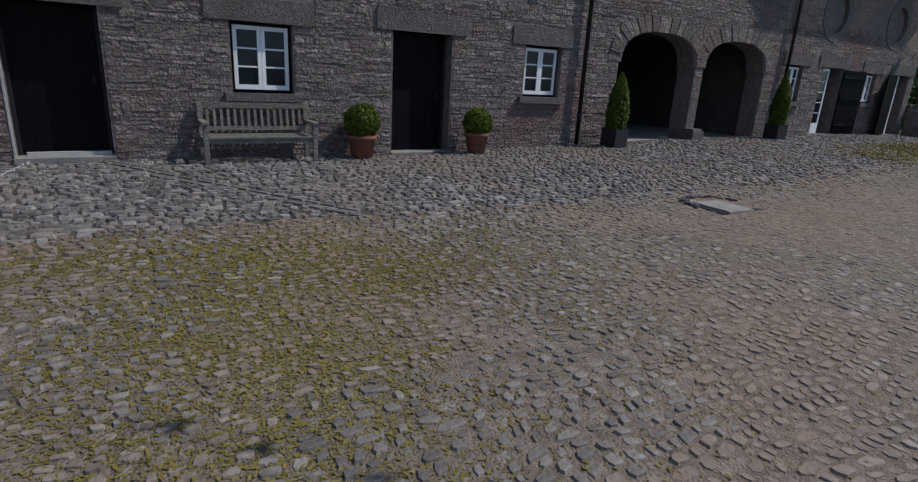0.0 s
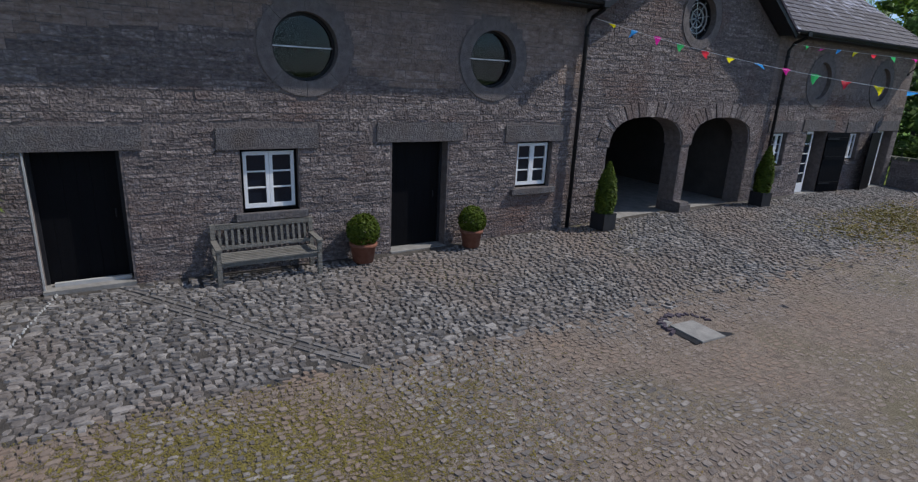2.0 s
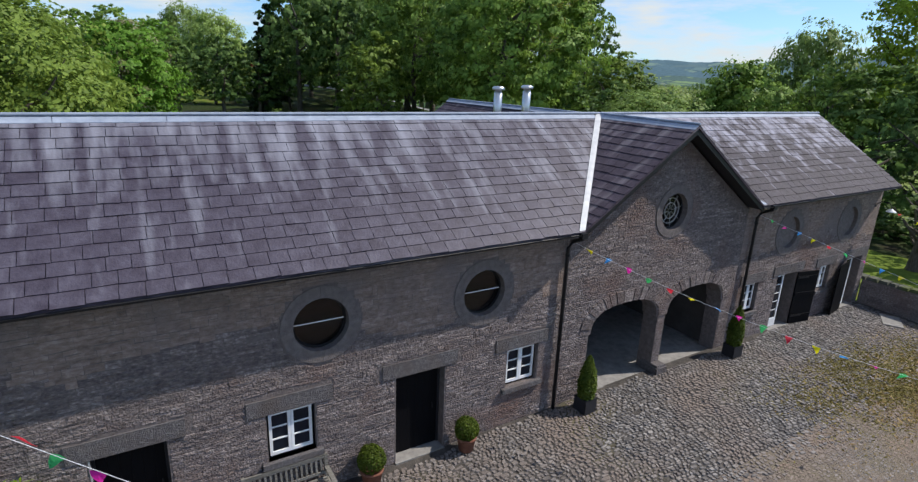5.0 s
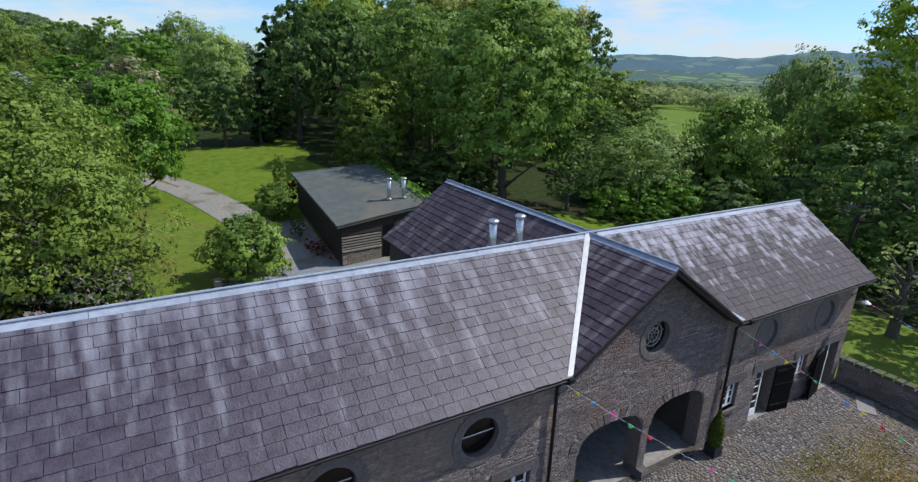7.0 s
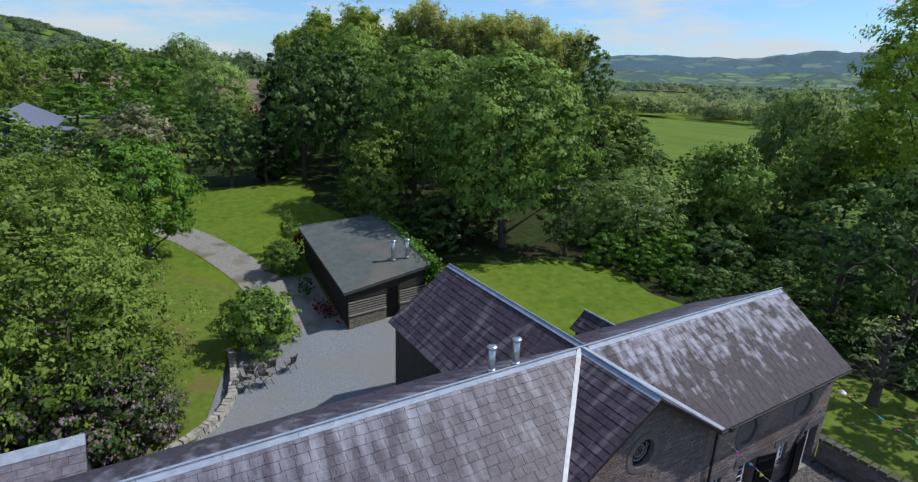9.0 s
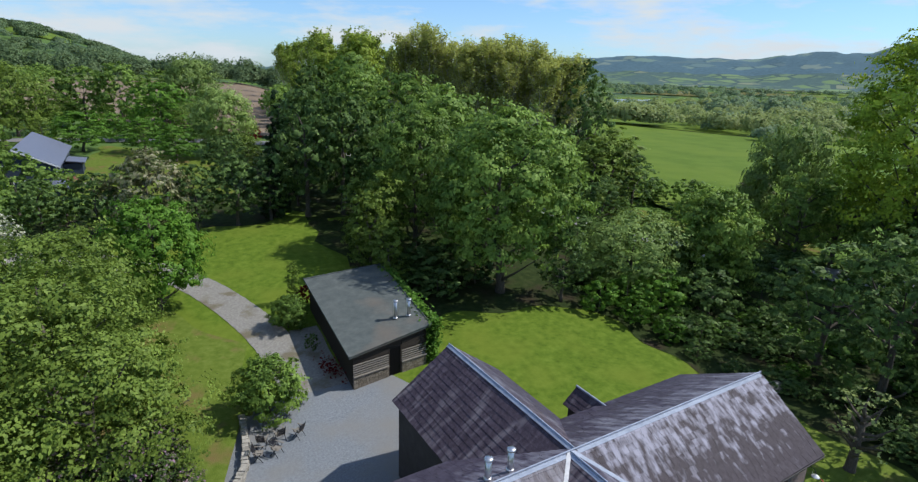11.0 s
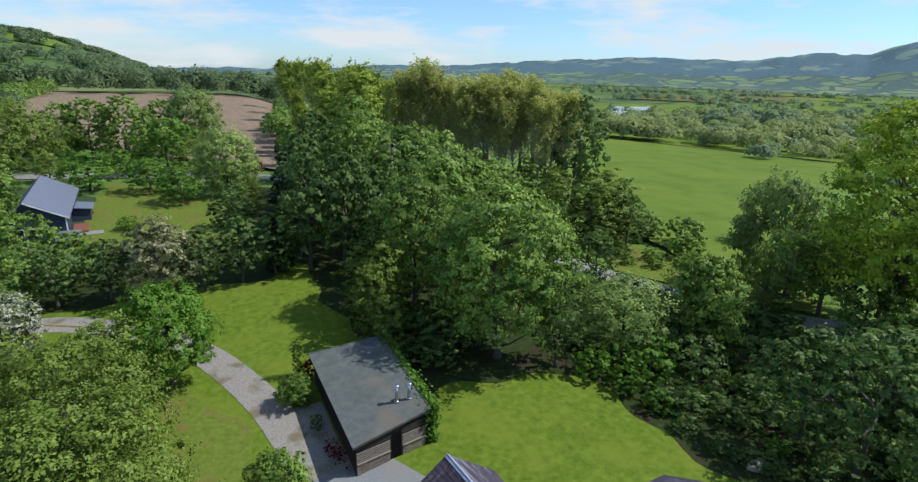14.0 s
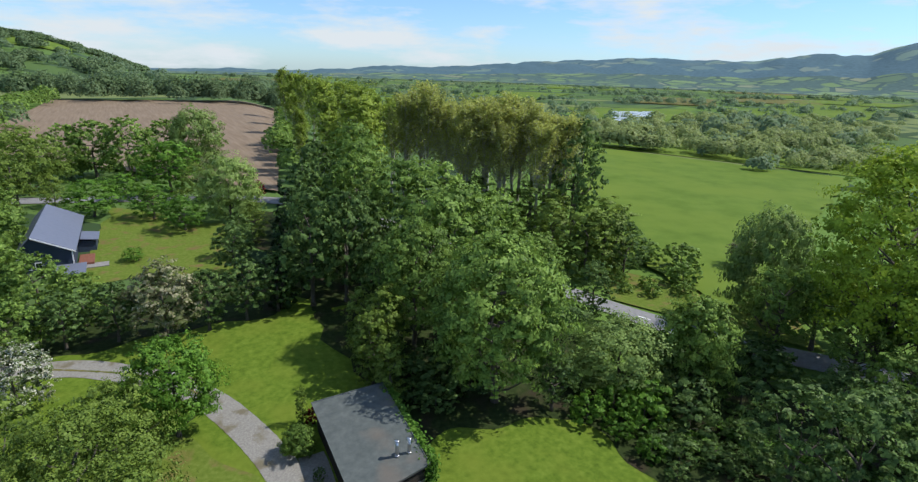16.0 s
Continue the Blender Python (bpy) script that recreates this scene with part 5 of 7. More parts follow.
def cobble_cells(x0, x1, y0, y1, sx, sy, seed):
    """Rows of uneven stones, wandering: for each its centre and six corners."""
    rg = np.random.default_rng(seed)
    ph = rg.random(8) * 6.28
    cx, cy, w, h = [], [], [], []
    y = y0
    while y < y1:
        hr = sy * (0.72 + 0.62 * rg.random())
        ws = sx * np.clip(rg.lognormal(0, 0.38, int((x1 - x0) / sx * 1.4)), 0.45, 2.2)
        xe = np.cumsum(ws) + x0 - sx * rg.random()
        ok = xe < x1
        cx.append((xe - ws / 2)[ok])
        cy.append(np.full(ok.sum(), y + hr / 2))
        w.append(ws[ok])
        h.append(np.full(ok.sum(), hr))
        y += hr
    cx, cy, w, h = (np.concatenate(q) for q in (cx, cy, w, h))
    k = len(cx)
    r = lambda s: 1 + s * rg.normal(0, 1, k)
    hx = np.stack([w * 0.50 * r(0.06), w * 0.36 * r(0.22), -w * 0.36 * r(0.22), -w * 0.50 * r(0.06), -w * 0.36 * r(0.22), w * 0.36 * r(0.22)], -1)
    hy = np.stack([h * 0.12 * rg.normal(0, 1, k), h * 0.52 * r(0.13), h * 0.52 * r(0.13), h * 0.12 * rg.normal(0, 1, k), -h * 0.52 * r(0.13), -h * 0.52 * r(0.13)], -1)
    cells = np.stack([cx[:, None] + np.clip(hx, -w[:, None] * 0.54, w[:, None] * 0.54), cy[:, None] + hy], -1)

    def wander(p):
        a, b = p[..., 0], p[..., 1]
        dx = 0.05 * np.sin(2.1 * b + ph[0]) + 0.035 * np.sin(5.3 * b + 1.7 * a + ph[1])
        dy = 0.10 * np.sin(0.55 * a + ph[2]) + 0.05 * np.sin(1.6 * a + 0.9 * b + ph[3]) + 0.025 * np.sin(4.3 * a - 2.2 * b + ph[4]) + 0.014 * np.sin(9.1 * a + 3 * b + ph[5])
        return np.stack([a + dx, b + dy], -1)

    return wander(np.stack([cx, cy], -1)), wander(cells)


def stones_from(cells, h, rg, tight):
    """Worn tops with sloping shoulders on the given cells."""
    mid = cells.mean(1, keepdims=True)
    k = len(cells)
    low = mid + (cells - mid) * tight
    top = mid + (cells - mid) * (tight * (0.66 + 0.14 * rg.random((k, 1, 1))))
    zl = ground_z(low[..., 0], low[..., 1]) - 0.012
    tilt = rg.normal(0, 0.04, (k, 1, 2))
    zt = ground_z(mid[..., 0], mid[..., 1]) + h[:, None] + ((top - mid) * tilt).sum(-1)
    return np.concatenate([np.concatenate([low, zl[..., None]], -1), np.concatenate([top, zt[..., None]], -1)], 1)


rgc = np.random.default_rng(17)
CHANNEL = np.array([(-4.53, -0.10), (-1.97, -3.62)])
CH_D = (CHANNEL[1] - CHANNEL[0]) / np.linalg.norm(CHANNEL[1] - CHANNEL[0])
STONES = []
for x0, x1, y0, y1, sx, sy, seed in ((-8.6, 12.0, -9.6, -3.2, 0.105, 0.072, 1), (12.0, 19.8, -7.5, -3.0, 0.15, 0.10, 2), (-8.6, 19.8, -4.6, -0.12, 0.128, 0.086, 3)):
    c, cells = cobble_cells(x0, x1, y0, y1, sx, sy, seed)
    fray = np.array([noise.noise(Vector((a * 1.1, b * 1.4, 3))) + 0.9 * noise.noise(Vector((a * 5.5, b * 6.5, 8))) for a, b in c])
    edge = band_edge(c[:, 0]) + 0.42 * fray
    clean = seed == 3
    ok = (c[:, 1] > edge) if clean else (c[:, 1] <= edge)
    ok &= (cells[..., 1].max(1) < -0.03) & (cells[..., 0].max(1) < 19.85)
    ok &= ~((np.abs(c[:, 0] - 2.66) < 0.42) & (np.abs(c[:, 1] + 4.78) < 0.42))
    ok &= ~((c[:, 0] > 5) & (c[:, 1] < -6.9))
    ok &= np.abs((c - CHANNEL[0]) @ np.array([CH_D[1], -CH_D[0]])) > np.where(c[:, 0] < -1.85, 0.13, -1.0)
    ok &= rgc.random(len(c)) > (0.01 if clean else 0.06)
    c, cells = c[ok], cells[ok]
    h = (0.025 if clean else 0.015 * np.interp(c[:, 0], [-2, 3], [1, 0.45]) + 0.011 * np.exp(-np.clip(edge[ok] - c[:, 1], 0, 9) / 0.6)) * (0.4 + 1.0 * rgc.random(len(c)))
    worn = np.exp(-((c[:, 0] + 3.8) / 2.6) ** 2 - ((c[:, 1] + 6.0) / 2.0) ** 2) * (not clean)
    STONES.append((c, cells, h, ((0.98 if clean else 0.95) - 0.14 * worn)[:, None, None] - 0.14 * rgc.random((len(c), 1, 1))))
NEAR_COBBLES = []
vs = []
for c, cells, h, tight in STONES:
    near = (c[:, 0] > -3.6) & (c[:, 0] < -1.6) & (c[:, 1] > -7.9) & (c[:, 1] < -6.75)
    near &= np.cumsum(near) <= 290
    v = stones_from(cells, h, rgc, tight)
    vs.append(v[~near])
    NEAR_COBBLES += list(v[near])
for v, mt, lb in ((np.concatenate(vs[:2]), M_COBBLE_WORN, "worn grey and brown cobblestones of the yard's middle"), (vs[2], M_COBBLE, "clean grey cobblestones along the range")):
    tagged(part("cobbles", (v.reshape(-1, 3), [[i + 12 * k for i in f] for k in range(len(v)) for f in COB_F]), mt), lb, "cobbles", "", "stuff")

# dry moss and grass in the joints
def tufts(n, cx, cy, sx, sy, size, mat, label, seed):
    rg = np.random.default_rng(seed)
    p = rg.normal(0, 1, (n, 2)) * (sx, sy) + (cx, cy)
    p = p[(p[:, 1] < band_edge(p[:, 0]) - 0.05 + 2.4 * (p[:, 0] > 9)) & (p[:, 1] > -8.9)]
    keep = np.array([noise.noise(Vector((a * 0.7, b * 0.9, seed))) + 0.5 * noise.noise(Vector((a * 4, b * 4, seed))) > 0.9 * rg.random() - 0.55 for a, b in p])
    p = p[keep]
    k = len(p)
    a = rg.random(k) * 2 * math.pi
    s = size * (0.5 + rg.random(k))
    base = np.stack([p[:, 0], p[:, 1], ground_z(p[:, 0], p[:, 1]) + 0.010], -1)
    d = np.stack([np.cos(a), np.sin(a), np.zeros(k)], -1)
    up = np.stack([rg.normal(0, 0.8, k), rg.normal(0, 0.8, k), 0.10 + (0.25 if size < 0.03 else 0.6) * rg.random(k)], -1)
    v = np.stack([base - d * (s * 0.5)[:, None], base + d * (s * 0.5)[:, None], base + d * (s * 0.28)[:, None] + up * s[:, None], base - d * (s * 0.28)[:, None] + up * s[:, None]], 1)
    f = np.arange(4 * k).reshape(k, 4)
    return tagged(part("joint_grass", (v.reshape(-1, 3), f), mat), label, "grass", "", "stuff")


L_MOSS = leaf_material("dry_moss", [(0.132, 0.108, 0.030), (0.178, 0.146, 0.042), (0.222, 0.184, 0.060)], thin=0.15, own=0.05)
L_MOSS2 = leaf_material("straw_grass", [(0.20, 0.13, 0.045), (0.28, 0.19, 0.07), (0.36, 0.27, 0.12)], thin=0.15)
tufts(80000, -3.7, -5.7, 1.6, 1.1, 0.015, L_MOSS, "yellow-green moss growing between the cobbles", 3)
tufts(9000, -4.0, -4.4, 1.6, 0.5, 0.020, L_MOSS, "yellow-green moss growing between the cobbles", 5)
tufts(14000, -3.0, -4.7, 1.2, 0.5, 0.016, L_MOSS, "yellow-green moss growing between the cobbles", 6)
tufts(8000, 1.0, -6.8, 2.6, 1.3, 0.011, L_MOSS2, "dry straw-coloured grass in the worn joints", 9)
tufts(14000, 15.2, -4.0, 2.2, 0.9, 0.040, L_MOSS2, "yellowed grass overgrowing the far cobbles", 11)
tufts(52000, 14.2, -3.3, 1.8, 0.72, 0.038, L_MOSS, "yellow-green moss overgrowing the far cobbles", 12)

# slab over the drain, with a broken edge round it
cover = thing("drain_cover", "pale stone slab covering a drain among broken cobbles", "drain cover", at=(2.62, -4.85, float(ground_z(2.62, -4.85))), turn=-3)
# flat black sheet laid in place of the hole's shadow
part("pit_shadow", Acc().span((-0.36, -0.30, 0.003), (0.46, 0.50, 0.007)), M_IRON, cover, "flat black sheet painting the shadow in the broken ground")
sl = Acc().box((0.0, -0.02, 0.014), (0.48, 0.58, 0.022), taper=0.98)
part("slab", sl, M_PAVING, cover, "pale grey stone slab")
part("slab_chip", Acc().box((-0.25, 0.36, 0.016), (0.22, 0.16, 0.022), Matrix.Rotation(0.3, 3, "Z"), 0.9), M_PAVING, cover)
for k in range(17):
    a = 0.15 + 3.1 * k / 16
    e_ = (0.05 + (0.40 + 0.06 * R.random()) * math.cos(a), 0.12 + (0.36 + 0.06 * R.random()) * math.sin(a), 0.018)
    part("edge_stone", Acc().box(e_, (0.07 + 0.09 * R.random(), 0.05 + 0.03 * R.random(), 0.03 + 0.025 * R.random()), Matrix.Rotation(a + R.normal(0, 0.8), 3, "Z"), 0.75), M_SLATE_DARK, cover, "dark broken slate")

# shallow drain of long edging stones, running out from the door
drain = thing("drain_channel", "shallow gutter of long narrow stones crossing the cobbles", "drain")
for side in (-1, 0, 1):
    run = 0.02
    while run < 4.25:
        ln = 0.20 + 0.16 * R.random()
        m = CHANNEL[0] + CH_D * (run + ln / 2) + np.array([CH_D[1], -CH_D[0]]) * (0.085 * side)
        zt = float(ground_z(*m)) + (0.009 if side else -0.001) + R.normal(0, 0.002)
        part("edging_stone" if side else "channel_stone", Acc().box((m[0], m[1], zt - 0.02), (ln - 0.014, 0.068 + 0.008 * R.random(), 0.055), Matrix.Rotation(math.atan2(CH_D[1], CH_D[0]) + R.normal(0, 0.02), 3, "Z"), 0.84), M_EDGING, drain)
        run += ln
# line of small white stones at the yard's west side
edging = thing("white_edging", "broken line of small whitened stones among the cobbles", "edging stones")
for k in range(26):
    f = (k + 0.3 * R.random()) / 26
    if R.random() < 0.2:
        continue
    x, y = -5.22 - 0.47 * f + R.normal(0, 0.012), -0.10 - 1.95 * f
    part("white_stone", Acc().box((x, y, float(ground_z(x, y)) + 0.022), (0.015 + 0.014 * R.random(), 0.045 + 0.03 * R.random(), 0.02), Matrix.Rotation(R.normal(0, 0.4), 3, "Z"), 0.7), M_PLASTIC, edging)

# flat stone by the far door
part_slab = tagged(part("paving_slab", Acc().box((19.0, -1.6, float(ground_z(19, -1.6)) + 0.03), (1.1, 0.6, 0.05), Matrix.Rotation(0.5, 3, "Z")), M_PAVING), "pale flat slab set in the cobbles by the far door", "paving slab")


# ---------------------------------------------------------------- leaves
def leaf_quads(p, nrm, size, rg, long=1.5):
    """Folded leaf clumps at points p, roughly facing nrm."""
    k = len(p)
    d = nrm + rg.normal(0, 0.55, (k, 3))
    d /= np.linalg.norm(d, axis=1)[:, None] + 1e-9
    t = np.cross(d, rg.normal(0, 1, (k, 3)))
    t /= np.linalg.norm(t, axis=1)[:, None] + 1e-9
    b = np.cross(d, t)
    s = (size * (0.6 + 0.8 * rg.random(k)))[:, None]
    v = np.stack([p - t * s * 0.5 * long, p - b * s * 0.45 + d * s * 0.12, p + t * s * 0.5 * long, p + b * s * 0.45 + d * s * 0.12], 1)
    return v.reshape(-1, 3), np.arange(4 * k).reshape(k, 4)


def leaf_part(name, p, nrm, size, rg, mat, parent=None, soft=0.72, long=1.5):
    """Leaf clumps whose shading follows the crown they sit on."""
    v, f = leaf_quads(p, nrm, size, rg, long)
    ob = part(name, (v, f), mat, parent, "", True)
    q = v.reshape(-1, 4, 3)
    own = np.cross(q[:, 2] - q[:, 0], q[:, 3] - q[:, 1])
    own /= np.linalg.norm(own, axis=1)[:, None] + 1e-9
    crown = nrm / (np.linalg.norm(nrm, axis=1)[:, None] + 1e-9)
    n = crown * soft + own * (1 - soft)
    n /= np.linalg.norm(n, axis=1)[:, None] + 1e-9
    ob.data.normals_split_custom_set_from_vertices(np.repeat(n, 4, 0).tolist())
    return ob


def sphere_points(k, rg):
    d = rg.normal(0, 1, (k, 3))
    return d / np.linalg.norm(d, axis=1)[:, None]


def crown_points(height, radius, base, lobes, per_lobe, rg, shape="round", lobe=0.30, thick=0.30):
    """Leaf places on many lobes round a crown envelope."""
    P, N, C = [], [], []
    for j in range(lobes):
        u = (j + 0.5) / lobes
        if shape == "cone":
            z = base + (height - base) * (1 - math.sqrt(1 - 0.97 * u))
            rr = radius * (1 - (z - base) / (height - base)) ** 0.9
            a = j * 2.399963
            c = np.array([rr * 0.7 * math.cos(a), rr * 0.7 * math.sin(a), z])
            rl = max(0.35 * rr, 0.07 * radius) + 0.12 * radius
            sq = 0.55
        elif shape == "tall":
            z = base + (height - base) * u
            w = math.sin(math.pi * min(1.0, 0.16 + 0.80 * u)) ** 0.6
            a = j * 2.399963
            rr = radius * w * (0.45 + 0.35 * rg.random())
            c = np.array([rr * math.cos(a), rr * math.sin(a), z])
            rl = radius * lobe * (0.8 + 0.6 * rg.random())
            sq = 1.25
        else:
            zz = 1 - 1.75 * u
            a = j * 2.399963 + rg.normal(0, 0.2)
            h = math.sqrt(max(0.0, 1 - zz * zz)) if zz > -0.35 else 0.93 + 0.2 * zz
            k = 0.78 * (0.70 + 0.48 * rg.random())
            mid, hz = base + (height - base) * 0.45, (height - base) * 0.55
            c = np.array([radius * h * k * math.cos(a), radius * h * k * math.sin(a), mid + hz * zz * 0.80])
            rl = radius * lobe * (0.55 + 0.8 * rg.random())
            sq = 0.8
        sprays = max(5, per_lobe // 22)
        d = sphere_points(sprays, rg)
        d = d[d[:, 2] > -0.45]
        far = rl * (0.62 + 0.55 * rg.random(len(d)))
        m = max(6, per_lobe // sprays)
        off = rg.normal(0, 1, (len(d), m, 3)) * (0.175 * rl) * (1, 1, 0.5)
        tip = d[:, None, :] * far[:, None, None] * (1, 1, sq)
        P.append((c + tip + off).reshape(-1, 3))
        N.append((d[:, None, :] * 0.95 + np.array([0, 0, 0.25]) + 1.1 * off / rl).reshape(-1, 3))
        C.append((c, rl))
    P, N = np.concatenate(P), np.concatenate(N)
    whole = (P - np.array([0, 0, base + 0.42 * (height - base)])) / np.array([radius, radius, 0.6 * (height - base)])
    return P, N + 0.65 * whole, C


def make_tree(name, label, height, radius, base, leaf, size, lobes, per_lobe, seed, shape="round", trunk=0.0, lobe=0.30, category="tree", bark=None, limbs=7):
    rg = np.random.default_rng(seed)
    t = thing(name, label, category)
    P, N, C = crown_points(height, radius, base, lobes, per_lobe, rg, shape, lobe)
    tr = trunk or 0.022 * height
    acc = Acc()
    top = base + 0.6 * (height - base)
    wob = rg.normal(0, 0.03 * height, (3, 2))
    acc.tube([(0, 0, -0.3), (0, 0, 0.05 * height), (*(wob[0] * 0.4), 0.35 * top), (*(wob[1] * 0.6), 0.7 * top), (*(wob[2] * 0.7), top)], [tr * 1.5, tr, tr * 0.8, tr * 0.55, tr * 0.2], 8)
    part("trunk", acc, bark or M_BARK, t, "", True)
    pick = rg.permutation(len(C))[:limbs]
    for j in pick:
        c = C[j][0]
        z0 = min(max(base * 0.55, c[2] - 0.35 * np.hypot(c[0], c[1]) - 0.10 * height), top)
        s = np.array([0, 0, z0])
        m = (s + c) / 2 + np.array([0, 0, -0.03 * height]) + rg.normal(0, 0.02 * height, 3)
        part("limb", Acc().tube([s, m, c], [tr * 0.42, tr * 0.26, tr * 0.08], 5), bark or M_BARK, t)
    leaf_part("crown", P, N, size, rg, leaf, t, 0.60)
    return t


def make_poplar(name, label, height, radius, leaf, size, seed, bark):
    """A slim tree on a bare trunk, its steep fine branches thinly leaved towards the tips."""
    rg = np.random.default_rng(seed)
    t = thing(name, label, "tree")
    lean = rg.normal(0, 0.012, 2)

    def stem(z):
        return np.array([lean[0] * z + 0.15 * math.sin(0.3 * z + seed), lean[1] * z + 0.15 * math.cos(0.26 * z), z])

    zs = np.linspace(-0.3, 0.95 * height, 9)
    part("trunk", Acc().tube([stem(z) for z in zs], list(0.30 * (1 - 0.92 * np.clip(zs / height, 0, 1)) + 0.02), 7), bark, t, "", True)
    twigs, P, N = Acc(), [], []
    for k in range(72):
        u = (k + rg.random()) / 72
        z0 = height * (0.36 + 0.52 * u)
        a = k * 2.399963 + 0.4 * rg.normal()
        ln = height * (0.12 + 0.16 * rg.random()) * (1.15 - 0.55 * u)
        out = radius * (0.30 + 0.80 * rg.random()) * (1.0 - 0.40 * u)
        s0 = stem(z0)
        tip = s0 + np.array([out * math.cos(a), out * math.sin(a), ln])
        mid = (s0 + tip) / 2 + np.array([0.22 * out * math.cos(a), 0.22 * out * math.sin(a), -0.05 * ln])
        r0 = 0.045 * (1.2 - 0.7 * u)
        twigs.tube([s0, mid, tip], [r0, 0.7 * r0, 0.014], 4)
        for j in range(3):                   # side shoots
            f = 0.35 + 0.6 * rg.random()
            q = s0 * (1 - f) + tip * f
            e = q + np.array([rg.normal(0, 0.5), rg.normal(0, 0.5), 0.9 + 0.9 * rg.random()])
            twigs.tube([q, e], [0.016, 0.008], 3)
            m = int(7 + 20 * u)
            w = rg.random(m)[:, None]
            P.append(q + (e - q) * w + rg.normal(0, 0.30, (m, 3)))
            N.append(rg.normal(0, 0.5, (m, 3)) + (math.cos(a) * 0.5, math.sin(a) * 0.5, 0.7))
        m = int(8 + 26 * u)
        w = 0.4 + 0.6 * rg.random(m)[:, None]
        P.append(s0 * (1 - w) + tip * w + rg.normal(0, 0.30, (m, 3)))
        N.append(rg.normal(0, 0.5, (m, 3)) + (math.cos(a) * 0.5, math.sin(a) * 0.5, 0.7))
    tagged(part("branchwork", twigs, bark, t, "fine steep grey branches"), kind="stuff")
    leaf_part("crown", np.concatenate(P), np.concatenate(N), size, rg, leaf, t, 0.4)
    return t


# ---------------------------------------------------------------- things in the courtyard
def bench():
    b = thing("garden_bench", "weathered grey teak garden bench against the stone wall", "bench", at=(-2.34, 0, float(ground_z(-2.3, -0.3))))
    b.scale = (1.0, 0.94, 0.93)
    L = 0.78
    for sx in (-1, 1):
        part("leg", Acc().span((sx * L - 0.035, -0.66, 0), (sx * L + 0.035, -0.59, 0.62)), M_TIMBER, b)
        part("leg", Acc().add([(sx * L + dx, y, z) for z, y0 in ((0, -0.13), (0.42, -0.13), (0.92, -0.06)) for dx in (-0.035, 0.035) for y in (y0 - 0.035, y0 + 0.035)],
             [(0, 2, 3, 1), (0, 1, 5, 4), (2, 6, 7, 3), (0, 4, 6, 2), (1, 3, 7, 5), (4, 5, 9, 8), (6, 10, 11, 7), (4, 8, 10, 6), (5, 7, 11, 9), (8, 9, 11, 10)]), M_TIMBER, b)
        part("armrest", Acc().span((sx * L - 0.045, -0.70, 0.622), (sx * L + 0.045, -0.12, 0.655)), M_TIMBER, b)
        part("side_rail", Acc().span((sx * L - 0.025, -0.59, 0.34), (sx * L + 0.025, -0.17, 0.40)), M_TIMBER, b)
    for k in range(6):
        part("seat_slat", Acc().span((-L + 0.02, -0.66 + 0.088 * k, 0.405), (L - 0.02, -0.606 + 0.088 * k, 0.428)), M_TIMBER, b)
    part("front_rail", Acc().span((-L + 0.036, -0.64, 0.33), (L - 0.036, -0.615, 0.40)), M_TIMBER, b)
    part("top_rail", Acc().span((-L + 0.036, -0.10, 0.83), (L - 0.036, -0.06, 0.92)), M_TIMBER, b)
    part("lower_rail", Acc().span((-L + 0.036, -0.145, 0.48), (L - 0.036, -0.11, 0.54)), M_TIMBER, b)
    for k in range(15):
        x = -L + 0.10 + k * (2 * L - 0.2) / 14
        part("back_slat", Acc().add([(x + dx, y + dy_, z) for y, z in ((-0.135, 0.54), (-0.09, 0.83)) for dx in (-0.02, 0.02) for dy_ in (0, 0.016)],
             [(0, 2, 3, 1), (4, 5, 7, 6), (0, 1, 5, 4), (2, 6, 7, 3), (0, 4, 6, 2), (1, 3, 7, 5)]), M_TIMBER, b)
    return b


bench()


def box_ball(x, y, label, s=1.0):
    rg = np.random.default_rng(int(100 * x) + 900)
    p = thing("potted_box", label, "potted plant", "potted box balls by the door", at=(x, y, float(ground_z(x, y)) + 0.02))
    part("pot", Acc().lathe([(0.13 * s, 0), (0.17 * s, 0.02), (0.215 * s, 0.30), (0.235 * s, 0.31), (0.235 * s, 0.37), (0.21 * s, 0.37), (0.20 * s, 0.33), (0.02, 0.33)], 20), M_TERRA, p, "terracotta pot", True)
    d = sphere_points(2600, rg)
    d = d[d[:, 2] > -0.8]
    r = 0.27 * s * (1 - 0.14 * rg.random(len(d)) ** 2) * (1 + 0.05 * np.sin(5 * d[:, 0] + 4 * d[:, 1]))
    v, f = leaf_quads(d * r[:, None] + (0, 0, 0.56 * s), d, 0.040, rg, 1.3)
    part("foliage", (v, f), L_BOX, p, "clipped box ball")
    part("stem", Acc().tube([(0, 0, 0.30), (0.01, 0, 0.45)], 0.02, 6), M_BARK, p)
    return p


box_ball(-0.69, -0.34, "clipped green box ball in a terracotta pot", 1.06)
box_ball(1.57, -0.37, "clipped green box ball in a terracotta pot", 0.98)


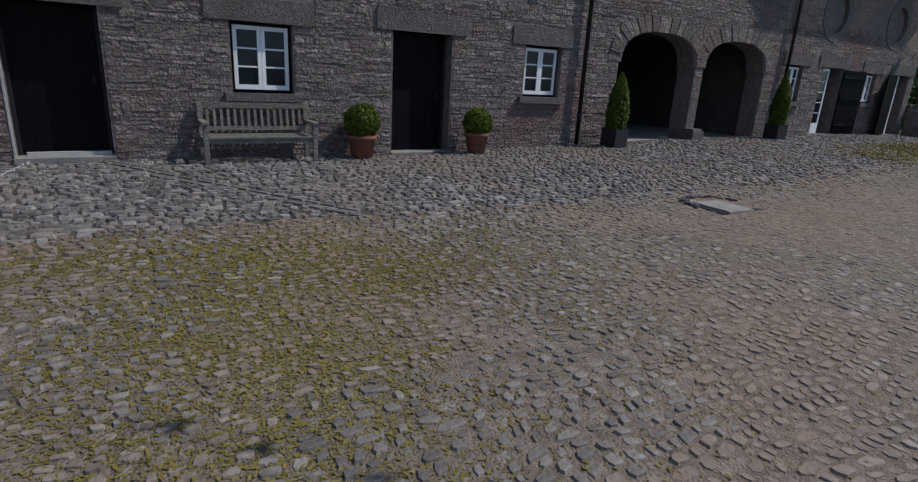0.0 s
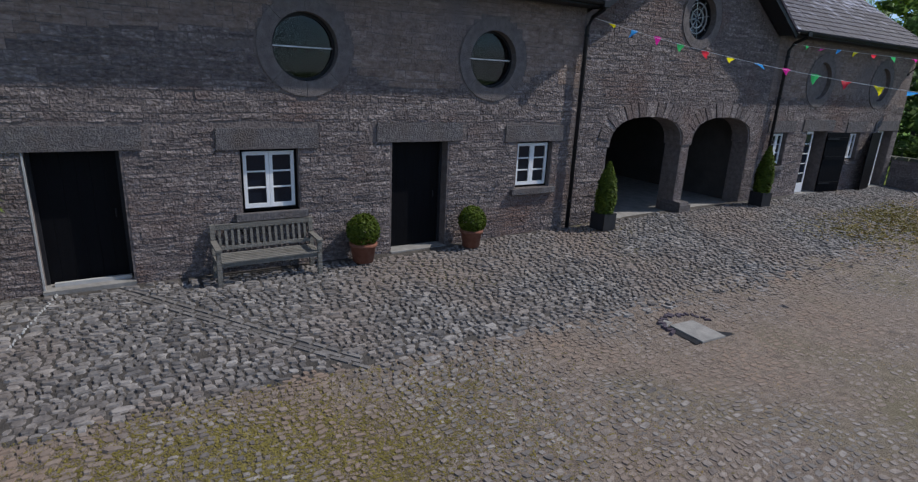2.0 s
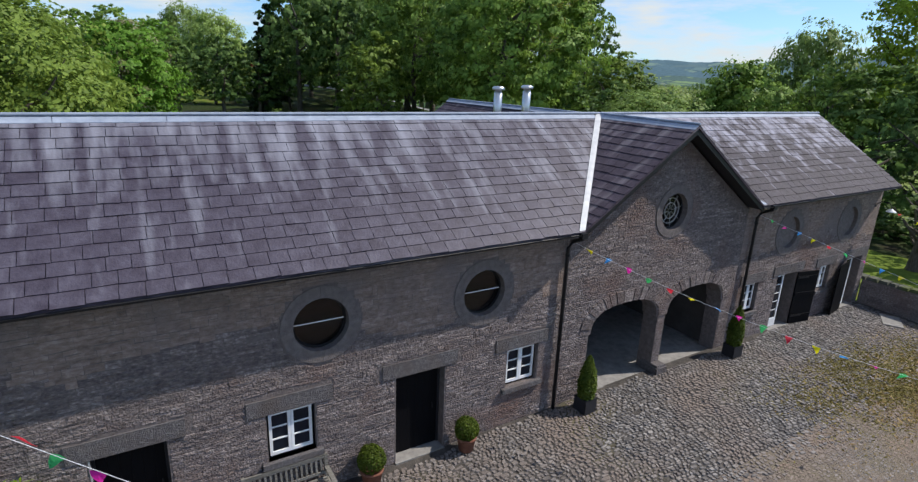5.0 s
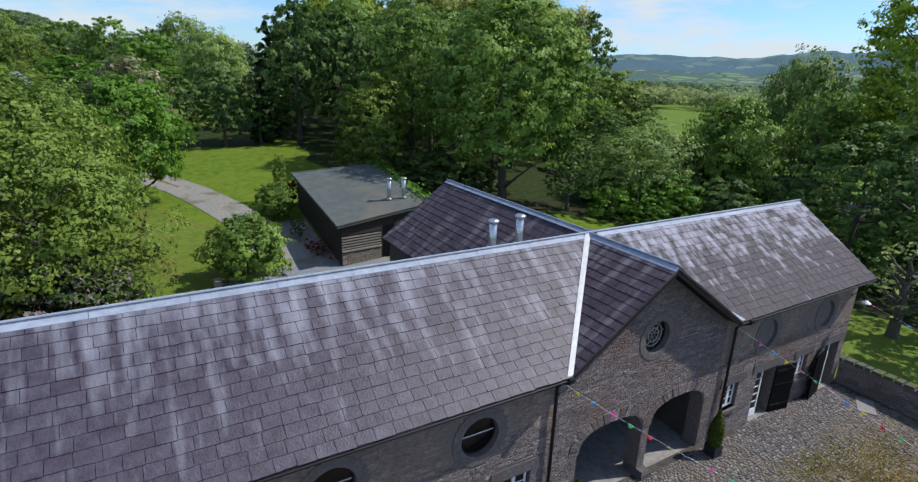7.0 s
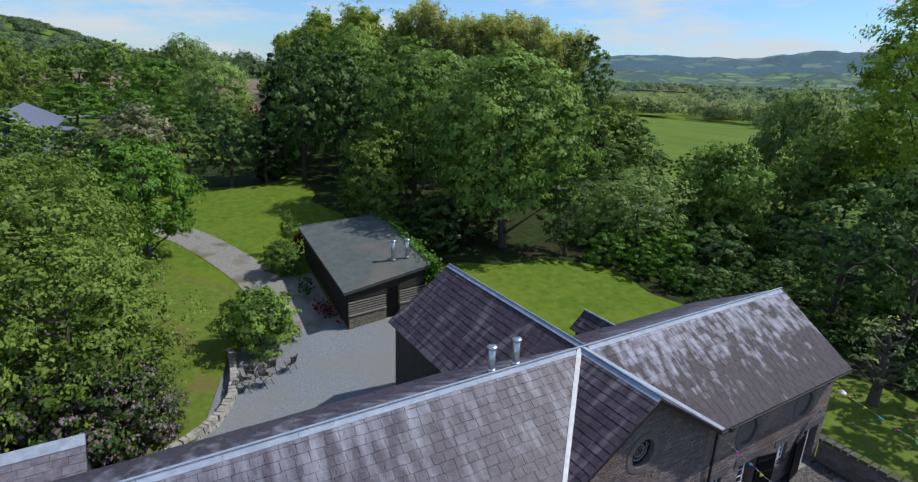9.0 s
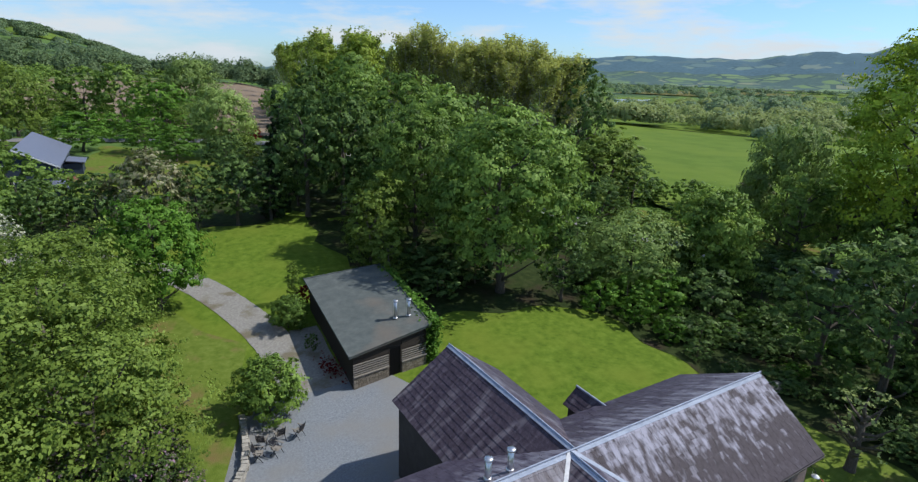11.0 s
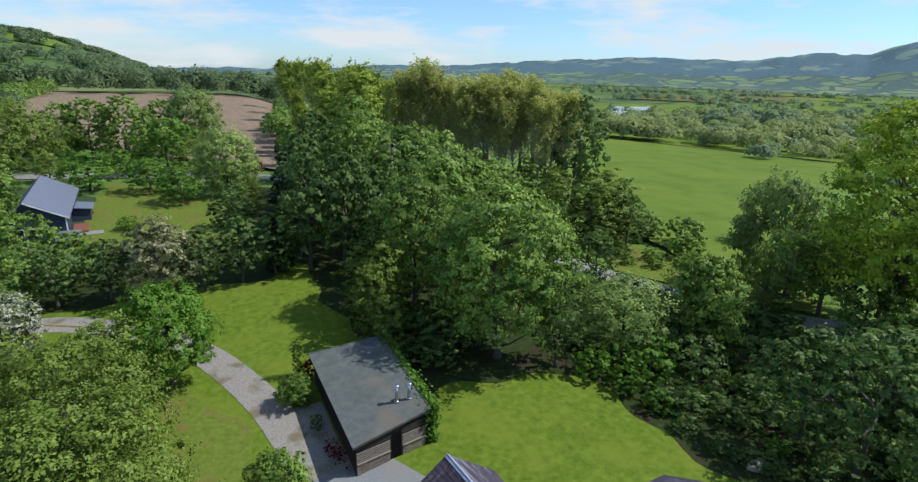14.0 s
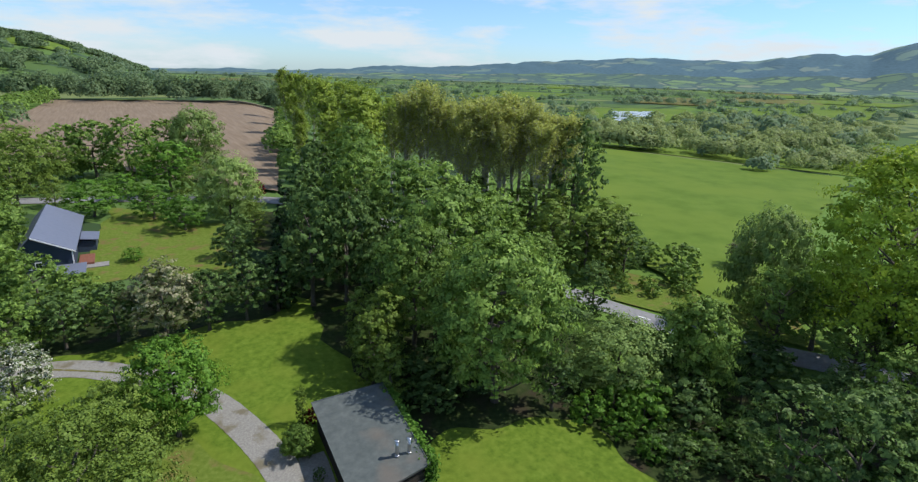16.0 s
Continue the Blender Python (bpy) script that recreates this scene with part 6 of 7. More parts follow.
def cone_cypress(x, y, h, turn):
    rg = np.random.default_rng(int(10 * x) + 50)
    p = thing("potted_conifer", "slim clipped conifer in a dark square planter by the arch", "potted plant", "conifers beside the arches", at=(x, y, float(ground_z(x, y)) + 0.025), turn=turn)
    a = Acc()
    for sx, sy, lx, ly in ((-1, 0, 0.03, 0.40), (1, 0, 0.03, 0.40), (0, -1, 0.34, 0.03), (0, 1, 0.34, 0.03)):
        a.span((sx * 0.185 - lx / 2, sy * 0.185 - ly / 2, 0.0), (sx * 0.185 + lx / 2, sy * 0.185 + ly / 2, 0.38))
    a.span((-0.17, -0.17, 0.02), (0.17, 0.17, 0.33))
    part("planter", a, M_DOOR_GREY, p, "dark square planter")
    n = 3200
    u = rg.random(n) ** 0.8
    z = 0.36 + (h - 0.36) * u
    rr = 0.205 * np.sin(np.pi * np.clip(0.30 + 0.70 * u, 0, 1)) ** 0.75 * (1 + 0.08 * rg.normal(0, 1, n))
    t = rg.random(n) * 2 * math.pi
    P = np.stack([rr * np.cos(t), rr * np.sin(t), z], -1)
    N = np.stack([np.cos(t), np.sin(t), 0.6 * np.ones(n)], -1)
    v, f = leaf_quads(P, N, 0.05, rg, 1.7)
    part("foliage", (v, f), L_BOX, p, "dense upright conifer foliage")
    part("stem", Acc().tube([(0, 0, 0.30), (0, 0, h * 0.8)], [0.025, 0.01], 6), M_BARK, p)
    return p


cone_cypress(5.02, -0.52, 1.50, 4)
cone_cypress(11.05, -0.55, 1.62, -3)


def fatsia():
    x, y = -6.46, -0.60
    p = thing("planted_trough", "glossy yellow-green shrub in a pale battered trough", "potted plant", at=(x, y, float(ground_z(x, y)) + 0.02), turn=8)
    a = Acc()
    a.add([(sx * (0.42 if z else 0.36), sy * (0.32 if z else 0.27), z * 0.55) for z in (0, 1) for sy in (-1, 1) for sx in (-1, 1)], [(0, 2, 3, 1), (0, 1, 5, 4), (2, 6, 7, 3), (0, 4, 6, 2), (1, 3, 7, 5)])
    a.span((-0.40, -0.30, 0.44), (0.40, 0.30, 0.47))
    part("trough", a, M_PLASTIC, p, "pale grey trough with streaked sides")
    part("panel", Acc().span((0.425, -0.34, 0.02), (0.445, 0.30, 0.86)), M_PLASTIC, p, "pale leaning board")
    rg = np.random.default_rng(44)
    P, T_, S = [], [], []
    for k in range(210):
        d = sphere_points(1, rg)[0] * (0.76, 0.62, 0.80) * (0.55 + 0.45 * rg.random() ** 0.5)
        c = np.array([0.05, 0.0, 1.52]) + d
        if k % 9 == 0:
            part("stem", Acc().tube([(0.1 * d[0], 0.1 * d[1], 0.45), (0.6 * d[0], 0.6 * d[1], 0.45 + 0.5 * (c[2] - 0.45)), c], [0.012, 0.009, 0.005], 4), M_BARK, p)
        n = d / (np.linalg.norm(d) + 1e-6) + (0, 0, 0.8)
        n /= np.linalg.norm(n)
        t0 = np.cross(n, (0.3, 0.5, 0.1))
        t0 /= np.linalg.norm(t0)
        b0 = np.cross(n, t0)
        for j in range(8):
            an = 2 * math.pi * j / 8 + 0.2 * rg.normal()
            dr = t0 * math.cos(an) + b0 * math.sin(an) + (0.35 * rg.random() - 0.1) * n
            ln = 0.17 * (0.8 + 0.4 * rg.random())
            sd = np.cross(n, dr)
            sd /= np.linalg.norm(sd)
            P.append([c, c + dr * ln * 0.55 + sd * 0.018, c + dr * ln, c + dr * ln * 0.55 - sd * 0.018])
    v = np.array(P).reshape(-1, 3)
    part("foliage", (v, np.arange(len(v)).reshape(-1, 4)), L_FATSIA, p, "glossy fingered leaves")
    return p


fatsia()


# bunting: a cord with coloured pennants
def bunting(a, b, sag, gap, first, size, seed, order, label):
    rg = np.random.default_rng(seed)
    a, b = Vector(a), Vector(b)
    n = 36
    pts = [a.lerp(b, k / n) - Vector((0, 0, sag * 4 * (k / n) * (1 - k / n))) for k in range(n + 1)]
    t = thing("bunting", label, "bunting", "strings of bunting")
    part("cord", Acc().tube(pts, 0.0032, 5), M_WHITE, t, "white cord")
    ln = (b - a).length
    d = (b - a).normalized()
    k, s = 0, first
    while s < ln - 0.3:
        u = s / ln
        p = a.lerp(b, u) - Vector((0, 0, sag * 4 * u * (1 - u)))
        w = size * (0.95 + 0.1 * rg.random())
        drop = size * (0.65 + 0.5 * rg.random())
        blow = Vector((0.25 + rg.normal(0, 0.5), 0.35 + rg.normal(0, 0.5), -1)).normalized()
        side = d * (w / 2)
        acc = Acc()
        rows = 5
        for j in range(rows + 1):
            f = j / rows
            c = p + blow * (drop * f) + Vector((0.0, 0.0, 0.0)) + d * (0.02 * math.sin(4 * f + s) * f) + d.cross(blow) * (0.03 * math.sin(3.2 * f + k))
            acc.v += [tuple(c - side * (1 - 0.97 * f)), tuple(c + d.cross(blow) * (0.02 * (1 - f))), tuple(c + side * (1 - 0.97 * f))]
        acc.f = [(3 * j + m, 3 * j + m + 1, 3 * j + 4 + m, 3 * j + 3 + m) for j in range(rows) for m in (0, 1)]
        acc.n = len(acc.v)
        part("pennant", acc, F_COLS[order[k % 5]], t)
        s += gap
        k += 1
    return t


bunting((-8.9, -0.02, 5.49), (3.95, -12.74, 3.92), 0.49, 0.464, 1.10, 0.185, 1, (0, 1, 2, 3, 4), "white cord with magenta, blue, yellow, red and green pennants")
bunting((4.38, -0.22, 4.57), (8.1, -7.6, 3.22), 0.31, 0.468, 0.38, 0.15, 2, (2, 1, 0, 4, 3), "white cord of small coloured pennants tied to the downpipe")
bunting((11.55, -0.3, 4.54), (10.34, -8.4, 3.56), 0.05, 0.45, 0.40, 0.13, 3, (4, 0, 1, 2, 3), "white cord of small coloured pennants tied under the eaves")
bunting((19.5, -0.3, 4.05), (19.6, -9.5, 2.9), 0.35, 0.62, 0.5, 0.14, 4, (3, 2, 1, 0, 4), "white cord of small coloured pennants tied by the wall lamp")

lamp = thing("wall_lamp", "swan-neck wall lamp with a white enamel shade", "lamp", at=(19.45, 0, 3.98))
part("arm", Acc().tube([(0, 0.0, 0.10), (0, -0.18, 0.30), (0, -0.42, 0.30), (0, -0.54, 0.14), (0, -0.54, 0.06)], 0.014, 6), M_IRON, lamp)
part("shade", Acc().lathe([(0.035, 0.09), (0.06, 0.06), (0.15, 0.0), (0.17, -0.03), (0.16, -0.03), (0.05, 0.04)], 18, (0, -0.54, 0)), M_WHITE, lamp, "white enamel shade", True)
part("wall_plate", Acc().tube([(0, 0.01, 0.10), (0, -0.04, 0.10)], 0.05, 10), M_IRON, lamp)

# boundary wall at the yard's far side
bw = structure("wall_boundary", Acc().span((19.92, -16.0, -0.5), (20.38, -0.02, 1.12)), M_MORTAR, "low rubble stone boundary wall with a rough coping", "wall")
fc = Acc()
z = -0.3
while z < 1.02:
    h = 0.09 + 0.06 * R.random()
    yy = -16.0
    while yy < -0.05:
        ln = 0.2 + 0.3 * R.random()
        v, f = stone_block((yy, min(yy + ln, -0.03), z, min(z + h, 1.1)))
        fc.add([(19.92 + q[1], q[0], q[2]) for q in v], [tuple(reversed(k)) for k in f])
        yy += ln
    z += h
tagged(part("rubble_stones", fc, M_STONE, bw), kind="stuff")
yy = -16.0
while yy < -0.1:
    ln = 0.22 + 0.2 * R.random()
    part("coping_stone", Acc().box((20.15, yy + ln / 2, 1.16 + 0.02 * R.random()), (0.50, ln - 0.015, 0.11), Matrix.Rotation(R.normal(0, 0.06), 3, "Y"), 0.8), M_MOSSY, bw)
    yy += ln

# ---------------------------------------------------------------- behind the range
def flue(name, x, y, z0, z1, r, label):
    t = thing(name, label, "flue", "steel flues", at=(x, y, z0))
    h = z1 - z0
    part("pipe", Acc().lathe([(r, 0), (r, h - 0.16), (r * 0.8, h - 0.15), (r * 0.8, h - 0.08)], 16), M_CHROME, t, "", True)
    part("collar", Acc().lathe([(r * 1.25, 0.25), (r * 1.3, 0.28), (r * 1.3, 0.34), (r * 1.02, 0.36)], 16), M_CHROME, t, "", True)
    part("cowl", Acc().lathe([(r * 0.5, h - 0.10), (r * 1.45, h - 0.09), (r * 1.5, h - 0.04), (r * 1.1, h), (0.02, h + 0.01)], 16), M_CHROME, t, "steel rain cowl", True)
    return t


flue("flue", 4.51, 3.38, 6.75, 7.90, 0.115, "bright steel flue with a rain cowl behind the ridge")
flue("flue", 5.46, 3.37, 6.75, 7.95, 0.115, "bright steel flue with a rain cowl behind the ridge")

# timber studio with a felt roof
st = thing("garden_studio", "dark timber studio on a stone plinth with a flat felt roof", "building")
fl, fr, bl, br = (5.60, 20.25, 3.12), (11.85, 21.05, 3.72), (6.35, 32.6, 3.95), (12.75, 32.0, 4.45)
deck = Acc()
slab([fl, fr, br, bl], 0.16)
part("roof", deck, M_FELT, st, "grey felt roof, mossy at the back")
kerb = Acc()
for p, q in ((fl, fr), (fr, br), (br, bl), (bl, fl)):
    kerb.tube([Vector(p) + Vector((0, 0, 0.02)), Vector(q) + Vector((0, 0, 0.02))], 0.05, 6)
part("roof_edge", kerb, M_FELT, st)
A, B, C_, D_ = (np.array(p) for p in ((5.95, 20.62), (11.6, 21.3), (12.45, 31.6), (6.65, 32.2)))


def studio_wall(p, q, z0, z1p, z1q, mat, name, label="", t=0.12):
    d = (q - p) / np.linalg.norm(q - p)
    nrm = np.array([-d[1], d[0]]) * t
    pts = [(*p, z0), (*q, z0), (*q, z1q), (*p, z1p)]
    back_ = [(a + nrm[0], b + nrm[1], c) for a, b, c in pts]
    part(name, Acc().add(pts + back_, [(0, 1, 2, 3), (7, 6, 5, 4), (0, 4, 5, 1), (1, 5, 6, 2), (2, 6, 7, 3), (3, 7, 4, 0)]), mat, st, label)


studio_wall(A, B, 0.2, 3.05, 3.55, M_DARK_TIMBER, "wall")
studio_wall(B, C_, 0.2, 3.55, 4.3, M_DARK_TIMBER, "wall")
studio_wall(C_, D_, 0.2, 4.3, 3.8, M_DARK_TIMBER, "wall")
studio_wall(D_, A, 0.2, 3.8, 3.05, M_DARK_TIMBER, "wall")
ab = (B - A) / np.linalg.norm(B - A)
ang = math.degrees(math.atan2(ab[1], ab[0]))
mA = pose(A[0], A[1], 0.3, 0, 0, ang)


def studio_part(name, lo, hi, mat, label=""):
    a = Acc().span(lo, hi)
    a.v = [tuple(mA @ Vector(p)) for p in a.v]
    return part(name, a, mat, st, label)


for lo, hi in ((0.0, 2.62), (3.65, 5.65)):
    for k in range(5):
        studio_part("slat", (lo, -0.10, 1.27 + 0.165 * k), (hi, -0.03, 1.345 + 0.165 * k), M_PALE_TIMBER)
    for k in range(3):
        studio_part("fascia_board", (lo, -0.07, 2.10 + 0.215 * k), (hi, -0.005, 2.30 + 0.215 * k), M_DARK_TIMBER)
    plinth = studio_part("plinth", (lo, -0.09, -0.1), (hi, -0.01, 1.12), M_MORTAR, "rubble stone plinth")
    z = -0.05
    while z < 1.0:
        hh, x = 0.10 + 0.07 * R.random(), lo
        while x < hi - 0.02:
            ln = min(0.16 + 0.26 * R.random(), hi - x)
            a_ = Acc().box((x + ln / 2, -0.10, z + hh / 2), (ln - 0.018, 0.05 + 0.02 * R.random(), min(hh, 1.115 - z) - 0.016), None, 0.9)
            a_.v = [tuple(mA @ Vector(p)) for p in a_.v]
            part("plinth_stone", a_, M_BUFF, plinth)
            x += ln
        z += hh
    studio_part("plinth_cap", (lo, -0.19, 1.121), (hi, -0.01, 1.20), M_PALE_TIMBER, "pale timber rail on the plinth")
studio_part("door", (2.70, -0.05, 0.25), (3.55, -0.01, 2.35), M_DOOR, "black glazed door")
studio_part("door_frame", (2.62, -0.08, 0.2), (2.70, -0.011, 2.42), M_DARK_TIMBER)
studio_part("door_frame", (3.55, -0.08, 0.2), (3.63, -0.011, 2.42), M_DARK_TIMBER)
studio_part("step", (2.50, -0.50, -0.1), (3.75, -0.13, 0.22), M_PAVING, "worn stone step")
studio_part("step", (2.65, -0.90, -0.1), (4.05, -0.503, 0.07), M_PAVING, "worn stone step")
studio_part("deck_edge", (-0.2, -0.42, -0.1), (2.47, -0.13, 0.16), M_PAVING, "pale stone ledge along the front")
for k in range(5):
    zc = 1.3 + 0.30 * k
    a = Acc()
    p, q = D_ * 0.98 + A * 0.02, A
    a.add([(p[0] - 0.03, p[1], zc), (q[0] - 0.03, q[1], zc - 0.1), (q[0] - 0.03, q[1], zc + 0.1), (p[0] - 0.03, p[1], zc + 0.2)], [(0, 1, 2, 3)])
    part("board", a, M_DARK_TIMBER, st)
for x, y in ((10.05, 23.0), (11.0, 22.85)):
    flue("flue", x, y, 3.45 + (0.08 if x > 10.5 else 0.0), 5.12, 0.135, "steel flue standing on the studio's felt roof")


# low dry-stone wall between bank and gravel
dw = thing("dry_stone_wall", "curved low dry-stone retaining wall beside the gravel", "wall", kind="structure")
line = spline([(-5.2, 12.8), (-3.7, 13.7), (-2.5, 14.75), (-1.6, 16.3), (-1.1, 18.5), (-0.9, 20.6)], 34)
for k in range(len(line) - 1):
    p, q = line[k], line[k + 1]
    a = math.atan2(q[1] - p[1], q[0] - p[0])
    zg = float(ground_z(*p))
    for lv in range(3):
        part("wall_stone", Acc().box(((p[0] + q[0]) / 2 + R.normal(0, 0.02), (p[1] + q[1]) / 2 + R.normal(0, 0.02), zg + 0.10 + 0.17 * lv), (np.linalg.norm(q - p) * (0.9 + 0.15 * R.random()), 0.34 + 0.06 * R.random(), 0.155), Matrix.Rotation(a + R.normal(0, 0.05), 3, "Z"), 0.9), M_PALE_STONE, dw)


def garden_chair(x, y, turn, label):
    c = thing("garden_chair", label, "chair", "chairs on the gravel", at=(x, y, float(ground_z(x, y)) + 0.04), turn=turn)
    for sx in (-1, 1):
        part("leg", Acc().tube([(sx * 0.25, -0.25, 0), (sx * 0.25, 0.18, 0.62)], 0.018, 6), M_DOOR_GREY, c)
        part("leg", Acc().tube([(sx * 0.25, 0.25, 0), (sx * 0.25, -0.22, 0.62)], 0.018, 6), M_DOOR_GREY, c)
        part("armrest", Acc().span((sx * 0.27 - 0.03, -0.28, 0.62), (sx * 0.27 + 0.03, 0.25, 0.645)), M_PALE_TIMBER, c)
        part("back_post", Acc().tube([(sx * 0.22, 0.16, 0.40), (sx * 0.22, 0.34, 1.0)], 0.016, 6), M_DOOR_GREY, c)
    for k in range(5):
        part("seat_slat", Acc().span((-0.23, -0.24 + 0.09 * k, 0.42), (0.23, -0.17 + 0.09 * k, 0.44)), M_PALE_TIMBER, c)
    for k in range(5):
        f = 0.15 + 0.17 * k
        part("back_slat", Acc().box((0, 0.16 + 0.18 * f, 0.40 + 0.6 * f), (0.42, 0.02, 0.07), Matrix.Rotation(-0.29, 3, "X")), M_DOOR_GREY, c)
    return c


for x, y, t in ((-0.75, 16.9, 70), (-0.35, 17.9, 150), (0.65, 18.0, 190), (1.65, 17.8, 215), (0.2, 16.9, 40)):
    garden_chair(x, y, t, "dark folding garden chair with pale slats on the gravel")

# slate-blue boarded house up the slope
h0 = thing("blue_house", "slate-blue boarded house with a plain grey roof, half hidden by trees", "house", at=(-12.6, 80.1, float(ground_z(-12.6, 80.1))), turn=-1)
HW, HD, HE, HR = 4.4, 20.0, 2.9, 5.1         # half width, depth, eaves and ridge heights
part("wall", Acc().add([(x, y, z) for y in (0.0, HD) for x, z in ((-HW - 1.6, -1), (0, -1), (0, HE), (-HW, HR), (-HW - 1.6, HE + 0.6))],
     [(0, 1, 2, 3, 4), (5, 9, 8, 7, 6), (0, 5, 6, 1), (1, 6, 7, 2), (2, 7, 8, 3), (3, 8, 9, 4), (4, 9, 5, 0)]), M_BLUE, h0, "slate-blue boarded walls")
deck = Acc()
slab([(-HW, -0.4, HR + 0.16), (0.45, -0.4, HE - 0.06), (0.45, HD + 0.4, HE - 0.06), (-HW, HD + 0.4, HR + 0.16)], 0.13)
slab([(-HW - 1.85, -0.4, HE + 0.45), (-HW, -0.4, HR + 0.16), (-HW, HD + 0.4, HR + 0.16), (-HW - 1.85, HD + 0.4, HE + 0.45)], 0.13)
part("roof", deck, M_BLUE_ROOF, h0, "plain grey-blue roof")
part("bargeboard", Acc().add([(x, -0.44 + d, z - h) for x, z in ((-HW, HR + 0.14), (0.45, HE - 0.08)) for d in (0, 0.035) for h in (0, 0.2)],
     [(0, 2, 3, 1), (4, 5, 7, 6), (0, 1, 5, 4), (2, 6, 7, 3), (0, 4, 6, 2), (1, 3, 7, 5)]), M_WHITE, h0, "white bargeboard")
part("corner_board", Acc().span((-0.12, -0.035, -0.5), (0.035, 0.12, HE - 0.2)), M_WHITE, h0, "white corner board")
for x, z in ((-5.6, 0.6), (-4.4, 0.6), (-6.4, 2.2)):
    wn_ = part("window", Acc().span((x, -0.08, z), (x + 0.85, -0.01, z + 1.0)), M_WHITE, h0, "white framed window")
    part("pane", Acc().span((x + 0.1, -0.10, z + 0.1), (x + 0.75, -0.085, z + 0.9)), M_GLASS, wn_)
part("porch", Acc().span((0.05, 7.0, -0.6), (2.4, 11.0, 2.0)), M_BLUE, h0, "lower side porch")
deck = Acc()
slab([(0.46, 6.7, 2.5), (2.8, 6.7, 2.2), (2.8, 11.3, 2.2), (0.46, 11.3, 2.5)], 0.12)
part("porch_roof", deck, M_BLUE_ROOF, h0)
part("lean_to", Acc().span((-1.7, -4.2, -0.6), (1.2, -0.6, 0.75)), M_BLUE, h0, "low lean-to before the house")
deck = Acc()
slab([(-2.0, -4.5, 0.8), (1.5, -4.5, 0.8), (1.5, -0.5, 1.05), (-2.0, -0.5, 1.05)], 0.10)
part("lean_to_roof", deck, M_BLUE_ROOF, h0)
part("deck", Acc().span((0.3, 1.2, -0.3), (2.2, 5.6, 0.4)), M_TERRA, h0, "orange timber deck")
part("terrace", Acc().span((0.25, -0.3, -0.4), (4.0, 9.0, 0.14)), M_PAVING, h0, "pale paved terrace")



# ---------------------------------------------------------------- trees
class Kind:
    """One sort of tree: the first is built, those after it are copies."""

    def __init__(self, *a, **k):
        self.make = k.pop("make", make_tree)
        self.a, self.k, self.src = a, k, None

    def plant(self, x, y, height, wide=1.0, turn=None, sink=0.1):
        if not self.src:
            self.src = self.make(*self.a, **self.k)
            self.first = True
        s = height / self.a[2]
        t = R.random() * 360 if turn is None else turn
        m = pose(x, y, float(ground_z(x, y)) - sink, 0, 0, t) @ Matrix.Diagonal((s * wide, s * wide, s, 1))
        if self.first:
            self.src.matrix_basis, self.first = m, False
            return self.src
        ob = copy_thing(self.src, m)
        ob.matrix_basis = m
        return ob


SYCAMORE = Kind("broadleaf_tree", "large spreading broadleaf tree in full mid-green leaf", 16, 6.4, 2.0, L_MID, 0.21, 130, 320, 21, lobe=0.205)
SYCAMORE_MID = Kind("broadleaf_tree", "large spreading broadleaf tree in full mid-green leaf", 16, 6.4, 1.0, L_MID, 0.36, 84, 96, 42, lobe=0.235)
SYCAMORE_FAR = Kind("broadleaf_tree", "spreading broadleaf tree in full mid-green leaf", 16, 7.4, 0.1, L_MID, 0.40, 100, 95, 41, lobe=0.22, limbs=4)
DARK_TREE = Kind("dark_broadleaf_tree", "tall dense dark green broadleaf tree", 20, 6.4, 1.5, L_DARK, 0.36, 80, 92, 22, lobe=0.24)
DARK_FAR = Kind("dark_broadleaf_tree", "dense dark green broadleaf tree at the wood's edge", 20, 6.4, 1.5, L_DARK, 0.46, 74, 90, 43, lobe=0.24, limbs=4)
BRIGHT_FAR = Kind("orchard_tree", "small rounded tree in fresh green leaf on the grass", 10, 4.2, 0.6, L_BRIGHT, 0.26, 46, 170, 44, lobe=0.32, limbs=4)
SHRUB_FAR = Kind("roadside_shrub", "rough green shrub on the verge by the lane", 4, 2.3, 0.05, L_MID, 0.24, 26, 100, 45, category="shrub", limbs=3)
MAPLE = Kind("young_maple", "dense rounded young tree in fresh bright green leaf", 10, 4.0, 0.9, L_BRIGHT, 0.17, 64, 420, 39)
BRIGHT_TREE = Kind("young_maple", "rounded tree in fresh bright green leaf", 10, 4.0, 0.9, L_MID, 0.19, 56, 420, 23)
OLIVE_TREE = Kind("slim_tree", "slim tree with loose yellowish-green foliage", 10, 2.3, 0.5, L_OLIVE, 0.22, 36, 170, 24, "tall", lobe=0.40)
TALL_TREE = Kind("tall_wood_tree", "tall woodland tree with a high rounded green crown", 26, 5.2, 5.0, L_WOOD, 0.40, 60, 170, 25, "tall", lobe=0.42, trunk=0.3, limbs=4)
POPLARS = [Kind("poplar", "tall slender poplar with a bare grey trunk and thin olive leaves", 26, 3.4, L_POPLAR, 0.24, 26 + k, M_PALE_BARK, make=make_poplar) for k in range(3)]
PLANTATION = [Kind("plantation_poplar", "close-grown young poplar in fine yellow-green leaf", 26, 4.2, L_WOOD, 0.34, 56 + k, M_PALE_BARK, make=make_poplar) for k in range(2)]
CONIFER = Kind("dark_conifer", "narrow dark conifer rising from the wood", 18, 2.2, 0.6, L_CONIFER, 0.34, 60, 100, 27, "cone", limbs=4)
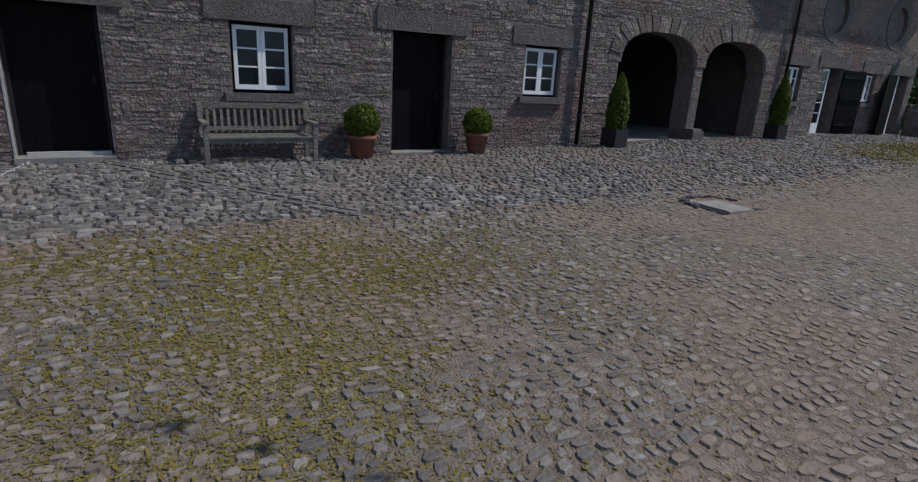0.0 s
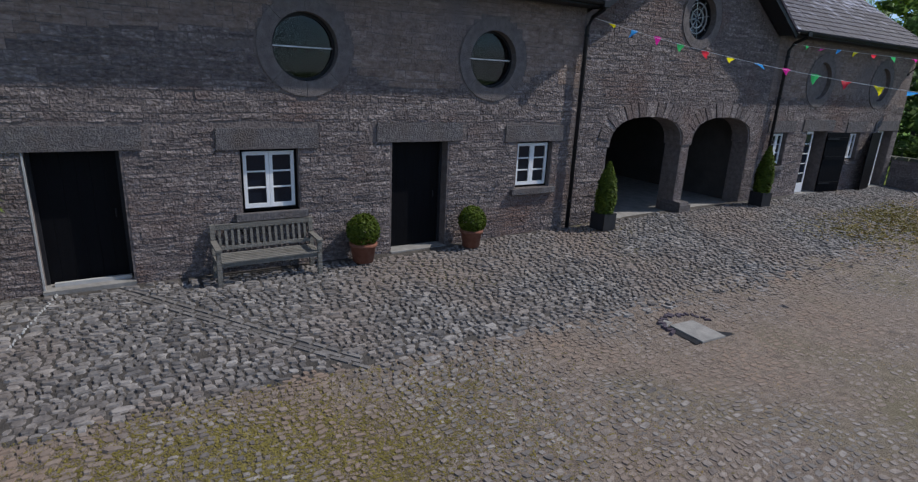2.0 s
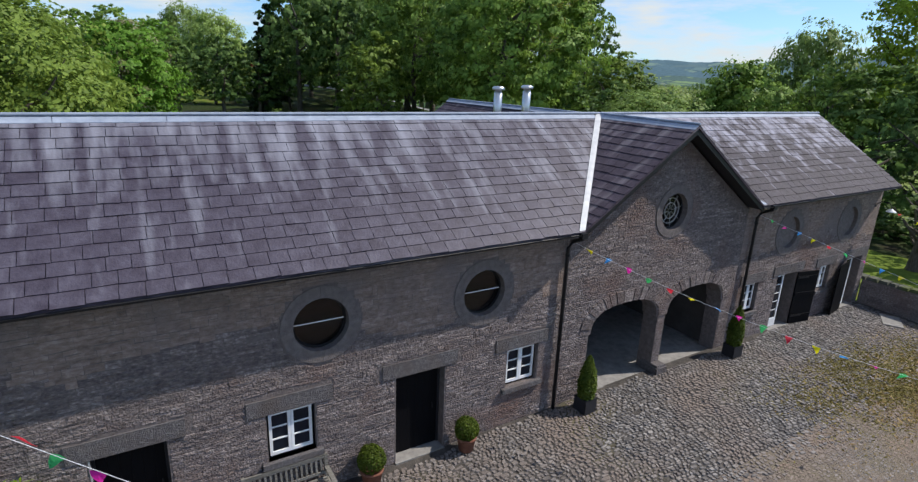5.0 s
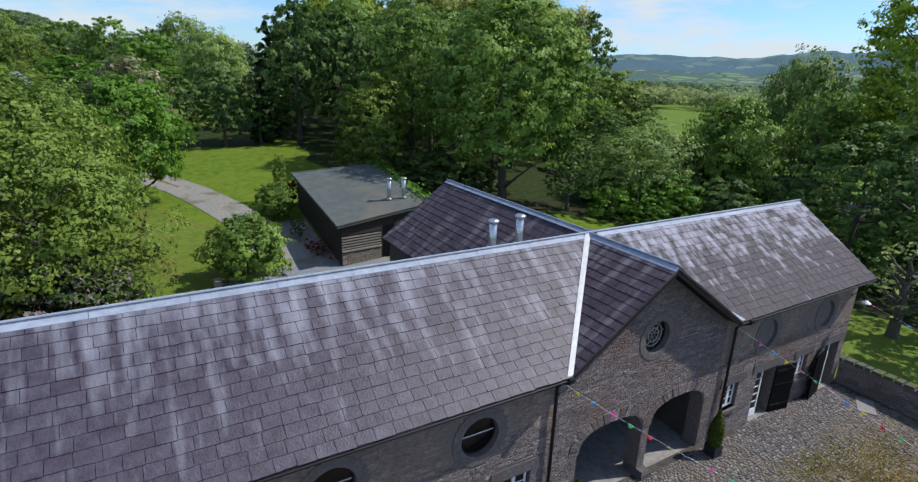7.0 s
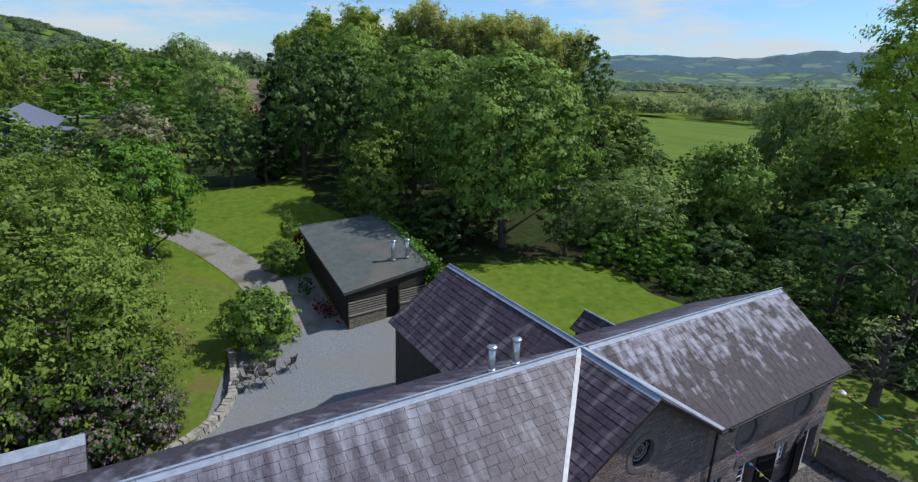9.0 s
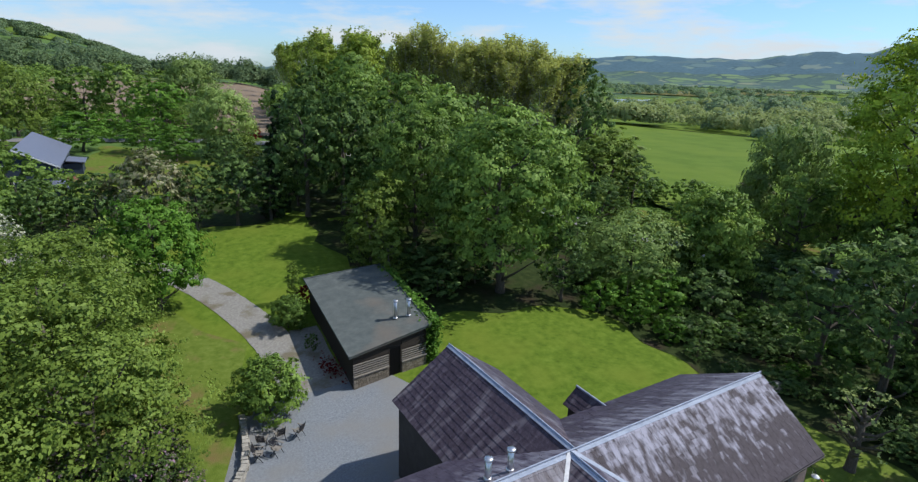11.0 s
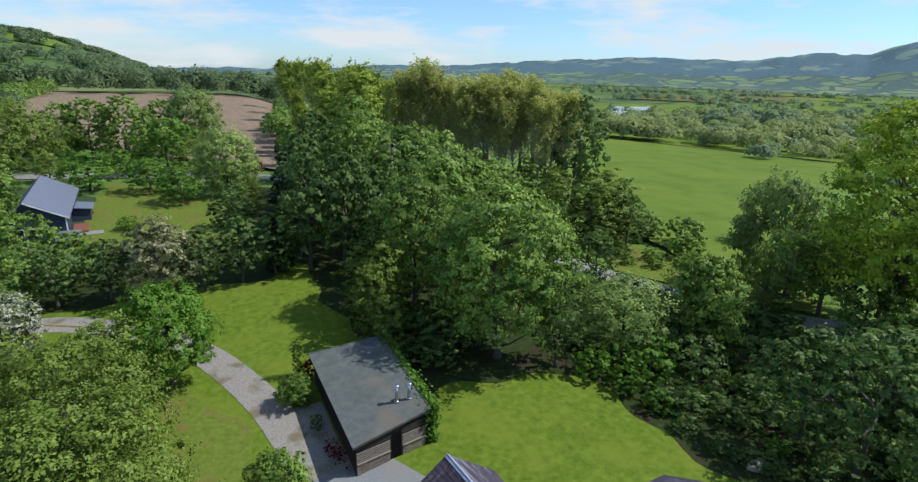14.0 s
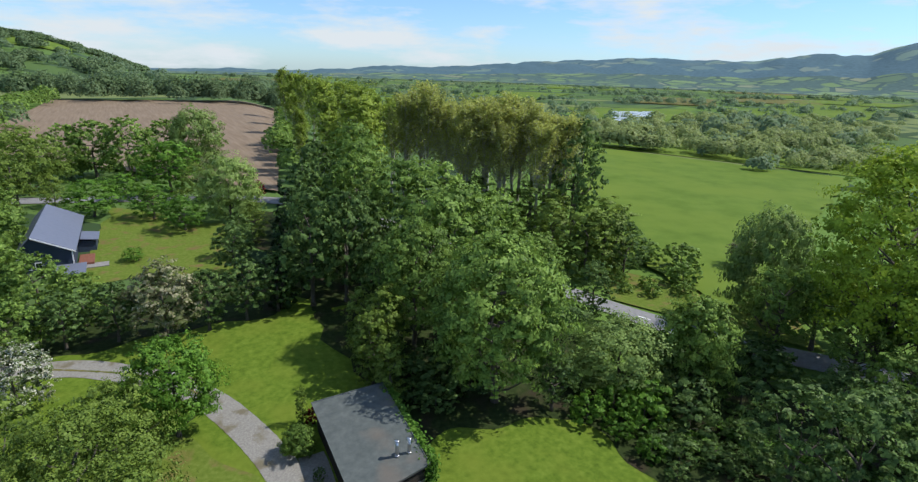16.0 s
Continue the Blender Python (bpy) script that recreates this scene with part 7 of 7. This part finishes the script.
WILLOW = Kind("rounded_willow", "rounded shrub tree in soft grey-green leaf", 7, 4.6, 0.2, L_SALLOW, 0.17, 60, 360, 28)
SHRUB = Kind("green_shrub", "dense rounded green garden shrub", 4, 2.3, 0.05, L_MID, 0.12, 38, 420, 29, category="shrub", limbs=3)
DARK_SHRUB = Kind("dark_shrub", "dense dark green shrub in shade", 4, 2.5, 0.05, L_DARK, 0.22, 26, 100, 30, category="shrub", limbs=3)
BRIGHT_SHRUB = Kind("bright_shrub", "loose shrub in bright fresh leaf", 4, 2.3, 0.05, L_BRIGHT, 0.18, 30, 150, 31, category="shrub", limbs=3)
HAWTHORN = Kind("flowering_hawthorn", "hawthorn covered in fading pale blossom", 8, 3.6, 0.8, L_HAW, 0.21, 42, 280, 32)
MAY = Kind("white_may_tree", "may tree covered in fresh white blossom", 8, 3.6, 0.6, L_MAY, 0.18, 46, 240, 47)
LILAC = Kind("lilac_bush", "lilac bush with purple flower heads among green leaves", 4, 2.0, 0.05, L_LILAC, 0.11, 40, 380, 33, category="shrub", limbs=3)
THICKET = Kind("thicket_tree", "bushy small tree with dense dull-green leaves", 10, 4.6, 0.3, L_OLIVE, 0.125, 64, 400, 34)
THICKET_FAR = Kind("thicket_tree", "bushy small tree with dense dull-green leaves", 10, 4.6, 0.3, L_OLIVE, 0.20, 56, 150, 46, limbs=4)
APPLE = Kind("old_apple_tree", "hard-pruned old fruit tree with thick limbs and few pale leaves", 6, 2.3, 1.6, L_GREY, 0.15, 18, 34, 35, limbs=18, trunk=0.34)
RIGHT_TREE = Kind("open_crowned_tree", "tall open-crowned tree in light green spring leaf with bare limbs", 27, 8.4, 5.5, L_SPRING, 0.24, 140, 300, 37, limbs=30, lobe=0.25, trunk=0.34)
STEM_TREE = Kind("roadside_tree", "open roadside tree on several bare dark stems", 13, 5.4, 4.0, L_MID, 0.28, 44, 170, 38, limbs=20, lobe=0.27)
RED = Kind("red_maple", "small deep red ornamental maple", 4, 2.0, 0.5, L_RED, 0.24, 20, 120, 36)

# the large trees behind the studio and the lawn
SYCAMORE.plant(23.2, 28.8, 17.6, 0.98, 10)
SYCAMORE.plant(20.2, 40.3, 15.6, 0.80, 130)
SYCAMORE_MID.plant(27.5, 36.5, 13.5, 0.85, 220)
DARK_TREE.plant(27.6, 25.4, 7.6, 1.0, 40)
for x, y, h in ((14.4, 41.3, 7.6), (13.3, 35.6, 7.9), (13.5, 32.0, 6.5), (15.4, 37.5, 9.0)):
    OLIVE_TREE.plant(x, y, h)
for x, y, h in ((26, 47, 16), (32, 52, 16), (29, 60, 18), (38, 56, 14), (44, 60, 14), (36, 66, 17), (45, 50, 10), (38, 44, 9), (33, 41, 9)):
    SYCAMORE_MID.plant(x, y, h, 0.95)
for x, y, h in ((13.2, 54.6, 18.9), (17.4, 54.0, 18.2), (13.5, 60, 11.5), (16.5, 66, 14.5), (21, 58, 17), (24, 68, 20), (31, 86, 22.5), (22, 80, 21), (28, 76, 21), (20, 50, 13), (18, 72, 18)):
    (DARK_FAR if x < 23 else SYCAMORE_MID).plant(x, y, h - 0.8 * float(ground_z(x, y)), 0.8)
for x, y, h in ((9.9, 56.0, 13.6), (13.0, 66, 17)):
    CONIFER.plant(x, y, h)
# the wood and its poplars along the lane
for k, (x, y, h) in enumerate(((75, 78, 27), (72, 80, 26), (69, 82, 27.5), (66, 84, 27), (63, 86, 27), (60, 88, 27.5), (57, 90, 26.5), (54, 93, 27), (51, 96, 27.5), (48, 99, 27), (70, 88, 28), (64, 92, 28), (57, 98, 28),
                               (74, 84, 27), (67, 90, 29), (60, 95, 28), (52, 101, 28), (61.5, 83.5, 24), (55.5, 87.5, 24), (67.5, 78.5, 24))):
    POPLARS[k % 3].plant(x, y, h - 2.5 * R.random(), 1.2 + 0.4 * R.random())
for x, y, h in ((71, 76.5, 10), (66.5, 79, 11.5), (62, 82, 9.5), (57.5, 85.5, 11), (53, 89, 10)):
    OLIVE_TREE.plant(x, y, h, 1.5)
DARK_TREE.plant(76.5, 76.5, 26.5, 0.72)
DARK_TREE.plant(78.5, 79.5, 23.5, 0.66)
for x, y, h in ((36, 96, 25), (42, 104, 27), (31, 100, 20), (35, 112, 24), (44, 118, 28), (54, 112, 28), (64, 104, 28), (74, 96, 28), (40, 132, 27), (52, 134, 28), (64, 124, 28), (78, 112, 28), (46, 152, 27),
                (60, 156, 28), (76, 138, 28), (90, 124, 28), (52, 180, 26), (68, 182, 27), (84, 160, 28), (58, 214, 26), (76, 212, 27), (96, 150, 27), (64, 250, 25), (84, 244, 26), (70, 290, 25), (47, 124, 26), (58, 120, 26), (49, 138, 26), (58, 144, 27), (68, 150, 27), (44, 140, 25), (66, 136, 27), (72, 124, 27), (50, 112, 26), (60, 168, 26), (33, 128, 15), (39, 150, 17), (45, 180, 19), (52, 216, 20)):
    (TALL_TREE if y < 104 and x < 60 else PLANTATION[int(x) % 2]).plant(x, y, h * 0.90 + 0.03 * (y - 90) - 1.6, 1.2)
# right of the lawn and by the lane
DARK_TREE.plant(67, 53, 10.5, 1.15)
DARK_TREE.plant(61, 57, 9.5, 1.1)
for x, y, h in ((59, 54, 12), (63.5, 55, 13), (56, 60, 12), (69, 57, 11)):
    OLIVE_TREE.plant(x, y, h, 1.3)
WILLOW.plant(38.0, 26.6, 7.5, 1.16)
WILLOW.plant(33.6, 27.6, 4.0, 1.0)
BRIGHT_TREE.plant(44.6, 22.2, 11.6, 0.88)
DARK_TREE.plant(48.0, 41.0, 9.2, 1.05)
WILLOW.plant(70.5, 30.0, 16.6, 0.55)
RIGHT_TREE.plant(64.6, 13.6, 29.5, 1.0)
RIGHT_TREE.plant(76, 10, 25.0, 1.0)
RIGHT_TREE.plant(66, -1, 24, 1.0)
STEM_TREE.plant(61.6, 14.4, 10.5, 0.9)
STEM_TREE.plant(61.8, 23.2, 11.6, 0.95, 70)
STEM_TREE.plant(67.5, 11.0, 13.0, 1.0, 190)
STEM_TREE.plant(56.0, 7.5, 10.0, 0.9, 250)
STEM_TREE.plant(68.5, 22.0, 12.5, 1.05, 300)
STEM_TREE.plant(73.0, 24.0, 11.5, 1.0, 20)
STEM_TREE.plant(75.0, 18.0, 13.0, 1.1, 120)
for x, y, h in ((60.5, 24.5, 3.2), (58.0, 22.0, 3.4), (56.5, 25.5, 3.0), (54.0, 29.0, 2.8), (52.0, 33.0, 1.3), (49.5, 37.0, 1.4), (47.0, 41.0, 2.4), (55.0, 20.0, 4.2), (51.0, 24.0, 4.0), (47.5, 28.5, 3.6), (44.0, 34.0, 3.6), (41, 38, 4)):
    DARK_SHRUB.plant(x, y, h, 1.5)
# (52, 1) and (46, 0) are added, largely out of view, to shade the shrubbery
for x, y, h in ((48, 6, 10.0), (66, 4, 16), (51, 11, 8.0), (55, 12, 7.0), (60, 6, 10), (52, 1, 12), (46, 0, 12)):
    DARK_TREE.plant(x, y, h, 1.1)
HAWTHORN.plant(90, 45.5, 6.0, 1.1)
for x, y, h in ((78, 50, 5.5), (72.5, 45, 4.5), (64, 44, 2.4), (61, 47, 2.0), (69, 42, 2.6), (75, 56, 5), (66, 47, 2.2), (63, 50, 2.6), (68, 37, 2.0), (72, 33, 2.4), (75, 37, 2.2), (77, 30, 3.4), (80, 27, 4.5), (84, 31, 5.0), (71, 28, 2.4), (88, 36, 4.0)):
    SHRUB_FAR.plant(x, y, h, 1.2)
# shrubs added to darken the sycamore's floor in place of its deep shade
for x, y, h in ((19.0, 32.0, 3.4), (17.4, 30.2, 2.6), (20.6, 33.6, 3.6), (16.0, 31.5, 2.6), (22.0, 31.2, 2.8), (18.0, 34.5, 3.6)):
    DARK_SHRUB.plant(x, y, h, 1.35)
for x, y, h in ((29.8, 22.8, 3.0), (31.0, 19.8, 2.6), (33.0, 22.6, 3.2), (34.5, 20, 3.6), (31.4, 16.4, 2.2), (36.5, 21.5, 4.0)):
    BRIGHT_SHRUB.plant(x, y, h, 1.15)
for x, y, h in ((31, 13.4, 1.6), (31.2, 10.5, 1.3), (33.5, 15, 2.4), (36, 11, 1.5), (38, 17.5, 4.0), (40, 20, 4.5), (33, 6.5, 1.3), (38, 7, 1.8), (42, 3, 3), (36, 1, 2), (41.5, 14.5, 2.6), (34, -3, 2.4), (47, 18, 4), (40, 23, 3.5), (39, -3, 4)):
    DARK_SHRUB.plant(x, y, h, 1.2)
APPLE.plant(27.6, 1.0, 5.2, 1.0, 30)
DARK_TREE.plant(37.0, 3.6, 13.5, 1.0)
# unseen tree, made tall to throw shade on the side lawn
DARK_TREE.plant(33.0, -4.0, 14.0, 1.0)
DARK_TREE.plant(38.2, 8.2, 11.0, 1.15)
rs_ = np.random.default_rng(91)
for k in range(44):                          # low growth under the trees
    x, y = 31.5 + 17 * rs_.random(), -3 + 20 * rs_.random()
    (DARK_SHRUB if k % 3 else BRIGHT_SHRUB).plant(x, y, 0.8 + 1.1 * rs_.random(), 1.9)
# left of the drive
for x, y, h, w in ((-9.2, 20.6, 11.2, 1.10), (-7.6, 16.6, 9.6, 1.04), (-10.2, 27.5, 10.8, 1.05), (-8.2, 32.8, 9.0, 0.85), (-13.5, 13.5, 10.0, 1.0), (-16, 22, 11, 1.1), (-15, 33, 9.5, 1.0), (-8.5, 38.5, 5.2, 1.0)):
    (THICKET if y < 29 and x > -14 else THICKET_FAR).plant(x, y, h, w)
for x, y, h, w in ((-6.0, 14.2, 4.2, 0.9), (-7.9, 13.9, 5.0, 0.95), (-4.9, 15.2, 2.7, 0.9), (-5.8, 16.8, 4.0, 0.9)):
    LILAC.plant(x, y, h, w)
MAPLE.plant(-3.9, 36.4, 9.6, 0.92, 0)
MAY.plant(-15.4, 45.0, 6.8, 1.0)
MAY.plant(-16.2, 18.0, 9.0, 0.8)
HAWTHORN.plant(-3.2, 53.2, 9.0, 0.95)
DARK_FAR.plant(-12.5, 55.5, 7.0, 1.1)
SHRUB.plant(0.7, 20.6, 3.9, 0.98, 0)
SHRUB.plant(4.3, 30.0, 2.7, 0.95)
OLIVE_TREE.plant(5.7, 33.4, 3.6, 0.65)
DARK_SHRUB.plant(5.0, 26.4, 1.3, 0.7)
for x, y, h in ((1.0, 53.6, 9.2), (5.2, 54.2, 9.8), (9, 55.0, 9.6), (-7.8, 55, 8.6), (-17, 55, 8.5), (-21, 58, 9), (-11, 61, 8), (6.5, 69, 10), (8.5, 76, 9), (-24, 66, 10), (-20, 70, 10.5), (-21.5, 75.0, 10.5), (-22.5, 82, 13), (-15.5, 66, 9.5)):
    (DARK_FAR if x > -9 else SYCAMORE_FAR).plant(x, y, h - 0.4 * float(ground_z(x, y)), 1.0)
for x, y, h in ((-23.5, 89, 12), (-24, 96, 12), (-29, 86, 12), (-36, 100, 13), (-34, 128, 13), (-40, 140, 15)):
    SYCAMORE_FAR.plant(x, y, h - 0.5 * float(ground_z(x, y)), 1.2)
WILLOW.plant(11.0, 142.5, 16.0, 0.64)         # the garden's trees before the ploughed field
WILLOW.plant(10.6, 96.0, 11.6, 0.74)
for x, y, h, w in ((-10.7, 144.0, 14.6, 1.1), (-3.6, 139.8, 15.6, 1.05), (-16.0, 147.0, 13.4, 1.0), (4.5, 148.0, 14.0, 1.0)):
    SYCAMORE_FAR.plant(x, y, h, 0.85 * w)
for x, y, h, w in ((3.1, 121.8, 11.4, 1.25), (-10.6, 106.0, 7.0, 1.55), (2.6, 92.0, 6.3, 1.3), (-1.5, 101.0, 6.4, 1.4), (-5.5, 118.0, 5.6, 1.3), (-5.5, 80.5, 2.2, 1.6)):
    BRIGHT_FAR.plant(x, y, h, w)
for x, y, h, w in ((-22.0, 130.0, 14.5, 1.0), (-22.5, 116.4, 15.0, 0.95), (-18.8, 133.6, 11.5, 0.9), (-27.0, 128.0, 15.0, 1.0), (-24.5, 104.0, 14.0, 0.9), (7.4, 112.0, 8.0, 1.1)):
    THICKET_FAR.plant(x, y, h, w)
for x, y, h in ((-17, 116.5, 5.0), (-1.5, 111, 3.6), (3.5, 108.5, 3.4), (12.2, 103, 3.4), (14.5, 98, 3.0), (13.8, 91.5, 4.2), (11.5, 82.0, 5.2)):
    THICKET_FAR.plant(x, y, h, 1.15)         # hedge between the garden and the lane
RED.plant(18.5, 109, 3.6)
RED.plant(6.4, 32.8, 1.9, 0.8)

# pale rounded boulder in the shrubbery
bd = Acc()
bd.lathe([(0.95, -0.1), (1.0, 0.15), (0.86, 0.42), (0.55, 0.64), (0.2, 0.74), (0.01, 0.75)], 18)
bd.v = [(x * 0.8 * (1 + 0.10 * math.sin(3 * y + 2 * z)), y * 0.55, z * 0.7 * (1 + 0.10 * math.sin(2.3 * x))) for x, y, z in bd.v]
ob_ = part("boulder", bd, M_PALE_STONE, None, "", True)
ob_.location = (32.35, 8.1, float(ground_z(32.35, 8.1)))
tagged(ob_, "pale grey rounded boulder lying among low shrubs", "boulder")

# climbing ivy along the studio's edge
rg = np.random.default_rng(61)
n = 5200
u = rg.random(n) ** 1.5
edge = np.stack([12.1 + 0.85 * u + 0.28 * rg.normal(0, 1, n), 21.0 + 10.8 * u, 3.55 + 0.62 * u + 0.22 * rg.normal(0, 1, n) - (1.1 + 1.9 * (u < 0.16)) * (rg.random(n) ** 2)], -1)
v, f = leaf_quads(edge, np.tile([0.3, -0.3, 0.8], (n, 1)), 0.20, rg)
tagged(part("climbing_ivy", (v, f), L_BRIGHT), "bright climbing ivy spilling over the studio roof edge", "climbing plant", "", "stuff")
# flowers at the studio's side
n = 170
fp = np.stack([5.3 + 0.35 * rg.normal(0, 1, n), 23.2 + 0.9 * rg.normal(0, 1, n), 0.9 + 0.45 * rg.random(n)], -1)
v, f = leaf_quads(fp, np.tile([0, 0, 1.0], (n, 1)), 0.14, rg)
tagged(part("flower_bed", (v, f), L_RED), "red flowering plants beside the studio wall", "flowers", "", "stuff")


# ---------------------------------------------------------------- far woods
def far_wood(name, spots, quads, mat, label, seed):
    """Many distant crowns in one mesh: spots of (x, y, height, radius)."""
    rg = np.random.default_rng(seed)
    sp = np.array(spots, float)
    k = len(sp)
    d = sphere_points(k * quads, rg).reshape(k, quads, 3)
    d[..., 2] = np.abs(d[..., 2]) * 1.25 - 0.25
    d *= 1 - 0.22 * rg.random((k, quads, 1)) ** 2
    bump = 1 + 0.22 * np.sin(d[..., 0] * 5 + sp[:, None, 0]) * np.sin(d[..., 1] * 5 + sp[:, None, 1])
    zc = ground_z(sp[:, 0], sp[:, 1]) + sp[:, 2] * 0.42
    p = np.stack([sp[:, None, 0] + d[..., 0] * sp[:, None, 3] * bump, sp[:, None, 1] + d[..., 1] * sp[:, None, 3] * bump, zc[:, None] + d[..., 2] * (sp[:, 2] * 0.52)[:, None] * bump], -1)
    size = np.repeat(sp[:, 3] * 3.0 / math.sqrt(quads), quads)
    lit = d.reshape(-1, 3) + np.array([0, 0, 0.45])
    return tagged(leaf_part(name, p.reshape(-1, 3), lit, size, rg, mat, None, 0.6, 1.2), label, "wood", "", "stuff")


def along(a, b, n, spread, h0, h1, seed, wide=0.55):
    rg = np.random.default_rng(seed)
    t = rg.random(n)
    x = a[0] + (b[0] - a[0]) * t + rg.normal(0, spread, n)
    y = a[1] + (b[1] - a[1]) * t + rg.normal(0, spread, n)
    h = h0 + (h1 - h0) * rg.random(n)
    return [(p, q, r, r * wide * (0.8 + 0.4 * rg.random())) for p, q, r in zip(x, y, h)]


far_wood("willow_belt", along((203, 206), (238, 140), 30, 6, 6, 11, 1, 0.7) + along((250, 180), (330, 150), 36, 14, 5, 10, 2, 0.7) + along((240, 118), (330, 100), 36, 10, 5, 9, 3, 0.7) + along((150, 170), (240, 262), 16, 4, 4, 8, 6) + along((262, 265), (430, 170), 90, 22, 5, 9, 16, 0.75) + along((340, 300), (560, 230), 80, 26, 5, 9, 17, 0.75) + along((245, 215), (300, 250), 30, 12, 5, 9, 18, 0.75), 300, L_GREY, "belt of pale rounded willows beyond the pasture", 71)
far_wood("field_hedge", along((26, 122), (104, 400), 60, 2.5, 5, 9, 4, 0.6) + along((-60, 160), (-44, 400), 40, 6, 6, 10, 7, 0.6) + along((-30, 150), (6, 150), 8, 5, 4, 6, 8, 0.6), 300, L_MID, "hedges along the ploughed field", 72)
far_wood("field_wood", along((-75, 440), (100, 384), 150, 9, 11, 19, 5, 0.40) + along((-90, 380), (-52, 240), 40, 8, 6, 11, 15, 0.6), 420, L_HILLWOOD, "belt of trees behind the ploughed field", 76)
rg = np.random.default_rng(80)
spots = []
for j in range(75):                          # hedge lines across the valley floor
    r0, a0 = 330 * math.exp(2.05 * rg.random()), radians(28 + 48 * rg.random())
    ang_ = radians(rg.choice([20, 32, 110, 125]) + 8 * rg.normal())
    ln = 60 + 0.16 * r0 * rg.random()
    cx, cy = r0 * math.sin(a0), r0 * math.cos(a0)
    if 385 < cx < 480 and 320 < cy < 420:
        continue
    for k in range(int(7 + 9 * rg.random())):
        t = rg.random() - 0.5
        h = (3.5 + 5 * rg.random()) * (1 + r0 / 4500)
        spots.append((cx + math.cos(ang_) * ln * t * 2, cy + math.sin(ang_) * ln * t * 2, h, h * (0.5 + 0.3 * rg.random())))
for j in range(9):                           # copses
    r0, a0 = 420 * math.exp(1.9 * rg.random()), radians(26 + 48 * rg.random())
    cx, cy = r0 * math.sin(a0), r0 * math.cos(a0)
    if 370 < cx < 500 and 300 < cy < 430:
        continue
    for k in range(22):
        h = 6 + 7 * rg.random()
        spots.append((cx + rg.normal(0, 0.045 * r0), cy + rg.normal(0, 0.025 * r0), h, h * 0.7))
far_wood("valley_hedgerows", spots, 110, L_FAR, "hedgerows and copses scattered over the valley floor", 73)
spots = []
for j in range(2600):
    a0, r0 = radians(-16 + 18.5 * rg.random()), 720 + 680 * rg.random()
    open_field = 860 < r0 < 1130 and a0 > radians(-3.9) or 640 < r0 < 800 and radians(-6.5) < a0 < radians(-4.0)
    if open_field or noise.noise(Vector((a0 * 22, r0 * 0.006, 1))) < (-0.35 if r0 > 1100 else -0.05):
        continue
    h = 7 + 6 * rg.random()
    spots.append((r0 * math.sin(a0), r0 * math.cos(a0), h, h * 0.62))
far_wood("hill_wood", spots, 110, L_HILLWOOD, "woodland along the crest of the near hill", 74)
spots = []
for j in range(330):
    a0, r0 = radians(-14 + 40 * rg.random()), 470 * math.exp(1.5 * rg.random())
    if noise.noise(Vector((a0 * 12, r0 * 0.004, 5))) < 0.0 and r0 > 560:
        continue
    h = (6 + 6 * rg.random()) * (1 + r0 / 4000)
    spots.append((r0 * math.sin(a0), r0 * math.cos(a0), h, h * 0.75))
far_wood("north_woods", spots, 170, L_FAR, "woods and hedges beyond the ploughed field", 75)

# ---------------------------------------------------------------- single pieces of wall, roof and paving
def near_stones():
    for wall, q in NEAR_STONES:
        a = Acc()
        a.add(*stone_block(q))
        part("stone", a, M_STONE_PIECE, wall)


def near_cobbles():
    for v in NEAR_COBBLES:
        m = v.mean(0)
        a = Acc()
        a.add(v - m, COB_F)
        ob = part("cobble", a, M_COBBLE_PIECE, YARD)
        ob.location = m


def near_slates():
    for v, f in NEAR_SLATES:
        a = Acc()
        a.add(v, f)
        part("slate", a, M_SLATE_PIECE, ROOF)


YARD = bpy.data.objects["courtyard"]
near_stones()
near_cobbles()
near_slates()
